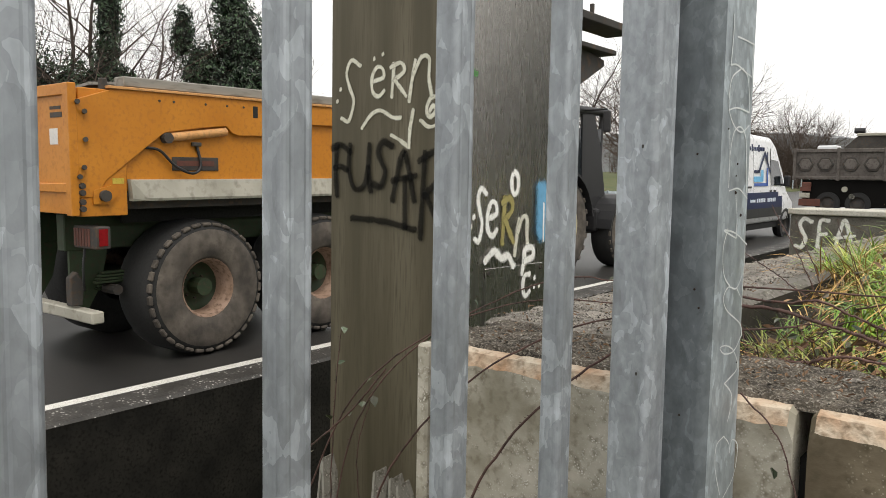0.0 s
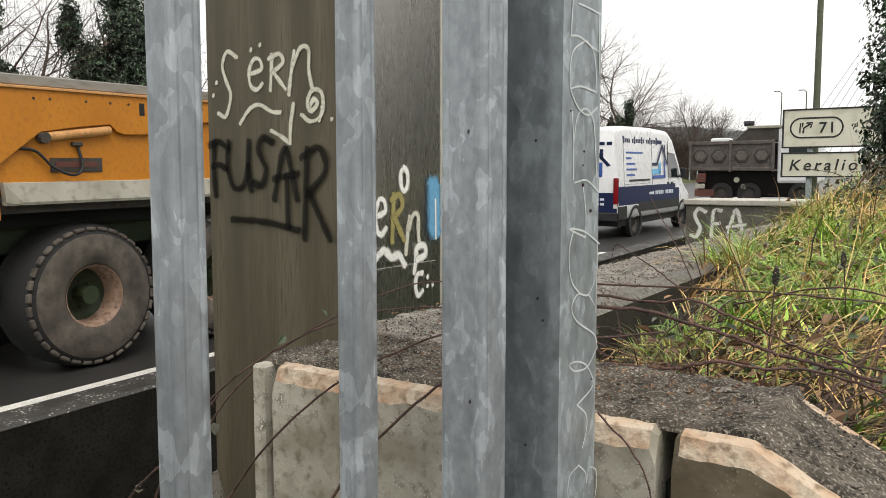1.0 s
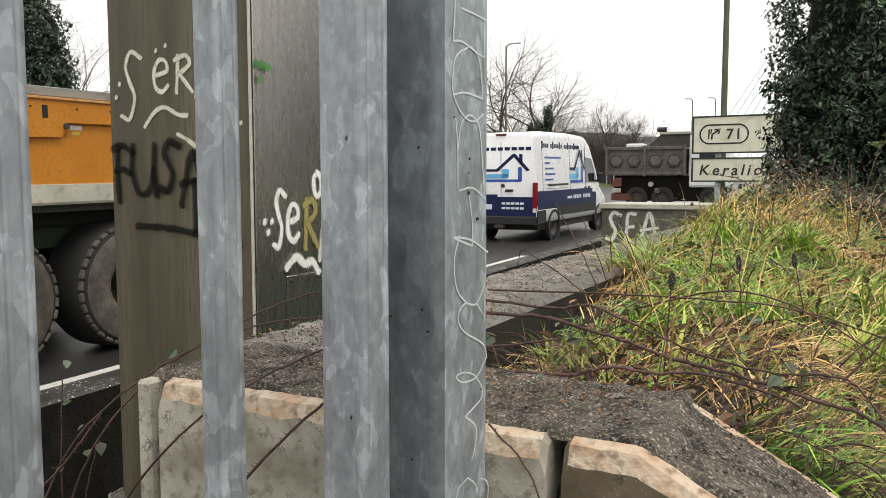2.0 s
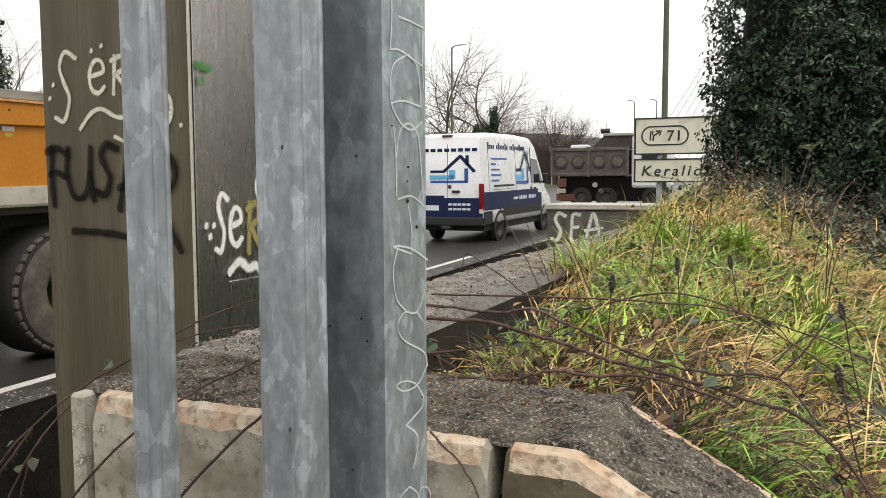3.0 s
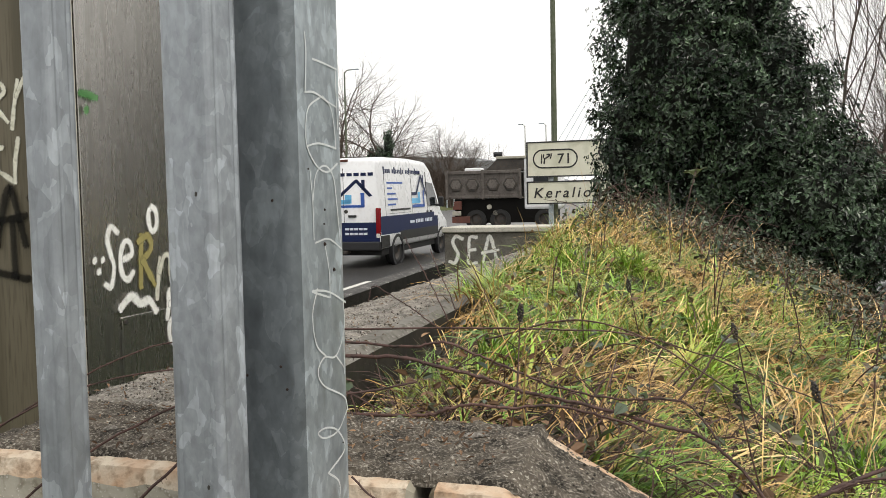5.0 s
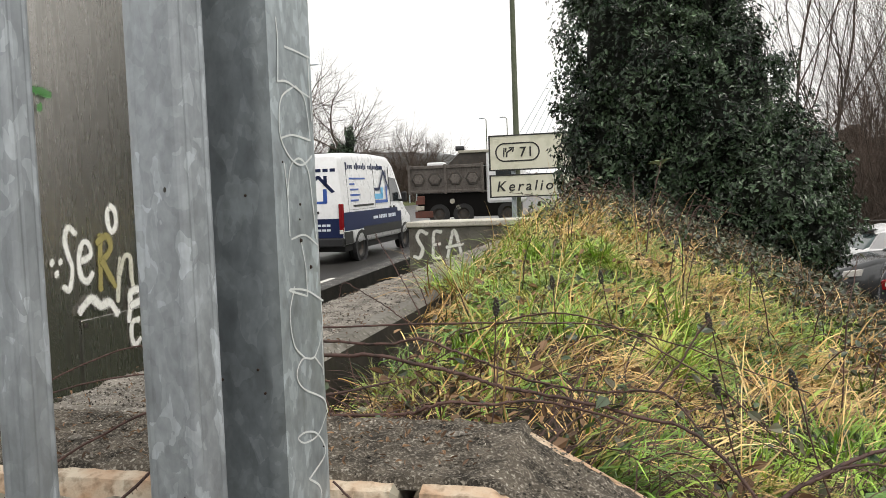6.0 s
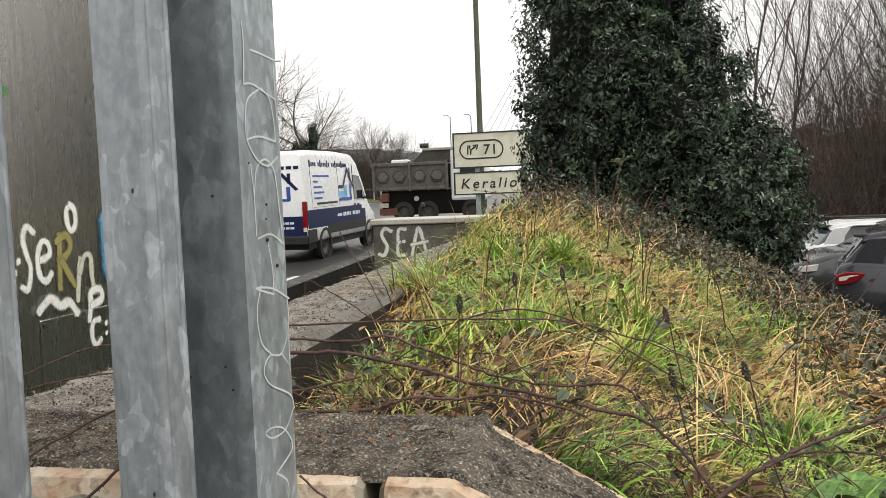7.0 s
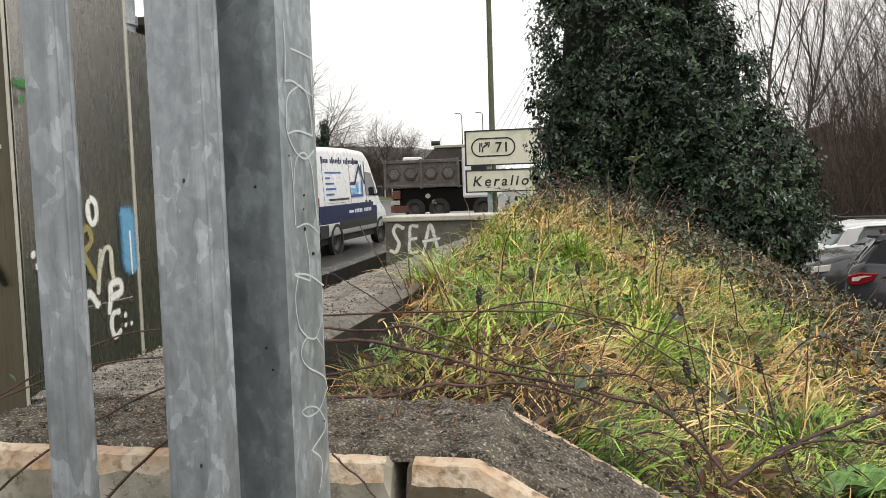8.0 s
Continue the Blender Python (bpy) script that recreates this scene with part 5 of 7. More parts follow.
def build_tipper():
    t = thing("tipper_lorry", "dusty brown tipper lorry parked across the road", "lorry", m=on_road(-10.3, 38.0, 3) @ Matrix.Scale(1.2, 4))
    P = lambda n, bm, m, label="": part(n, bm, m, t, label)
    L = 3.05
    P("drop_side", B(0.0, L, 0.0, 0.06, 1.32, 2.36, 0.01), TIPPER, "brown steel drop side")
    P("drop_side", B(0.0, L, 2.1, 2.16, 1.32, 2.36, 0.01), TIPPER)
    P("tail_board", B(0.0, 0.06, 0.06, 2.1, 1.32, 2.36, 0.01), TIPPER)
    P("top_rail", B(-0.08, L, -0.06, 0.08, 2.28, 2.42, 0.02), TIPPER)
    P("bottom_rail", B(-0.05, L, -0.03, 0.08, 1.30, 1.42, 0.02), TIPPER)
    for x in (-0.02, 1.46, L - 0.08):
        P("side_post", B(x, x + 0.1, -0.09, 0.08, 1.26, 2.46, 0.01), TIPPER)
    for x in (0.40, 1.08, 1.92, 2.62):
        pts = [(x + 0.30 * math.cos(radians(60 * k)), 1.86 + 0.30 * math.sin(radians(60 * k))) for k in range(6)]
        h = P("pressed_hexagon", PR(pts, "y", -0.05, 0.01, 0.02), DARKSTEEL, "pressed hexagonal panel")
        pts = [(x + 0.22 * math.cos(radians(60 * k)), 1.86 + 0.21 * math.sin(radians(60 * k))) for k in range(6)]
        part("hexagon_boss", PR(pts, "y", -0.07, -0.03, 0.015), TIPPER, h)
    P("head_board", PR([(1.6, 2.4), (2.1, 2.88), (L + 0.5, 2.92), (L + 0.5, 2.4)], "y", 0.1, 2.0), DARKSTEEL, "dark sloping head board")
    P("board_rim", B(2.05, L + 0.5, 0.04, 0.12, 2.86, 2.97, 0.02), SKIRT)
    P("rolled_sheet", R_((1.95, 0.2, 3.06), (2.3, 0.2, 3.06), 0.10, n=12), BLACK)
    P("cab", B(L + 0.1, L + 1.6, 0.05, 2.1, 0.8, 2.9, 0.12, 2), VANWHITE, "white lorry cab")
    P("cab_window", B(L + 0.5, L + 1.3, 0.03, 0.06, 1.9, 2.6), WINDOW)
    # near-black block fills the underside: its colour carries the shade there
    P("chassis", B(0.3, L + 1.4, 0.10, 1.9, 0.30, 1.28, 0.03), UNDERSHADE)
    P("mudguard", B(0.3, 0.62, -0.04, 0.4, 1.0, 1.2, 0.03), REDBROWN, "red-brown mudguard")
    P("mud_board", B(0.22, 0.95, -0.05, 0.04, 0.32, 0.58, 0.01), REDBROWN)
    P("lamp_board", B(0.26, 0.62, -0.06, 0.02, 0.86, 1.02, 0.01), REDBROWN)
    P("marker_board", B(0.24, 0.60, -0.07, -0.03, 0.62, 0.80, 0.01), SKIRT, "dirty pale marker board")
    for x in (1.2, 2.2, 4.0):
        tyre = P("wheel", lathe([(0.0, 0.26), (0.0, 0.42), (0.28, 0.42), (0.28, 0.26)], 28, "y", (x, 0.0, 0.42)), TREAD)
        part("rim", lathe([(0.05, 0.27), (0.10, 0.2), (0.08, 0.10), (0.08, 0.001)], 20, "y", (x, 0.0, 0.42)), DARKSTEEL, tyre)
    P("air_tank", R_((1.75, 0.0, 0.95), (1.75, 0.3, 0.95), 0.10, n=14), SKIRT)
    P("air_tank", R_((2.0, 0.0, 0.70), (2.0, 0.3, 0.70), 0.10, n=14), SKIRT)
    P("load_bag", B(0.65, 1.35, 0.6, 1.4, 2.2, 2.56, 0.06, 2), VANWHITE, "white load bag")


def hatchback(name, label, paint, m, glass=WINDOW, rails=False):
    """A five-door car: y runs forward from the tail."""
    c = thing(name, label, "car", m=m, group="cars in the car park")
    P = lambda n, bm, mt, lab="", s=False: part(n, bm, mt, c, lab, s)
    W = 0.88
    st = [(0.0, 0.42, 0.7, 0.86, W * 0.86, 0.72, 0.08), (0.06, 0.30, 0.8, 0.98, W * 0.94, 0.78, 0.1), (0.25, 0.24, 0.86, 1.06, W * 0.98, 0.78, 0.1),
          (0.6, 0.22, 0.9, 1.02, W, 0.8, 0.08), (2.9, 0.22, 0.88, 0.98, W, 0.8, 0.08), (3.4, 0.24, 0.84, 0.93, W * 0.97, 0.76, 0.1), (3.95, 0.28, 0.66, 0.74, W * 0.85, 0.6, 0.1)]
    P("body", loft(st), paint, "painted body shell", True)
    gs = [(0.12, 0.9, 0.92, 1.02, W * 0.84, 0.70, 0.06), (0.42, 0.9, 0.95, 1.36, W * 0.85, 0.63, 0.1), (0.8, 0.9, 0.95, 1.46, W * 0.86, 0.62, 0.1), (1.8, 0.9, 0.95, 1.48, W * 0.87, 0.63, 0.1),
          (2.35, 0.9, 0.95, 1.38, W * 0.87, 0.63, 0.1), (3.05, 0.88, 0.93, 0.97, W * 0.84, 0.66, 0.03)]
    P("greenhouse", loft(gs), glass, "tinted glasshouse", True)
    roof = [(0.36, 1.28, 1.3, 1.39, 0.66, 0.6, 0.06), (0.8, 1.36, 1.38, 1.475, 0.68, 0.62, 0.07), (1.8, 1.38, 1.4, 1.495, 0.69, 0.63, 0.07), (2.4, 1.28, 1.3, 1.385, 0.69, 0.63, 0.07)]
    P("roof", loft(roof), paint, "", True)
    for s in (-1, 1):
        P("pillar", PR([(0.14, 0.9), (0.42, 1.34), (0.72, 1.36), (0.62, 1.2), (0.55, 0.9)], "x", s * 0.60, s * 0.755), paint)
        P("pillar", PR([(1.6, 0.9), (1.62, 1.4), (1.70, 1.4), (1.72, 0.9)], "x", s * 0.62, s * 0.765), BLACK)
        l = P("tail_lamp", PR([(0.03, 0.74), (0.01, 0.86), (0.16, 0.91), (0.38, 0.90), (0.30, 0.79), (0.16, 0.74)], "x", s * 0.62, s * 0.872, 0.01), REDLENS, "red wrap-round tail lamp")
        part("lens", PR([(0.06, 0.79), (0.06, 0.84), (0.2, 0.87), (0.3, 0.87), (0.18, 0.84), (0.14, 0.80)], "x", s * 0.8, s * 0.878), CLEARLENS, l)
        P("mirror", B(min(s * 0.88, s * 1.02), max(s * 0.88, s * 1.02), 2.55, 2.7, 0.95, 1.08, 0.03, 2), paint)
        for y in (0.72, 3.2):
            wheel(c, y, 0.31, s * 0.875, s * 0.2, 0.31, 0.2, TREAD, TREAD, DARKSTEEL, CLEARLENS)
        if rails:
            P("roof_rail", R_((s * 0.58, 0.6, 1.53), (s * 0.58, 2.2, 1.53), 0.015, n=6), DARKSTEEL)
        P("head_lamp", PR([(3.62, 0.66), (3.5, 0.78), (3.88, 0.72), (3.92, 0.64)], "x", s * 0.55, s * 0.80), CLEARLENS)
    P("spoiler", B(-0.58, 0.58, 0.24, 0.44, 1.36, 1.40, 0.012), BLACK, "black roof spoiler")
    P("bumper", B(-0.8, 0.8, -0.04, 0.1, 0.3, 0.6, 0.05, 2), paint)
    P("wiper", R_((0.0, 0.1, 1.0), (-0.3, 0.26, 1.18), 0.008, n=5), BLACK)
    return c


build_trailer()
build_tractor()
build_van()
build_tipper()
hatchback("parked_hatchback", "dark grey hatchback parked beside the bank", CARGREY, pose(3.48, 12.6, -0.19, 0, 0, -106))
hatchback("parked_hatchback", "white hatchback with roof rails parked farther off", CARWHITE, pose(4.15, 17.0, -0.19, 0, 0, -90) @ Matrix.Scale(0.93, 4), WINDOW_PALE, True)
hatchback("parked_hatchback", "dark silver hatchback parked nose towards the bank", CARSILVER, pose(7.4, 14.9, -0.19, 0, 0, 86))


# ---- road sign, lamp posts, guard rail, bridge stays, hills ----
def build_sign():
    o = Vector((-1.8, 17.0, 0.4))
    sg = thing("exit_sign", "dirty cream motorway exit sign with black lettering", "road sign", o)

    def P(n, bm, m, label="", parent=None):
        bmesh.ops.translate(bm, vec=-o, verts=bm.verts)
        return part(n, bm, m, parent or sg, label)
    for z0, z1, x1 in ((2.527, 3.258, -0.5), (1.962, 2.428, -0.9)):
        b = P("board", B(-2.785, x1, 17.0, 17.05, z0, z1, 0.012), SIGNFACE, "cream sign board")
        for q in ((-2.79, x1, z1 - 0.02, z1 + 0.008), (-2.79, x1, z0 - 0.008, z0 + 0.02), (-2.80, -2.765, z0 - 0.008, z1 + 0.008)):
            P("border", B(q[0], q[1], 16.988, 17.056, q[2], q[3], 0.004), SIGNBLACK, "dark rim", b)
    for x in (-2.3, -1.0):
        P("support_post", B(x - 0.05, x + 0.05, 17.06, 17.16, 0.3, 3.2, 0.006), ZINC_DULL, "grey steel support post")
    # number badge: a rounded outline, an exit arrow and the number
    bm = bmesh.new()
    ring = []
    cx, cz, hw, r = -2.19, 2.90, 0.27, 0.20
    for k in range(48):
        a = 2 * math.pi * k / 48
        d = hw if math.cos(a) > 0 else -hw
        ring.append([bm.verts.new((cx + d + q * math.cos(a), 16.994, cz + q * math.sin(a))) for q in (r, r - 0.03)])
    for k in range(48):
        a, b = ring[k], ring[(k + 1) % 48]
        bm.faces.new((a[0], b[0], b[1], a[1]))
    P("badge_outline", bm, SIGNBLACK)

    def fs(u, v, lift):
        return Vector((u, 16.994, v))
    for line, w in ((((-2.48, 2.81), (-2.47, 2.99)), 0.032), (((-2.42, 2.81), (-2.41, 2.90), (-2.30, 2.97)), 0.04), (((-2.43, 2.99), (-2.435, 2.92)), 0.03),
                    (((-2.36, 2.99), (-2.26, 3.0), (-2.29, 2.91)), 0.035)):
        P("arrow_stroke", ribbon(bmesh.new(), [(u, v) for u, v in line], w, fs), SIGNBLACK)
    face = pose(0, 0, 0, 90, 0, 0)
    lettering("71", 0.29, SIGNBLACK, sg, Matrix.Translation(Vector((-2.15, 16.992, 2.80)) - o) @ face, bold=0.004, wide=1.0, gap=1.1)
    lettering("Keraliou", 0.30, SIGNBLACK, sg, Matrix.Translation(Vector((-2.66, 16.992, 2.09)) - o) @ face, bold=0.003, wide=1.02, shear=0.2, gap=1.32)
    lettering("S", 0.30, SIGNBLACK, sg, Matrix.Translation(Vector((-1.32, 16.992, 2.84)) - o) @ face, bold=0.006)


def lamp_post(x, y, z, h, arm, label, r=0.07):
    p = thing("street_lamp", label, "street lamp", (x, y, z), group="street lamps")
    part("pole", tube(bmesh.new(), [Vector((0, 0, -0.5)), Vector((0, 0, h))], r, r * 0.55, 12), POLE, p)
    part("arm", tube(bmesh.new(), smooth_line([(0, 0, h - 0.1), (arm * 0.3, 0, h + 0.12), (arm, 0, h + 0.18)]), r * 0.4, n=6), POLE, p)
    part("lantern", B(arm - 0.1, arm + 0.5, -0.12, 0.12, h + 0.12, h + 0.22, 0.03), ZINC_DULL, p)


def build_distance():
    lamp_post(-2.27, 17.5, 0.3, 9.5, -1.4, "tall algae-green steel lamp post behind the exit sign", 0.075)
    lamp_post(-27.9, 68.0, 1.0, 13.3, 0.9, "tall grey street lamp beyond the road", 0.12)
    for dx in (0.0, 2.9):
        lamp_post(-15.2 + dx * 0.82, 90.0, 1.6, 9.3, -0.7, "far grey street lamp on the bridge approach", 0.09)
    rail = thing("guard_rail", "grey steel crash barrier along the far verge", "guard rail", (-22.6, 60, 1.2))
    for k in range(28):
        y = -25 + k * 3.0
        part("rail_post", B(-0.05, 0.05, y - 0.05, y + 0.05, road_z(60 + y) - 1.7, road_z(60 + y) - 0.5, 0.005), ZINC_DULL, rail)
        part("rail_beam", PR([(-0.06, 0.0), (-0.10, 0.08), (-0.06, 0.16), (-0.10, 0.24), (-0.06, 0.32), (-0.05, 0.16)], "y", y - 1.5, y + 1.5), ZINC_DULL, rail)
        rail.children[-1].location.z = road_z(60 + y) - 1.2 + 0.35
    stays = thing("bridge_stays", "fan of pale steel stay cables of a far bridge", "bridge cables", (-30, 240, 4))
    # pylon and deck take the hill's colour, painted haze included
    part("pylon", tube(bmesh.new(), [Vector((34, 30, -4)), Vector((34, 30, 85))], 2.0, 1.4, 8), FARHILL, stays, "tall bridge pylon in a haze-paled colour")
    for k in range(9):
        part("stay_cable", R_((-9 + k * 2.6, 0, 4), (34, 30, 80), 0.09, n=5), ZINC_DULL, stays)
    part("deck", B(-60, 36, -4, 4, 2.0, 4.0), FARHILL, stays, "distant bridge deck in a haze-paled colour")
    bm = bmesh.new()
    rows = []
    for i in range(120):
        x = -900 + i * 14
        h = ramp_at(x, (-170, 54), (-70, 22), (100, 8)) + 12 * noise.noise((x * 0.004, 0, 0)) + 5 * noise.noise((x * 0.03, 2, 0)) + 1.5 * noise.noise((x * 0.2, 4, 0))
        rows.append([bm.verts.new((x, 800, -20)), bm.verts.new((x, 800, h)), bm.verts.new((x, 900, h * 1.1)), bm.verts.new((x, 1000, -20))])
    for a, b in zip(rows, rows[1:]):
        for k in range(3):
            bm.faces.new((a[k], b[k], b[k + 1], a[k + 1]))
    solo("backdrop", bm, FARHILL, "wooded hills on the horizon, haze in their colour", kind="structure")


build_sign()
build_distance()

# an unseen plain wall, added behind the camera to cut skylight from there
solo("wall_behind", B(-7, 12, -5.3, -5.0, -0.5, 1.8), CONCRETE, "unseen plain wall added behind the viewpoint to cut skylight", kind="structure")

# ---- bare trees ----
RNG = random.Random(7)


def grow(verts, faces, p, d, length, r, level, levels, rng, up, spread, kids, sides=5, thick=0.38):
    """One limb as a bent tapered tube, then its branches."""
    n = 4
    base = len(verts)
    line = [p.copy()]
    for _ in range(n):
        d = (d + Vector((rng.gauss(0, 0.13), rng.gauss(0, 0.13), rng.gauss(0, 0.08) + up * 0.1))).normalized()
        line.append(line[-1] + d * length / n)
    s = sides if level < 2 else (4 if level < 3 else 3)
    r_end = r * 0.5 if level < levels else r * 0.35
    for i, q in enumerate(line):
        t = (line[min(i + 1, n)] - line[max(i - 1, 0)]).normalized()
        u = t.orthogonal().normalized()
        w = t.cross(u)
        rr = r + (r_end - r) * i / n
        for k in range(s):
            a = 2 * math.pi * k / s
            verts.append(q + (u * math.cos(a) + w * math.sin(a)) * rr)
    for i in range(n):
        for k in range(s):
            faces.append((base + i * s + k, base + i * s + (k + 1) % s, base + (i + 1) * s + (k + 1) % s, base + (i + 1) * s + k))
    if level >= levels:
        return
    count = kids if level else kids + 3
    for k in range(count):
        f = 0.3 + 0.7 * (k + rng.random() * 0.8) / count
        i = min(n - 1, int(f * n))
        q = line[i].lerp(line[i + 1], f * n - i)
        side = Vector((rng.gauss(0, 1), rng.gauss(0, 1), rng.gauss(0, 0.4)))
        side = (side - d * side.dot(d)).normalized()
        nd = (d * (1 - spread) + side * spread + Vector((0, 0, up * 0.25))).normalized()
        grow(verts, faces, q, nd, length * rng.uniform(0.55, 0.85), r * thick * (1.15 - f * 0.5), level + 1, levels, rng, up, spread, kids, sides, thick)
    grow(verts, faces, line[-1], d, length * 0.6, r_end, level + 1, levels, rng, up, spread, kids, sides, thick)


def bare_tree(name, label, at, height, r, seed, levels=4, up=0.5, spread=0.55, kids=4, lean=(0, 0), thick=0.38):
    rng = random.Random(seed)
    tree = thing(name, label, "tree", at, group="bare winter trees")
    verts, faces = [], []
    grow(verts, faces, Vector((0, 0, -0.3)), Vector((lean[0], lean[1], 1)).normalized(), height * 0.36, r, 0, levels, rng, up, spread, kids, 7, thick)
    cut = 4 * 7
    trunk, crown = faces[:cut], faces[cut:]
    from_arrays("trunk", [tuple(v) for v in verts[:35]], trunk, BARK, "grey-brown trunk", parent=tree, kind="")
    from_arrays("crown", [tuple(v) for v in verts[35:]], [tuple(i - 35 for i in f) for f in crown], TWIG, "leafless limbs and fine twigs", parent=tree)
    return tree


# ---- leaves ----
def leaf_cloud(centres, normals, size, rng, droop=0.3, jitter=0.8, shape=0.55):
    """Folded oval leaves, one at each centre, facing roughly along the normals."""
    n = len(centres)
    nn = normals + rng.normal(0, jitter, (n, 3))
    nn /= np.linalg.norm(nn, axis=1)[:, None]
    t = np.cross(nn, rng.normal(0, 1, (n, 3)))
    t[:, 2] -= droop
    t -= nn * np.sum(t * nn, axis=1)[:, None]
    t /= np.linalg.norm(t, axis=1)[:, None]
    b = np.cross(nn, t)
    s = (size * rng.uniform(0.6, 1.35, n))[:, None]
    w = s * shape
    c = centres
    pts = np.stack([c - t * s * 0.5, c - t * s * 0.15 + b * w * 0.5 + nn * s * 0.10, c + t * s * 0.2 + b * w * 0.38 + nn * s * 0.08, c + t * s * 0.55 - nn * s * 0.06,
                    c + t * s * 0.2 - b * w * 0.38 + nn * s * 0.08, c - t * s * 0.15 - b * w * 0.5 + nn * s * 0.10], axis=1)
    i = (np.arange(n) * 6)[:, None]
    faces = np.concatenate([i + [0, 1, 2, 3], i + [0, 3, 4, 5]], axis=1).reshape(-1, 4)
    return pts.reshape(-1, 3), faces


def crown_points(lobes, count, rng, rough=0.28):
    """Points and outward directions over a lumpy union of egg-shaped lobes."""
    area = np.array([a * b + b * c + a * c for *_, a, b, c in lobes])
    pts, nrm = [], []
    for (x, y, z, a, b, c), share in zip(lobes, area / area.sum()):
        k = int(count * share)
        d = rng.normal(0, 1, (k, 3))
        d /= np.linalg.norm(d, axis=1)[:, None]
        lump = np.array([1 + rough * (noise.noise((v[0] * 2.6 + x, v[1] * 2.6 + y, v[2] * 2.6 * c / a + z)) + 0.9 * noise.noise((v[0] * 6 + x, v[1] * 6, v[2] * 6 * c / a)) + 0.45 * noise.noise((v[0] * 14 + z, v[1] * 14, v[2] * 14 * c / a))) for v in d])
        r = lump * (1 - np.abs(rng.normal(0, 0.07, k)))
        pts.append(np.array([x, y, z]) + d * r[:, None] * [a, b, c])
        nrm.append(d / np.array([a, b, c]))
    n = np.concatenate(nrm)
    return np.concatenate(pts), n / np.linalg.norm(n, axis=1)[:, None]


def ivy_tree(name, label, at, lobes, count, size, seed, category="tree"):
    rng = np.random.default_rng(seed)
    tree = thing(name, label, category, at)
    p, n = crown_points(lobes, count, rng)
    # leaves sit in sprays: each spray leans its own way, with dark gaps between
    k = 0.22 / size
    tuft = np.array([noise.noise((q[0] * k, q[1] * k, q[2] * k)) + 0.5 * noise.noise((q[0] * k * 2.3, q[1] * k * 2.3, q[2] * k * 2.3)) for q in p])
    keep = tuft > rng.normal(-0.42, 0.14, len(p))
    p, n, tuft = p[keep], n[keep], tuft[keep]
    lean = np.array([tuple(noise.noise_vector((q[0] * k * 1.2, q[1] * k * 1.2, q[2] * k * 1.2 + 9))) for q in p])
    p = p + n * (tuft * 1.6 * size)[:, None]
    v, f = leaf_cloud(p, n + lean * 1.3 + [0, 0, 0.45], size, rng, 0.6, 0.45, 0.5)
    from_arrays("crown", v, f, IVYLEAF, "dense glossy dark ivy leaves", parent=tree)
    # near-black lumps fill the crown: shade between the leaves, put into colour
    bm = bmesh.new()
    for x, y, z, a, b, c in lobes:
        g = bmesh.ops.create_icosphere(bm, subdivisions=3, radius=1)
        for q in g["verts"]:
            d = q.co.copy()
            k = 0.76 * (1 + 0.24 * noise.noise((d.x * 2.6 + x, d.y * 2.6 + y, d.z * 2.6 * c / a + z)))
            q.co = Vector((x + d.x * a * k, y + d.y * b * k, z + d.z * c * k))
    part("inner_core", bm, IVYCORE, tree, "near-black filler lumps for the shade inside")
    part("trunk", tube(bmesh.new(), [Vector((0, 0, -0.5)), Vector((0.05, 0, 2.0)), Vector((0, 0.1, 4.0))], 0.22, 0.1, 8), BARK, tree)
    return tree


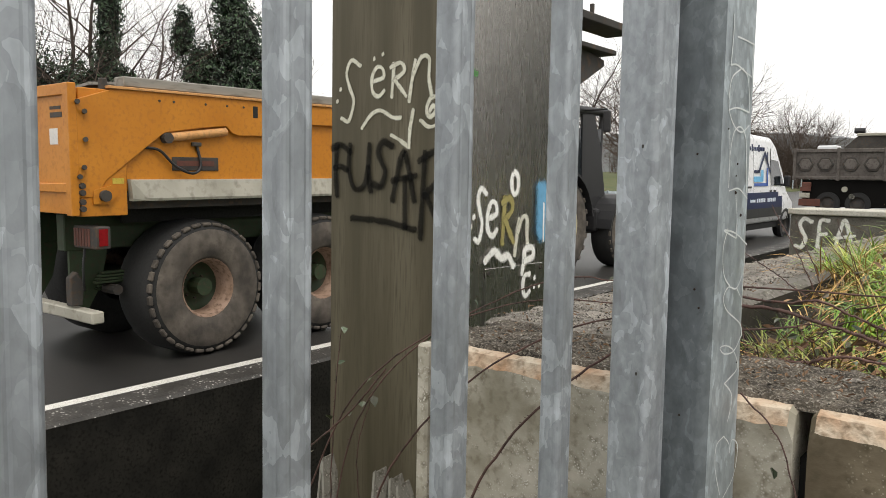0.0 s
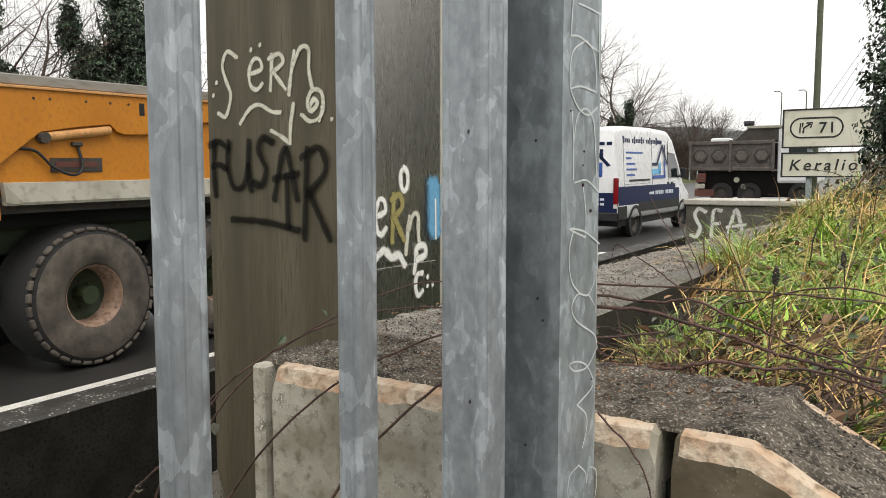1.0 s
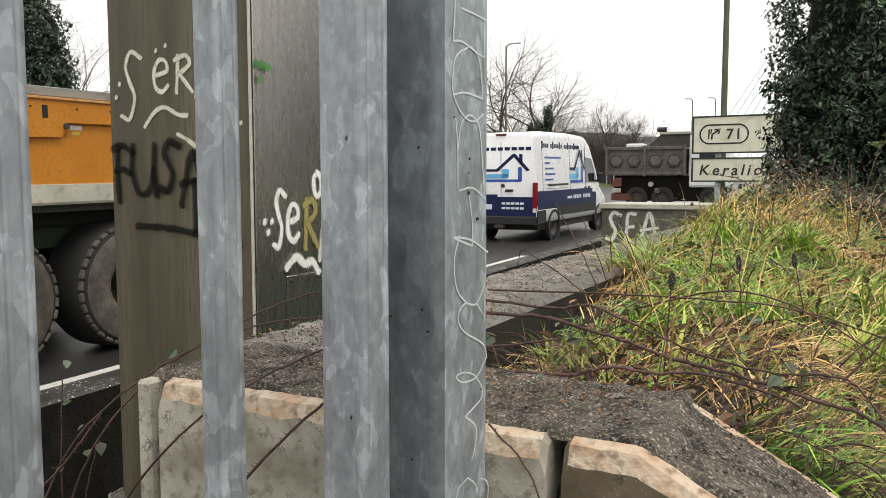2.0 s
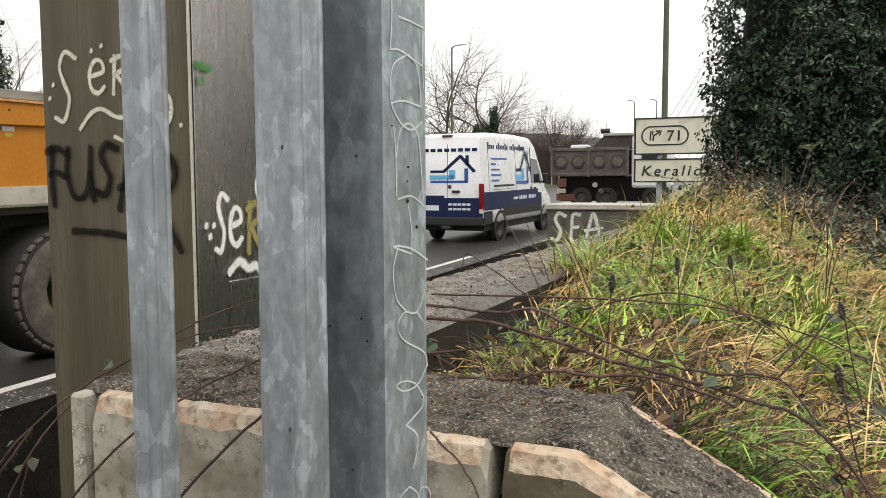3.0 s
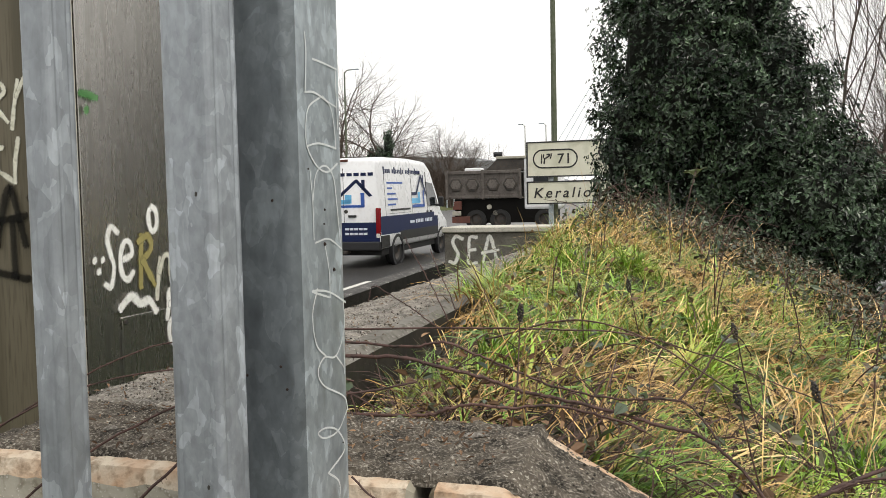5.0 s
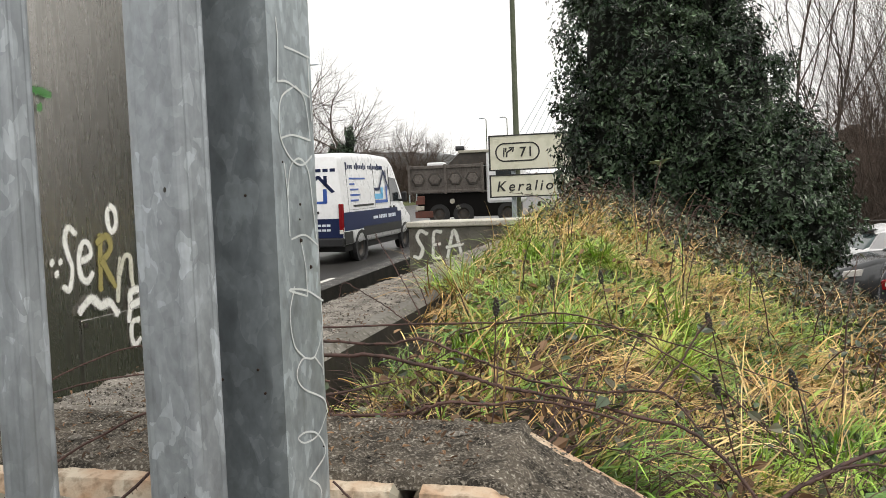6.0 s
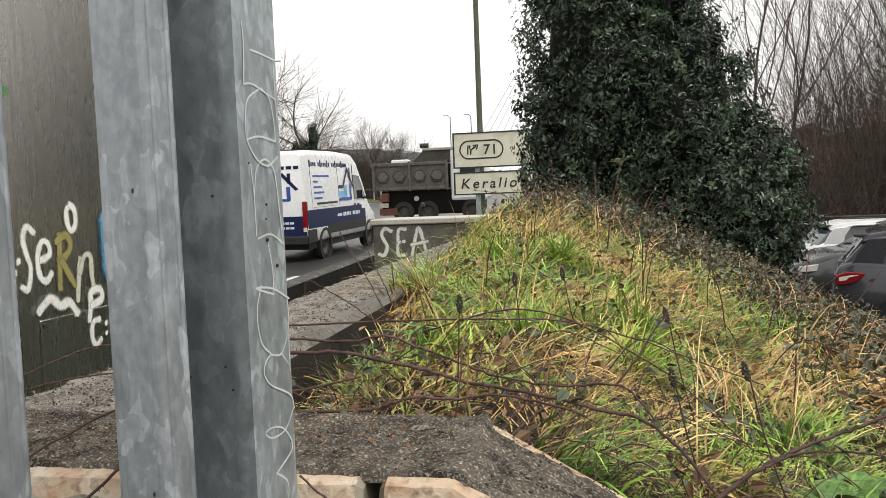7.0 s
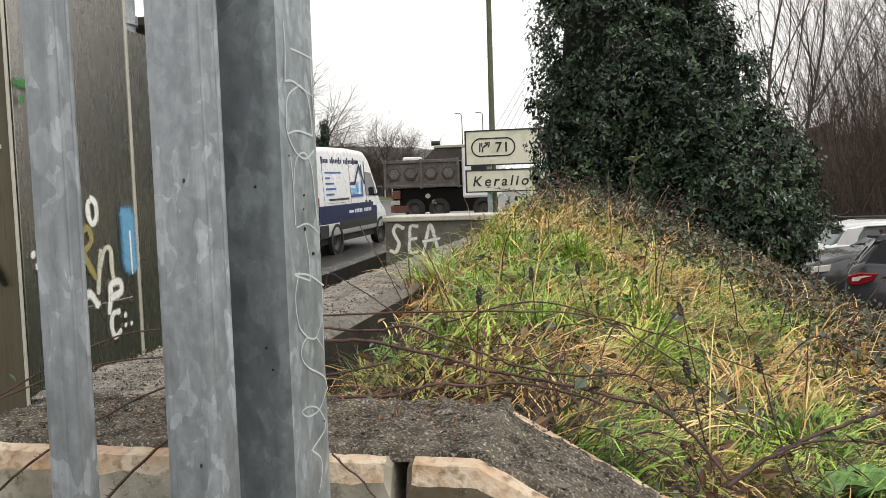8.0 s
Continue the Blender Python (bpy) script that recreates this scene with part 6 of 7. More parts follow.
def build_trees():
    # the ivy-clad tree on the bank, with a bushy skirt
    ivy_tree("ivy_clad_tree", "tall tree smothered in dark glossy ivy on the bank", (0.3, 8.7, 1.7),
             [(-0.05, 0, 1.6, 0.83, 0.8, 2.0), (0.27, 0, 2.6, 0.60, 0.7, 2.2), (-0.25, 0.1, 3.3, 0.66, 0.7, 1.6), (0.55, -0.1, 0.9, 0.72, 0.7, 1.25),
              (0.95, -0.2, 0.15, 0.72, 0.65, 0.85), (1.18, -0.1, -0.1, 0.62, 0.6, 0.85), (-0.42, 0.0, 0.7, 0.55, 0.6, 1.0)], 165000, 0.046, 3)
    # trees across the road, partly ivy-clad
    ivy_tree("roadside_tree", "bare roadside trunk wrapped in dark ivy", (-22.6, 12.2, 0.0),
             [(0, 0, 4.0, 0.42, 0.42, 2.2), (0.1, 0.1, 7.0, 0.36, 0.36, 2.4), (-0.5, -0.5, 3.8, 0.6, 0.6, 1.3), (0.4, 0.2, 4.4, 0.5, 0.5, 0.8)], 12000, 0.10, 5)
    ivy_tree("roadside_tree", "bushy roadside tree half covered in ivy", (-21.5, 15.6, 0.0),
             [(0, 0, 4.4, 0.9, 0.9, 1.2), (0.3, 0.3, 6.2, 0.8, 0.8, 1.3), (-0.5, -0.5, 5.3, 0.6, 0.6, 0.8), (0.7, 0.6, 5.0, 0.6, 0.6, 0.9), (-0.9, -0.9, 6.4, 0.35, 0.35, 0.9), (0.1, 0.1, 7.8, 0.6, 0.6, 1.0)], 18000, 0.10, 6)
    ivy_tree("evergreen_bush", "dull green roadside bush", (-24.5, 10.6, 0.2), [(0, 0, 3.4, 1.3, 1.3, 2.8), (0.6, 1.2, 3.0, 1.0, 1.0, 2.4), (1.2, 2.5, 2.4, 1.2, 1.2, 1.8)], 11000, 0.11, 8, "bush")
    ivy_tree("roadside_tree", "far bare tree with an ivy-wrapped fork", (-27.2, 75.6, 1.0),
             [(-0.2, 0, 4.6, 1.1, 1.0, 2.4), (0.7, 0, 7.0, 0.55, 0.55, 1.7), (-1.1, 0, 6.0, 0.5, 0.5, 1.0), (0.4, 0, 5.6, 0.8, 0.8, 1.2)], 4500, 0.22, 9)
    spots = [(-24.6, 11.6, 0, 13, 0.14, 51, 4, 0.4, 0.58), (-22.5, 12.2, 0, 13, 0.16, 11, 4, 0.3, 0.6), (-21.5, 15.6, 0, 13, 0.15, 12, 4, 0.15, 0.72), (-24.0, 14.0, 0, 13, 0.14, 13, 4, 0.4, 0.55),
             (-25.0, 18.5, 0, 12, 0.14, 14, 4, 0.4, 0.55), (-22.9, 9.6, 0, 12, 0.12, 34, 4, 0.4, 0.6), (-27.2, 75.6, 1, 20, 0.24, 15, 4, 0.3, 0.6),
             (-31.2, 75.0, 1, 22, 0.24, 16, 4, 0.3, 0.6), (-35.2, 76.0, 1, 20, 0.22, 17, 4, 0.4, 0.6), (-26.6, 99.0, 1, 15.5, 0.2, 41, 4, 0.45, 0.6),
             (-24.4, 101.0, 1, 13, 0.2, 42, 4, 0.45, 0.6), (-29.0, 103.0, 1, 15, 0.2, 43, 4, 0.45, 0.6), (-24.5, 43.5, 0.5, 14, 0.16, 18, 4, 0.4, 0.55),
             (-27.0, 40.0, 0.5, 13, 0.14, 33, 4, 0.4, 0.55), (-31.0, 96.0, 1, 15, 0.18, 35, 4, 0.5, 0.55), (-35.0, 99.0, 1, 14, 0.18, 36, 4, 0.5, 0.55),
             (5.6, 28.0, 0, 18, 0.075, 19, 4, 0.8, 0.42), (6.5, 28.6, 0, 17, 0.075, 20, 4, 0.9, 0.38),
             (8.8, 25.0, 0, 15, 0.08, 22, 4, 0.6, 0.5), (10.2, 25.5, 0, 15, 0.07, 23, 4, 0.7, 0.46), (9.8, 22.0, 0, 14, 0.08, 24, 4, 0.6, 0.5),
             (12.5, 29.0, 0, 18, 0.07, 25, 4, 0.7, 0.45), (11.5, 24.0, 0, 14, 0.08, 27, 4, 0.6, 0.5)]
    for x, y, z, h, r, seed, lv, up, sp in spots:
        where = "beyond the car park" if x > 0 else "across the road"
        bare_tree("bare_tree", f"leafless brown winter tree {where}", (x, y, z), h, r, seed, lv, up, sp, kids=5 if 26 < y < 32 else 4, thick=0.55 if y > 70 else 0.42)
    # a brown thicket behind the parked cars and a far wood edge
    rng = random.Random(5)
    for name, label, box_, n, h0, h1, r in (("thicket", "dense brown leafless thicket behind the cars", (3.4, 17, 21, 38), 4000, 3.5, 12.0, 0.011),
                                            ("far_wood_edge", "far brown winter woodland edge", (-50, -25, 96, 112), 1700, 3.6, 8.2, 0.03)):
        verts, faces = [], []
        for _ in range(n):
            x, y = rng.uniform(box_[0], box_[1]), rng.uniform(box_[2], box_[3])
            z = ground_z(x, y)
            low = ramp_at(x / y, (0.235, 0.36), (0.262, 1.0)) if x > 0 else 1.0
            d = Vector((rng.gauss(0, 0.25), rng.gauss(0, 0.25), 1)).normalized()
            grow(verts, faces, Vector((x, y, z - 0.2)), d, rng.uniform(h0, h1) * 0.6 * low, r * rng.uniform(0.6, 1.4), 2, 3, rng, 0.22, 0.72, 5)
        me = bpy.data.meshes.new(name)
        me.from_pydata([tuple(v) for v in verts], [], faces)
        me.materials.append(TWIG)
        tagged(new(name, me), label, "thicket", kind="stuff")
    bm = bmesh.new()
    for k in range(34):
        bmesh.ops.create_icosphere(bm, subdivisions=4, radius=1.0, matrix=Matrix.Translation((2.4 + k * 0.95, 41 + 2 * math.sin(k * 1.7), 0.5)) @ Matrix.Diagonal((2.2, 1.2, 3.6 + 1.2 * noise.noise((k * 0.6, 0, 3)), 1)))
    for v in bm.verts:
        v.co += noise.noise_vector(v.co * 1.3) * 0.6 + noise.noise_vector(v.co * 4.1) * 0.35 + noise.noise_vector(v.co * 11) * 0.25
    solo("backdrop_wood", bm, DARKWOOD, "dark mass of winter wood far behind the cars", kind="structure")
    bm = bmesh.new()
    for k in range(26):
        bmesh.ops.create_icosphere(bm, subdivisions=2, radius=1.0, matrix=Matrix.Translation((-56 + k * 1.7, 125 + 4 * math.sin(k), 2.0)) @ Matrix.Diagonal((2.8, 2.0, 3.4 + 1.2 * noise.noise((k * 0.7, 0, 0)), 1)))
    for v in bm.verts:
        v.co += noise.noise_vector(v.co * 0.9) * 0.9
    solo("backdrop_hedge", bm, FARWOOD, "distant winter treeline in a haze-paled colour", kind="structure")


build_trees()


# ---- grass, brambles and litter on the bank ----
def blades(name, label, material, xy, length, width, start, bend, seed, clump=1.0):
    """Arching, drooping blades of grass rooted at the given points; start and bend set how far they lie over."""
    rng = np.random.default_rng(seed)
    n = len(xy)
    z = np.array([ground_z(x, y) for x, y in xy]) - 0.01
    c = np.column_stack([xy, z])
    tuft = np.array([noise.noise((x * 7, y * 7, seed)) for x, y in xy])
    swirl = np.array([noise.noise((x * 2.2, y * 2.2, seed + 4)) for x, y in xy])
    az = swirl * 6.0 + rng.normal(0, 0.75, n)
    L = length * rng.uniform(0.4, 1.35, n) * np.clip(1 + clump * tuft, 0.3, 2)
    a0 = np.abs(rng.normal(start, 0.3, n))
    b = np.abs(rng.normal(bend, 0.55, n))
    twist = rng.normal(0, 0.7, n)
    w = width * rng.uniform(0.55, 1.5, n)
    rows = []
    steps = (0.85, 1.0, 0.85, 0.6, 0.06)
    for j, ww in enumerate(steps):
        t = j / (len(steps) - 1)
        h = az + twist * t
        side = np.column_stack([-np.sin(h), np.cos(h), 0.35 * np.sin(az * 3)])
        rows += [c + side * (w * ww / 2)[:, None], c - side * (w * ww / 2)[:, None]]
        ang = np.minimum(a0 + b * t, 2.5)
        step = L / (len(steps) - 1)
        c = c + np.column_stack([np.cos(h) * np.sin(ang), np.sin(h) * np.sin(ang), np.cos(ang)]) * step[:, None]
        floor = z + 0.004
        c[:, 2] = np.maximum(c[:, 2], floor - 0.02)
    v = np.stack(rows, axis=1).reshape(-1, 3)
    i = (np.arange(n) * 10)[:, None]
    f = np.concatenate([i + [k, k + 1, k + 3, k + 2] for k in (0, 2, 4, 6)], axis=1).reshape(-1, 4)
    return from_arrays(name, v, f, material, label, "grass")


def scatter(n, x0, x1, y0, y1, seed, keep=None):
    rng = np.random.default_rng(seed)
    p = np.column_stack([rng.uniform(x0, x1, n), y0 + (y1 - y0) * rng.uniform(0, 1, n) ** 1.25])
    if keep:
        p = p[[keep(x, y, rng.random()) for x, y in p]]
    return p


def bramble_zone(x, y):
    """0 in the grass, 1 where brambles have taken over: down the side and along the crest."""
    edge = ramp_at(y, (1.2, 0.64), (2.2, 0.66), (3.3, 0.54), (4.2, 0.28), (5.2, -0.02), (8, -0.3))
    return min(1.0, max(0.0, (x - edge) / 0.35 + 0.5 + 1.1 * noise.noise((x * 2.4, y * 2.4, 8.0))))


def patchwork(x, y):
    return 0.8 * noise.noise((x * 1.4, y * 1.4, 2.0)) + 1.25 * noise.noise((x * 4.2, y * 4.2, 7.0)) + 0.8 * noise.noise((x * 11, y * 11, 1.0))


def green_patch(x, y, r):
    if (y < 1.6 and x < -0.1 or y < 1.9 and x < -0.44) and r > 0.2:
        return False
    return r < (0.62 + patchwork(x, y) - 0.10 * max(0, y - 2.8)) * (1 - 0.99 * bramble_zone(x, y))


def straw_patch(x, y, r):
    if (y < 1.5 and x < -0.1 or y < 1.9 and x < -0.44) and r > 0.2:
        return False
    return r < (0.49 - patchwork(x, y) + (0.12 if y > 3 else 0)) * (1 - 0.85 * bramble_zone(x, y))


def build_grass():
    blades("green_grass", "long fresh green grass drooping over the bank", GRASS, scatter(60000, -0.47, 1.5, 1.22, 4.2, 1, green_patch), 0.092, 0.0034, 0.8, 1.7, 1)
    blades("green_grass", "long fresh green grass up the bank", GRASS, scatter(30000, -0.47, 2.2, 4.0, 9.5, 2, green_patch), 0.09, 0.0046, 0.75, 1.5, 2)
    blades("dry_grass", "matted dry straw-coloured grass among the green", STRAW, scatter(58000, -0.47, 1.5, 1.22, 4.2, 3, straw_patch), 0.125, 0.0026, 1.15, 1.3, 3)
    blades("dry_grass", "dry straw-coloured grass near the crest", STRAW, scatter(36000, -0.47, 2.2, 3.8, 9.5, 4, straw_patch), 0.125, 0.004, 0.75, 1.3, 4)
    blades("grass_tuft", "bright green tussocks in the straw", GRASS, tuft_points(30, 200, 9), 0.10, 0.0030, 0.55, 1.3, 9)
    blades("broad_grass", "broad-bladed green grass clumps", GRASS, tuft_points(40, 18, 12), 0.11, 0.0065, 0.8, 1.5, 12)
    blades("tall_stalks", "thin tall dry grass stalks", STRAW, scatter(170, -0.45, 0.9, 1.3, 5.0, 6), 0.28, 0.0020, 0.4, 0.9, 6, 0.5)
    blades("wall_edge_grass", "fresh grass leaning over the wall edge", GRASS, scatter(2200, -0.54, -0.44, 2.5, 6.0, 15), 0.11, 0.0034, 0.7, 1.5, 15)
    blades("wall_edge_grass", "straw and grass hanging over the wall edge", STRAW, scatter(700, -0.53, -0.43, 2.1, 5.5, 14), 0.16, 0.003, 0.8, 1.4, 14)


def tuft_points(tufts, each, seed):
    rng = np.random.default_rng(seed)
    c = scatter(tufts, -0.42, 0.7, 1.4, 4.6, seed)
    return np.concatenate([p + rng.normal(0, 0.03, (each, 2)) for p in c])


def leafy(name, label, material, n, area, size, seed, height, keep=None):
    rng = np.random.default_rng(seed)
    xy = scatter(n, *area, seed, keep)
    z = np.array([ground_z(x, y) for x, y in xy]) + np.abs(rng.normal(0, height, len(xy))) + 0.01
    up = np.tile([0, 0, 1.0], (len(xy), 1))
    v, f = leaf_cloud(np.column_stack([xy, z]), up, size, rng, 0.1, 0.9, 0.6)
    return from_arrays(name, v, f, material, label, "leaves")


def build_leaves():
    rng = np.random.default_rng(61)
    reeds = np.concatenate([np.array(c) + rng.normal(0, 0.045, (90, 2)) for c in ((0.69, 2.95), (0.71, 2.52), (0.76, 2.75))])
    blades("dry_reeds", "broad tan dead blades lying in a heap", STRAW, reeds, 0.17, 0.0075, 0.95, 1.2, 61, 0.4)
    blades("dead_stems", "dark dead stems matted behind the end wall", BRAMBLE, scatter(3400, -0.49, 0.42, 1.2, 1.9, 21), 0.12, 0.0018, 1.0, 1.0, 21)
    blades("dead_stems", "dark dead stems among the brambles", BRAMBLE, scatter(5200, -0.4, 2.2, 1.6, 8.0, 22, lambda x, y, r: r < 0.25 + 0.75 * bramble_zone(x, y)), 0.15, 0.0024, 0.7, 1.1, 22)
    leafy("bramble_leaves", "grey-green bramble leaves among the grass", BRAMBLELEAF, 1500, (-0.45, 1.2, 1.25, 5.0), 0.018, 31, 0.035)
    leafy("bramble_leaves", "dull bramble leaves down the side of the bank", BRAMBLELEAF, 30000, (-0.4, 3.0, 1.35, 9.0), 0.027, 32, 0.055, lambda x, y, r: r < 0.95 * bramble_zone(x, y))
    leafy("bramble_leaves", "dull bramble leaves along the crest", BRAMBLELEAF, 2600, (-0.47, 0.9, 4.0, 7.6), 0.026, 33, 0.07)
    leafy("dead_leaves", "brown leaf litter down the side of the bank", DEADLEAF, 17000, (-0.4, 3.0, 1.3, 8.5), 0.022, 37, 0.045, lambda x, y, r: r < 0.85 * bramble_zone(x, y))
    leafy("dead_leaves", "curled dead brown leaves in the grass", DEADLEAF, 1300, (-0.45, 1.2, 1.22, 6.0), 0.019, 34, 0.05)
    leafy("dead_leaves", "dead leaves behind the end wall", DEADLEAF, 200, (-0.47, 0.4, 1.2, 1.5), 0.018, 35, 0.025)
    # gravelly crumbs on the wall tops
    rng = np.random.default_rng(38)
    n = 9000
    x = np.r_[rng.uniform(-0.76, -0.55, 4000), rng.uniform(-0.70, 0.45, 5000)]
    y = np.r_[1.2 + 3.0 * rng.uniform(0, 1, 4000) ** 1.6, rng.uniform(0.99, 1.165, 5000)]
    z = TOP + 0.004 + np.array([return_drop(a) if b < 1.18 else 0.0 for a, b in zip(x, y)])
    s = (0.0009 + 0.0022 * rng.uniform(0, 1, n) ** 3)[:, None]
    ctr = np.column_stack([x, y, z])
    arms = [np.array(d) for d in ((1, 0, 0), (0, 1, 0), (-1, 0, 0), (0, -1, 0), (0, 0, 0.8), (0, 0, -0.8))]
    v = np.stack([ctr + a * s * rng.uniform(0.6, 1.3, (n, 1)) for a in arms], axis=1).reshape(-1, 3)
    i = (np.arange(n) * 6)[:, None]
    f = np.concatenate([i + t for t in ([0, 1, 4], [1, 2, 4], [2, 3, 4], [3, 0, 4], [1, 0, 5], [2, 1, 5], [3, 2, 5], [0, 3, 5])], axis=1).reshape(-1, 3)
    from_arrays("wall_grit", v, f, GRIT, "loose grit and crumbs of mortar on the wall tops", "grit")
    # litter on the wall tops
    rng = np.random.default_rng(36)
    n = 900
    x = np.r_[rng.uniform(-0.76, -0.5, 600), rng.uniform(-0.68, -0.14, 300)]
    y = np.r_[1.2 + 4.5 * rng.uniform(0, 1, 600) ** 1.5, rng.uniform(1.0, 1.18, 300)]
    v, f = leaf_cloud(np.column_stack([x, y, np.full(n, TOP + 0.008)]), np.tile([0, 0, 1.0], (n, 1)), 0.008, rng, 0, 0.5, 0.35)
    from_arrays("wall_litter", v, f, DEADLEAF, "crumbs of bark and leaf litter on the wall", "litter")


def cane(pts, r0, r1, label, leaves=0, seed=0):
    """An arching thorny bramble cane through the points, with a few leaves."""
    rng = random.Random(seed)
    c = thing("bramble_cane", label, "bramble", pts[0], group="bramble canes")
    o = Vector(pts[0])
    line = smooth_line([Vector(p) - o for p in pts], 8)
    for p in line[1:]:
        p += Vector((rng.gauss(0, 0.0006), rng.gauss(0, 0.0006), rng.gauss(0, 0.0006)))
    r0, r1 = r0 * 0.64, r1 * 0.64
    part("stem", tube(bmesh.new(), line, r0, r1, 6), BRAMBLE, c)
    bm = bmesh.new()
    for i in range(1, len(line) - 1):
        for _ in range(2):
            d = (line[i + 1] - line[i]).normalized()
            s = Vector((rng.gauss(0, 1), rng.gauss(0, 1), rng.gauss(0, 1))).cross(d).normalized()
            p = line[i].lerp(line[i + 1], rng.random())
            rod(bm, p, p + s * (r0 * 1.5 + 0.0025) - d * 0.002, r0 * 0.4, 0.0001, 3)
    tagged(part("thorn_cover", bm, BRAMBLE, c), "tiny hooked thorns", kind="stuff")
    if leaves:
        nr = np.random.default_rng(seed)
        idx = nr.integers(len(line) // 3, len(line), leaves)
        ctr = np.array([line[i] for i in idx]) + nr.normal(0, 0.007, (leaves, 3))
        v, f = leaf_cloud(ctr, np.tile([0, 0, 1.0], (leaves, 1)), 0.019, nr, 0.2, 0.7, 0.6)
        from_arrays("leaves", v, f, BRAMBLELEAF, "small dull bramble leaves", parent=c)
    return c


def build_canes():
    long = "long thorny bramble cane across the bank"
    cane([(-0.410, 1.270, 1.747), (-0.322, 1.280, 1.745), (-0.279, 1.280, 1.737), (-0.239, 1.280, 1.729), (-0.201, 1.280, 1.720), (-0.160, 1.280, 1.707), (-0.118, 1.270, 1.703), (-0.048, 1.260, 1.692), (0.011, 1.250, 1.680), (0.056, 1.240, 1.672), (0.097, 1.220, 1.642), (0.129, 1.200, 1.602)], 0.0044, 0.0032, long, 3, 1)
    cane([(-0.392, 1.220, 1.683), (-0.279, 1.220, 1.686), (-0.238, 1.220, 1.697), (-0.209, 1.220, 1.703), (-0.166, 1.230, 1.698), (-0.116, 1.250, 1.698), (-0.055, 1.270, 1.682), (-0.008, 1.270, 1.667)], 0.0038, 0.0024, long, 2, 2)
    cane([(-0.447, 1.360, 1.750), (-0.335, 1.360, 1.745), (-0.284, 1.360, 1.753), (-0.239, 1.360, 1.737), (-0.195, 1.360, 1.721), (-0.133, 1.360, 1.697), (-0.045, 1.360, 1.683), (0.034, 1.340, 1.688), (0.079, 1.300, 1.650)], 0.0034, 0.002, long, 4, 15)
    cane([(0.129, 1.200, 1.593), (0.168, 1.220, 1.615), (0.202, 1.240, 1.628), (0.257, 1.270, 1.642), (0.318, 1.300, 1.654), (0.382, 1.340, 1.671)], 0.0045, 0.003, long, 2, 5)
    cane([(0.188, 1.230, 1.623), (0.228, 1.250, 1.632), (0.280, 1.270, 1.629), (0.337, 1.300, 1.616)], 0.003, 0.002, long, 3, 6)
    cane([(0.031, 1.500, 1.649), (0.066, 1.520, 1.687), (0.092, 1.540, 1.726), (0.114, 1.550, 1.750)], 0.003, 0.0018, "thin upright bramble shoot in the grass", 2, 16)
    cane([(-0.5, 1.5, 1.745), (-0.2, 1.55, 1.745), (0.0, 1.62, 1.72), (0.25, 1.55, 1.64)], 0.0028, 0.0015, long, 6, 3)
    cane([(-0.3, 1.7, 1.70), (-0.1, 1.55, 1.76), (0.08, 1.42, 1.70), (0.2, 1.36, 1.6)], 0.0026, 0.0014, long, 5, 4)
    near = "thin thorny bramble cane hanging over the end wall"
    cane([(-0.80, 0.93, 1.38), (-0.72, 0.92, 1.53), (-0.60, 0.93, 1.66), (-0.5, 1.0, 1.73), (-0.4, 1.1, 1.755), (-0.34, 1.16, 1.74)], 0.0026, 0.0018, near, 2, 7)
    cane([(-0.62, 0.90, 1.40), (-0.55, 0.90, 1.56), (-0.46, 0.94, 1.68), (-0.38, 1.02, 1.735), (-0.25, 1.12, 1.75)], 0.0032, 0.002, near, 1, 8)
    cane([(-0.95, 1.0, 1.30), (-0.90, 1.02, 1.52), (-0.80, 1.06, 1.66), (-0.62, 1.14, 1.77), (-0.5, 1.2, 1.775)], 0.0024, 0.0016, near, 4, 9)
    cane([(-1.0, 0.98, 1.35), (-0.86, 1.0, 1.60), (-0.66, 1.1, 1.735), (-0.45, 1.25, 1.735)], 0.0024, 0.0016, near, 3, 10)
    cane([(-1.1, 1.0, 1.30), (-0.98, 0.96, 1.45), (-0.85, 0.95, 1.56), (-0.78, 0.96, 1.64)], 0.0032, 0.002, near, 4, 11)
    cane([(-1.05, 1.1, 1.25), (-1.02, 1.08, 1.5), (-0.98, 1.06, 1.66)], 0.0022, 0.0012, near, 3, 12)
    cane([(-0.9, 1.05, 1.25), (-0.92, 1.04, 1.44), (-0.88, 1.03, 1.56)], 0.002, 0.0012, near, 2, 13)
    cane([(-0.26, 0.955, 1.70), (-0.22, 0.955, 1.66), (-0.197, 0.95, 1.60), (-0.19, 0.95, 1.56)], 0.0016, 0.001, "small dry tendril hanging in the wall joint", 2, 14)
    rng = random.Random(41)
    for k in range(46):
        x, y = rng.uniform(-0.5, 0.35), rng.uniform(1.22, 1.75)
        z = max(ground_z(x, y), 1.45)
        a, s = rng.gauss(0.0, 0.5) + (math.pi if rng.random() < 0.4 else 0), rng.uniform(0.10, 0.3)
        pts = [(x, y, z + rng.uniform(0.0, 0.05)), (x + math.cos(a) * s * 0.4, y + math.sin(a) * s * 0.3, z + rng.uniform(0.03, 0.10)),
               (x + math.cos(a) * s, y + math.sin(a) * s * 0.7, z - 0.3 * max(0, math.cos(a) * s) + rng.uniform(0.0, 0.07))]
        cane(pts, rng.uniform(0.0013, 0.0028), 0.0009, "tangled dead bramble cane behind the end wall", rng.randint(0, 3), 200 + k)
    rng = random.Random(40)
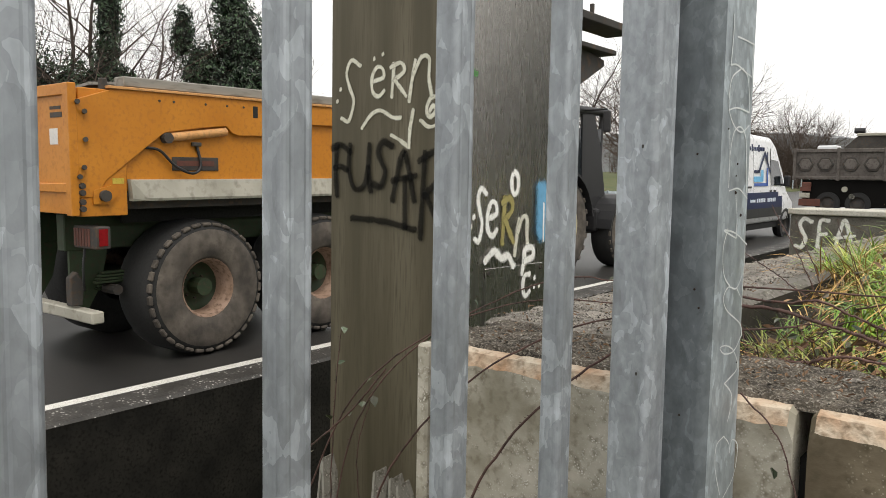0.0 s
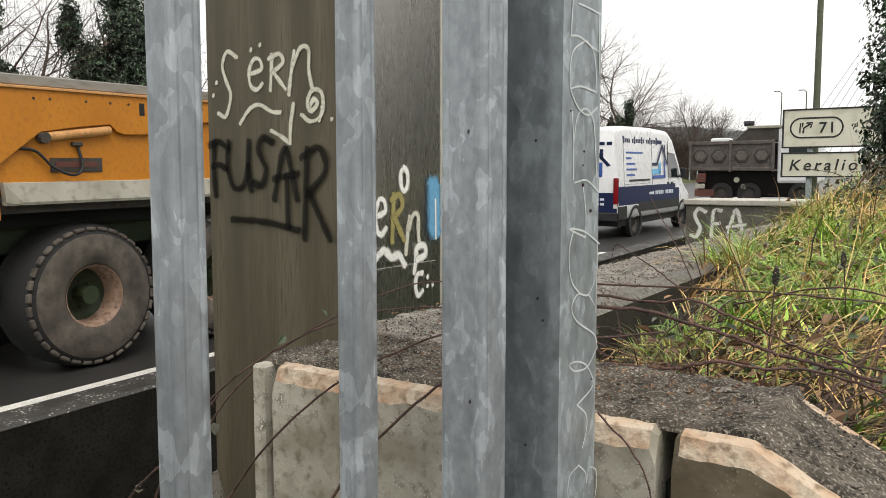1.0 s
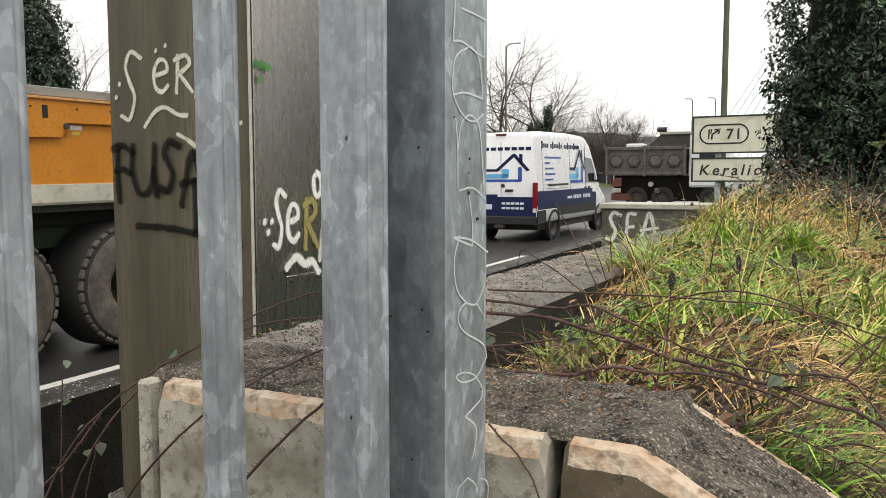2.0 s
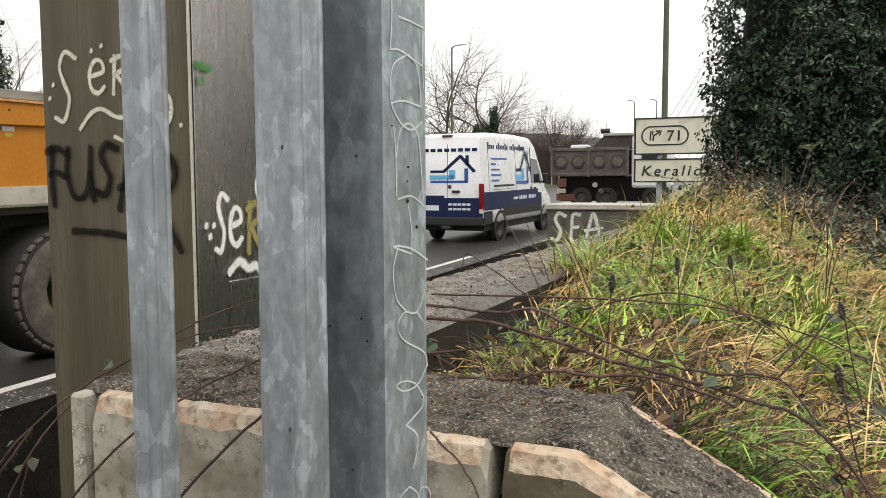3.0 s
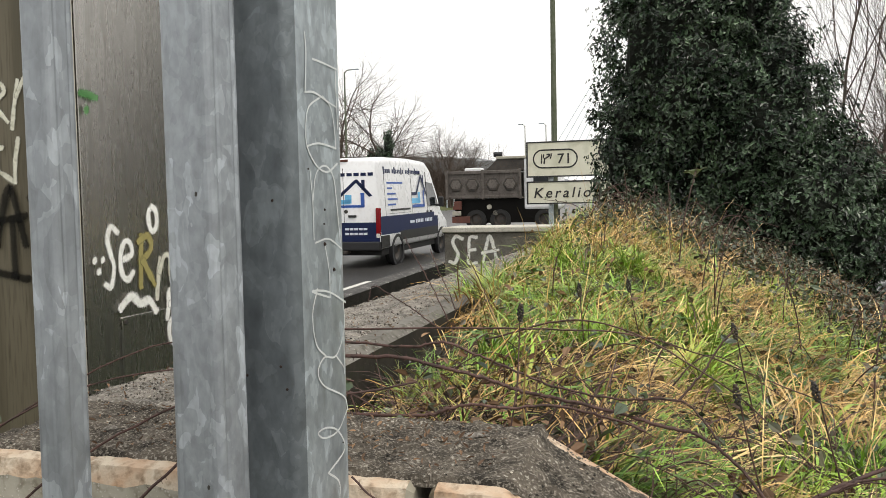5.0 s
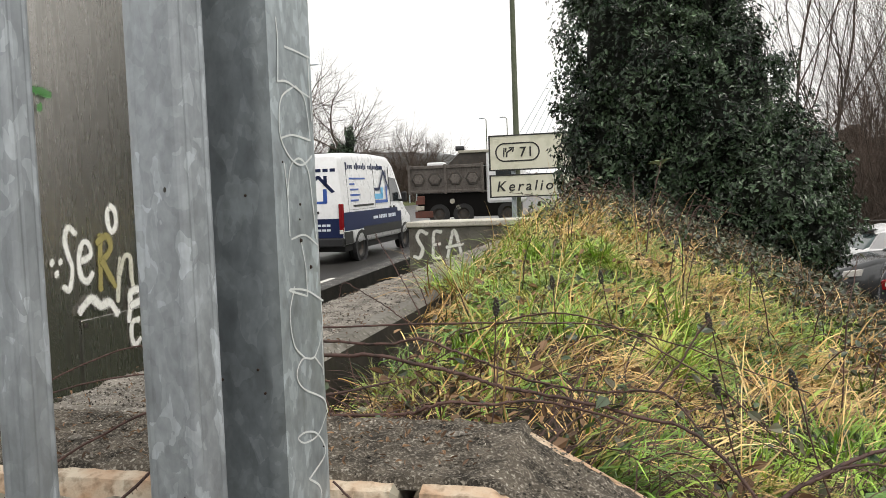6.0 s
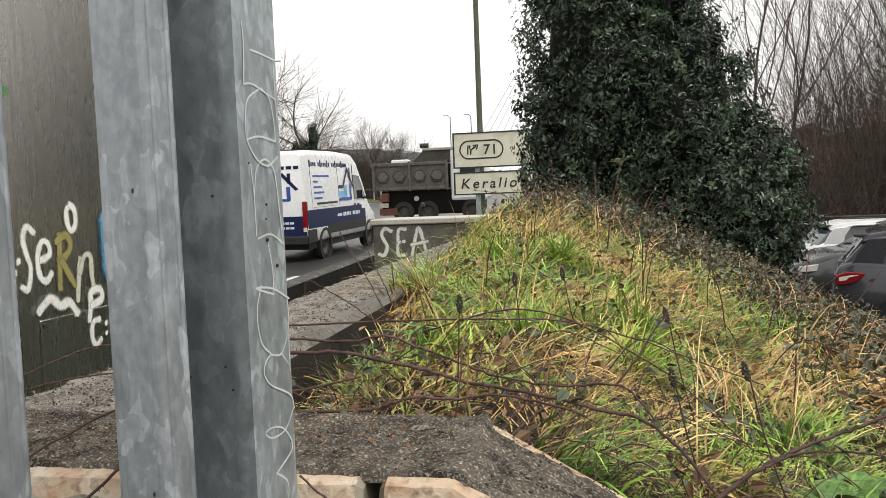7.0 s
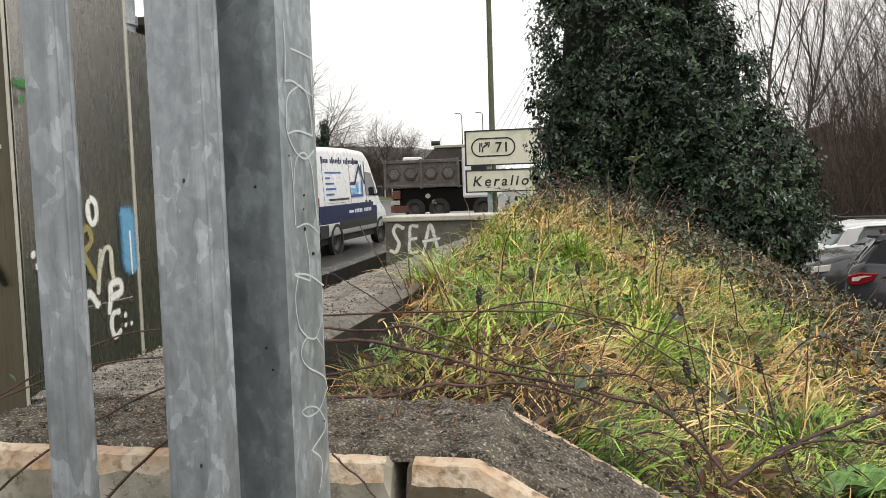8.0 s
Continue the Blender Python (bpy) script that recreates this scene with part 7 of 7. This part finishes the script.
    for k in range(60):
        x, y = rng.uniform(-0.3, 1.5), rng.uniform(1.9, 6.5)
        if bramble_zone(x, y) < 0.4 and k % 4:
            x += 0.5
        z = ground_z(x, y)
        a, s = rng.uniform(0, 6.3), rng.uniform(0.2, 0.45)
        pts = [(x, y, z), (x + math.cos(a) * s * 0.3, y + math.sin(a) * s * 0.3, z + rng.uniform(0.05, 0.15)),
               (x + math.cos(a) * s * 0.7, y + math.sin(a) * s * 0.7, z + rng.uniform(0.03, 0.14)), (x + math.cos(a) * s, y + math.sin(a) * s, z + 0.03)]
        cane(pts, 0.0026, 0.0012, "arching bramble cane in the grass", rng.randint(3, 9), 300 + k)
    for k, line in enumerate(([(-0.399, 1.800, 1.715), (-0.406, 1.800, 1.735), (-0.441, 1.820, 1.791), (-0.480, 1.840, 1.847), (-0.505, 1.860, 1.881)],
                              [(-0.436, 2.000, 1.709), (-0.449, 2.000, 1.747), (-0.479, 2.020, 1.796), (-0.504, 2.040, 1.846)],
                              [(-0.397, 1.750, 1.707), (-0.425, 1.750, 1.724), (-0.465, 1.760, 1.749), (-0.504, 1.770, 1.769), (-0.547, 1.780, 1.787), (-0.558, 1.780, 1.755)],
                              [(-0.313, 1.900, 1.670), (-0.326, 1.900, 1.709), (-0.348, 1.900, 1.769), (-0.377, 1.900, 1.831), (-0.385, 1.900, 1.858)])):
        cane(line, 0.0022, 0.0012, "thin dry stem leaning over the long wall", 0, 600 + k)
    rng = random.Random(78)
    for k in range(34):
        x, y = rng.uniform(-0.5, 0.25), rng.uniform(4.2, 6.6)
        z, a, q = ground_z(x, y), rng.uniform(0, 6.3), rng.uniform(0.15, 0.4)
        cane([(x, y, z), (x + q * 0.4 * math.cos(a), y + q * 0.4 * math.sin(a), z + rng.uniform(0.1, 0.24)), (x + q * math.cos(a), y + q * math.sin(a), z + rng.uniform(0.04, 0.2))],
             0.0042, 0.002, "tangled dead bramble cane along the crest", rng.randint(4, 10), 700 + k)
    rng = random.Random(77)
    for k in range(26):
        x, y = rng.uniform(-0.3, 0.55), rng.uniform(2.0, 5.2)
        z, h, a = ground_z(x, y), rng.uniform(0.14, 0.34), rng.uniform(0, 6.3)
        q = h * rng.uniform(0.1, 0.5)
        cane([(x, y, z), (x + q * 0.3 * math.cos(a), y + q * 0.3 * math.sin(a), z + h * 0.55), (x + q * math.cos(a), y + q * math.sin(a), z + h)], 0.0032, 0.0014,
             "dry brown stalk standing out of the grass", rng.randint(1, 5), 500 + k)
    cane([(0.06, 3.1, 1.74), (0.08, 3.12, 1.9), (0.11, 3.15, 2.02), (0.12, 3.19, 2.06)], 0.004, 0.002, "upright bramble shoot with pale leaves on the crest", 6, 99)


def seed_head(x, y, z, lean):
    s = thing("seed_head", "dark brown dry seed head on a thin stalk", "seed head", (x, y, ground_z(x, y)), group="seed heads")
    h = z - ground_z(x, y)
    part("stalk", tube(bmesh.new(), smooth_line([(0 - lean, 0, -0.01), (-lean * 0.4, 0, h * 0.5), (0, 0, h)]), 0.0014, 0.001, 5), BRAMBLE, s)
    bm = bmesh.new()
    for k in range(26):
        t, a = k / 25, k * 2.4
        r = 0.004 * math.sin(math.pi * (0.12 + 0.8 * t))
        bmesh.ops.create_icosphere(bm, subdivisions=1, radius=0.0024, matrix=Matrix.Translation((r * math.cos(a) + lean * 0.1 * t, r * math.sin(a), h - 0.013 + 0.026 * t)))
    part("spike", bm, DARKSTEEL, s)


build_grass()
build_leaves()
build_canes()
for x, y, z, lean in ((-0.201, 1.500, 1.777, 0.01), (-0.151, 1.900, 1.770, -0.01), (-0.058, 2.000, 1.769, -0.03), (0.128, 1.700, 1.724, -0.05), (0.212, 1.450, 1.683, -0.06), (0.107, 1.400, 1.686, -0.04)):
    seed_head(x, y, z, lean)


def broad_plant(x, y, z, size, n, seed, name, label, material):
    """A rosette of broad, folded, arching leaves, each a mesh of its own."""
    rng = random.Random(seed)
    p = thing(name, label, "plant", (x, y, z))
    for k in range(n):
        a, lean, L = 6.283 * k / n + rng.gauss(0, 0.3), rng.uniform(0.5, 1.1), size * rng.uniform(0.7, 1.2)
        bm = bmesh.new()
        rows, c = [], Vector((0, 0, 0))
        for j in range(8):
            t = j / 7
            ang = lean + 0.9 * t
            w = L * (0.04 if j < 2 else 0.34 * math.sin(math.pi * (0.12 + 0.86 * (t - 0.2) / 0.8)) ** 0.8)
            d = Vector((math.cos(a) * math.sin(ang), math.sin(a) * math.sin(ang), math.cos(ang)))
            s = Vector((-math.sin(a), math.cos(a), 0))
            up = s.cross(d)
            wave = 0.08 * w * math.sin(j * 2.1 + k)
            rows.append([bm.verts.new(c - s * w - up * (0.25 * w + wave)), bm.verts.new(c), bm.verts.new(c + s * w - up * (0.25 * w - wave))])
            c = c + d * L / 7
        for r0, r1 in zip(rows, rows[1:]):
            for i in range(2):
                bm.faces.new((r0[i], r0[i + 1], r1[i + 1], r1[i]))
        part("leaf", bm, material, p, smooth=True)
    return p


DOCKLEAF = mat("fresh_dock_leaf", (0.05, 0.135, 0.02), (0.14, 0.28, 0.05), (0.04, 0.085, 0.02), 0.35, fine=110, coarse=24, bump=0.8, dist=0.003)
PALELEAF = mat("pale_bramble_leaf", (0.16, 0.22, 0.12), (0.30, 0.36, 0.26), (0.12, 0.2, 0.06), 0.5, fine=40, coarse=12, bump=0.2)
for x, y, s, n, seed in ((0.345, 1.52, 0.075, 6, 1), (0.41, 1.60, 0.08, 6, 2), (0.46, 1.66, 0.085, 6, 3), (0.52, 1.62, 0.07, 5, 4)):
    broad_plant(x, y, ground_z(x, y) + 0.035, s, n, seed, "dock_plant", "fresh green broad-leaved dock plant on the bank", DOCKLEAF)
for x, y, s, seed in ((-0.36, 2.6, 0.035, 5), (-0.22, 2.9, 0.03, 6), (0.05, 2.3, 0.03, 7)):
    broad_plant(x, y, ground_z(x, y) + 0.05, s, 6, seed, "clover_plant", "low round-leaved green plant in the grass", DOCKLEAF)
broad_plant(0.115, 3.19, 2.03, 0.05, 5, 8, "bramble_shoot", "pale-leaved bramble shoot standing above the crest", PALELEAF)
# split stakes standing at the foot of the steel column
for x, h, tilt in ((-2.43, 0.80, 6), (-2.30, 0.79, -2), (-2.10, 0.815, 4), (-1.97, 0.81, 1), (-1.87, 0.80, -3)):
    st = thing("wooden_stake", "short grey split wooden stake beside the column", "stake", m=pose(x, 2.3, 0.0, 0, tilt, 10), group="wooden stakes")
    part("shaft", PR([(-0.03, -0.1), (-0.03, h - 0.03), (0.01, h), (0.03, h - 0.06), (0.03, -0.1)], "y", -0.012, 0.012, 0.003), DAMP, st)
    part("worn_edge", PR([(-0.034, 0.2), (-0.034, h - 0.03), (-0.024, h - 0.02), (-0.024, 0.2)], "y", -0.016, -0.011), RAILGREY, st, "pale worn edge")
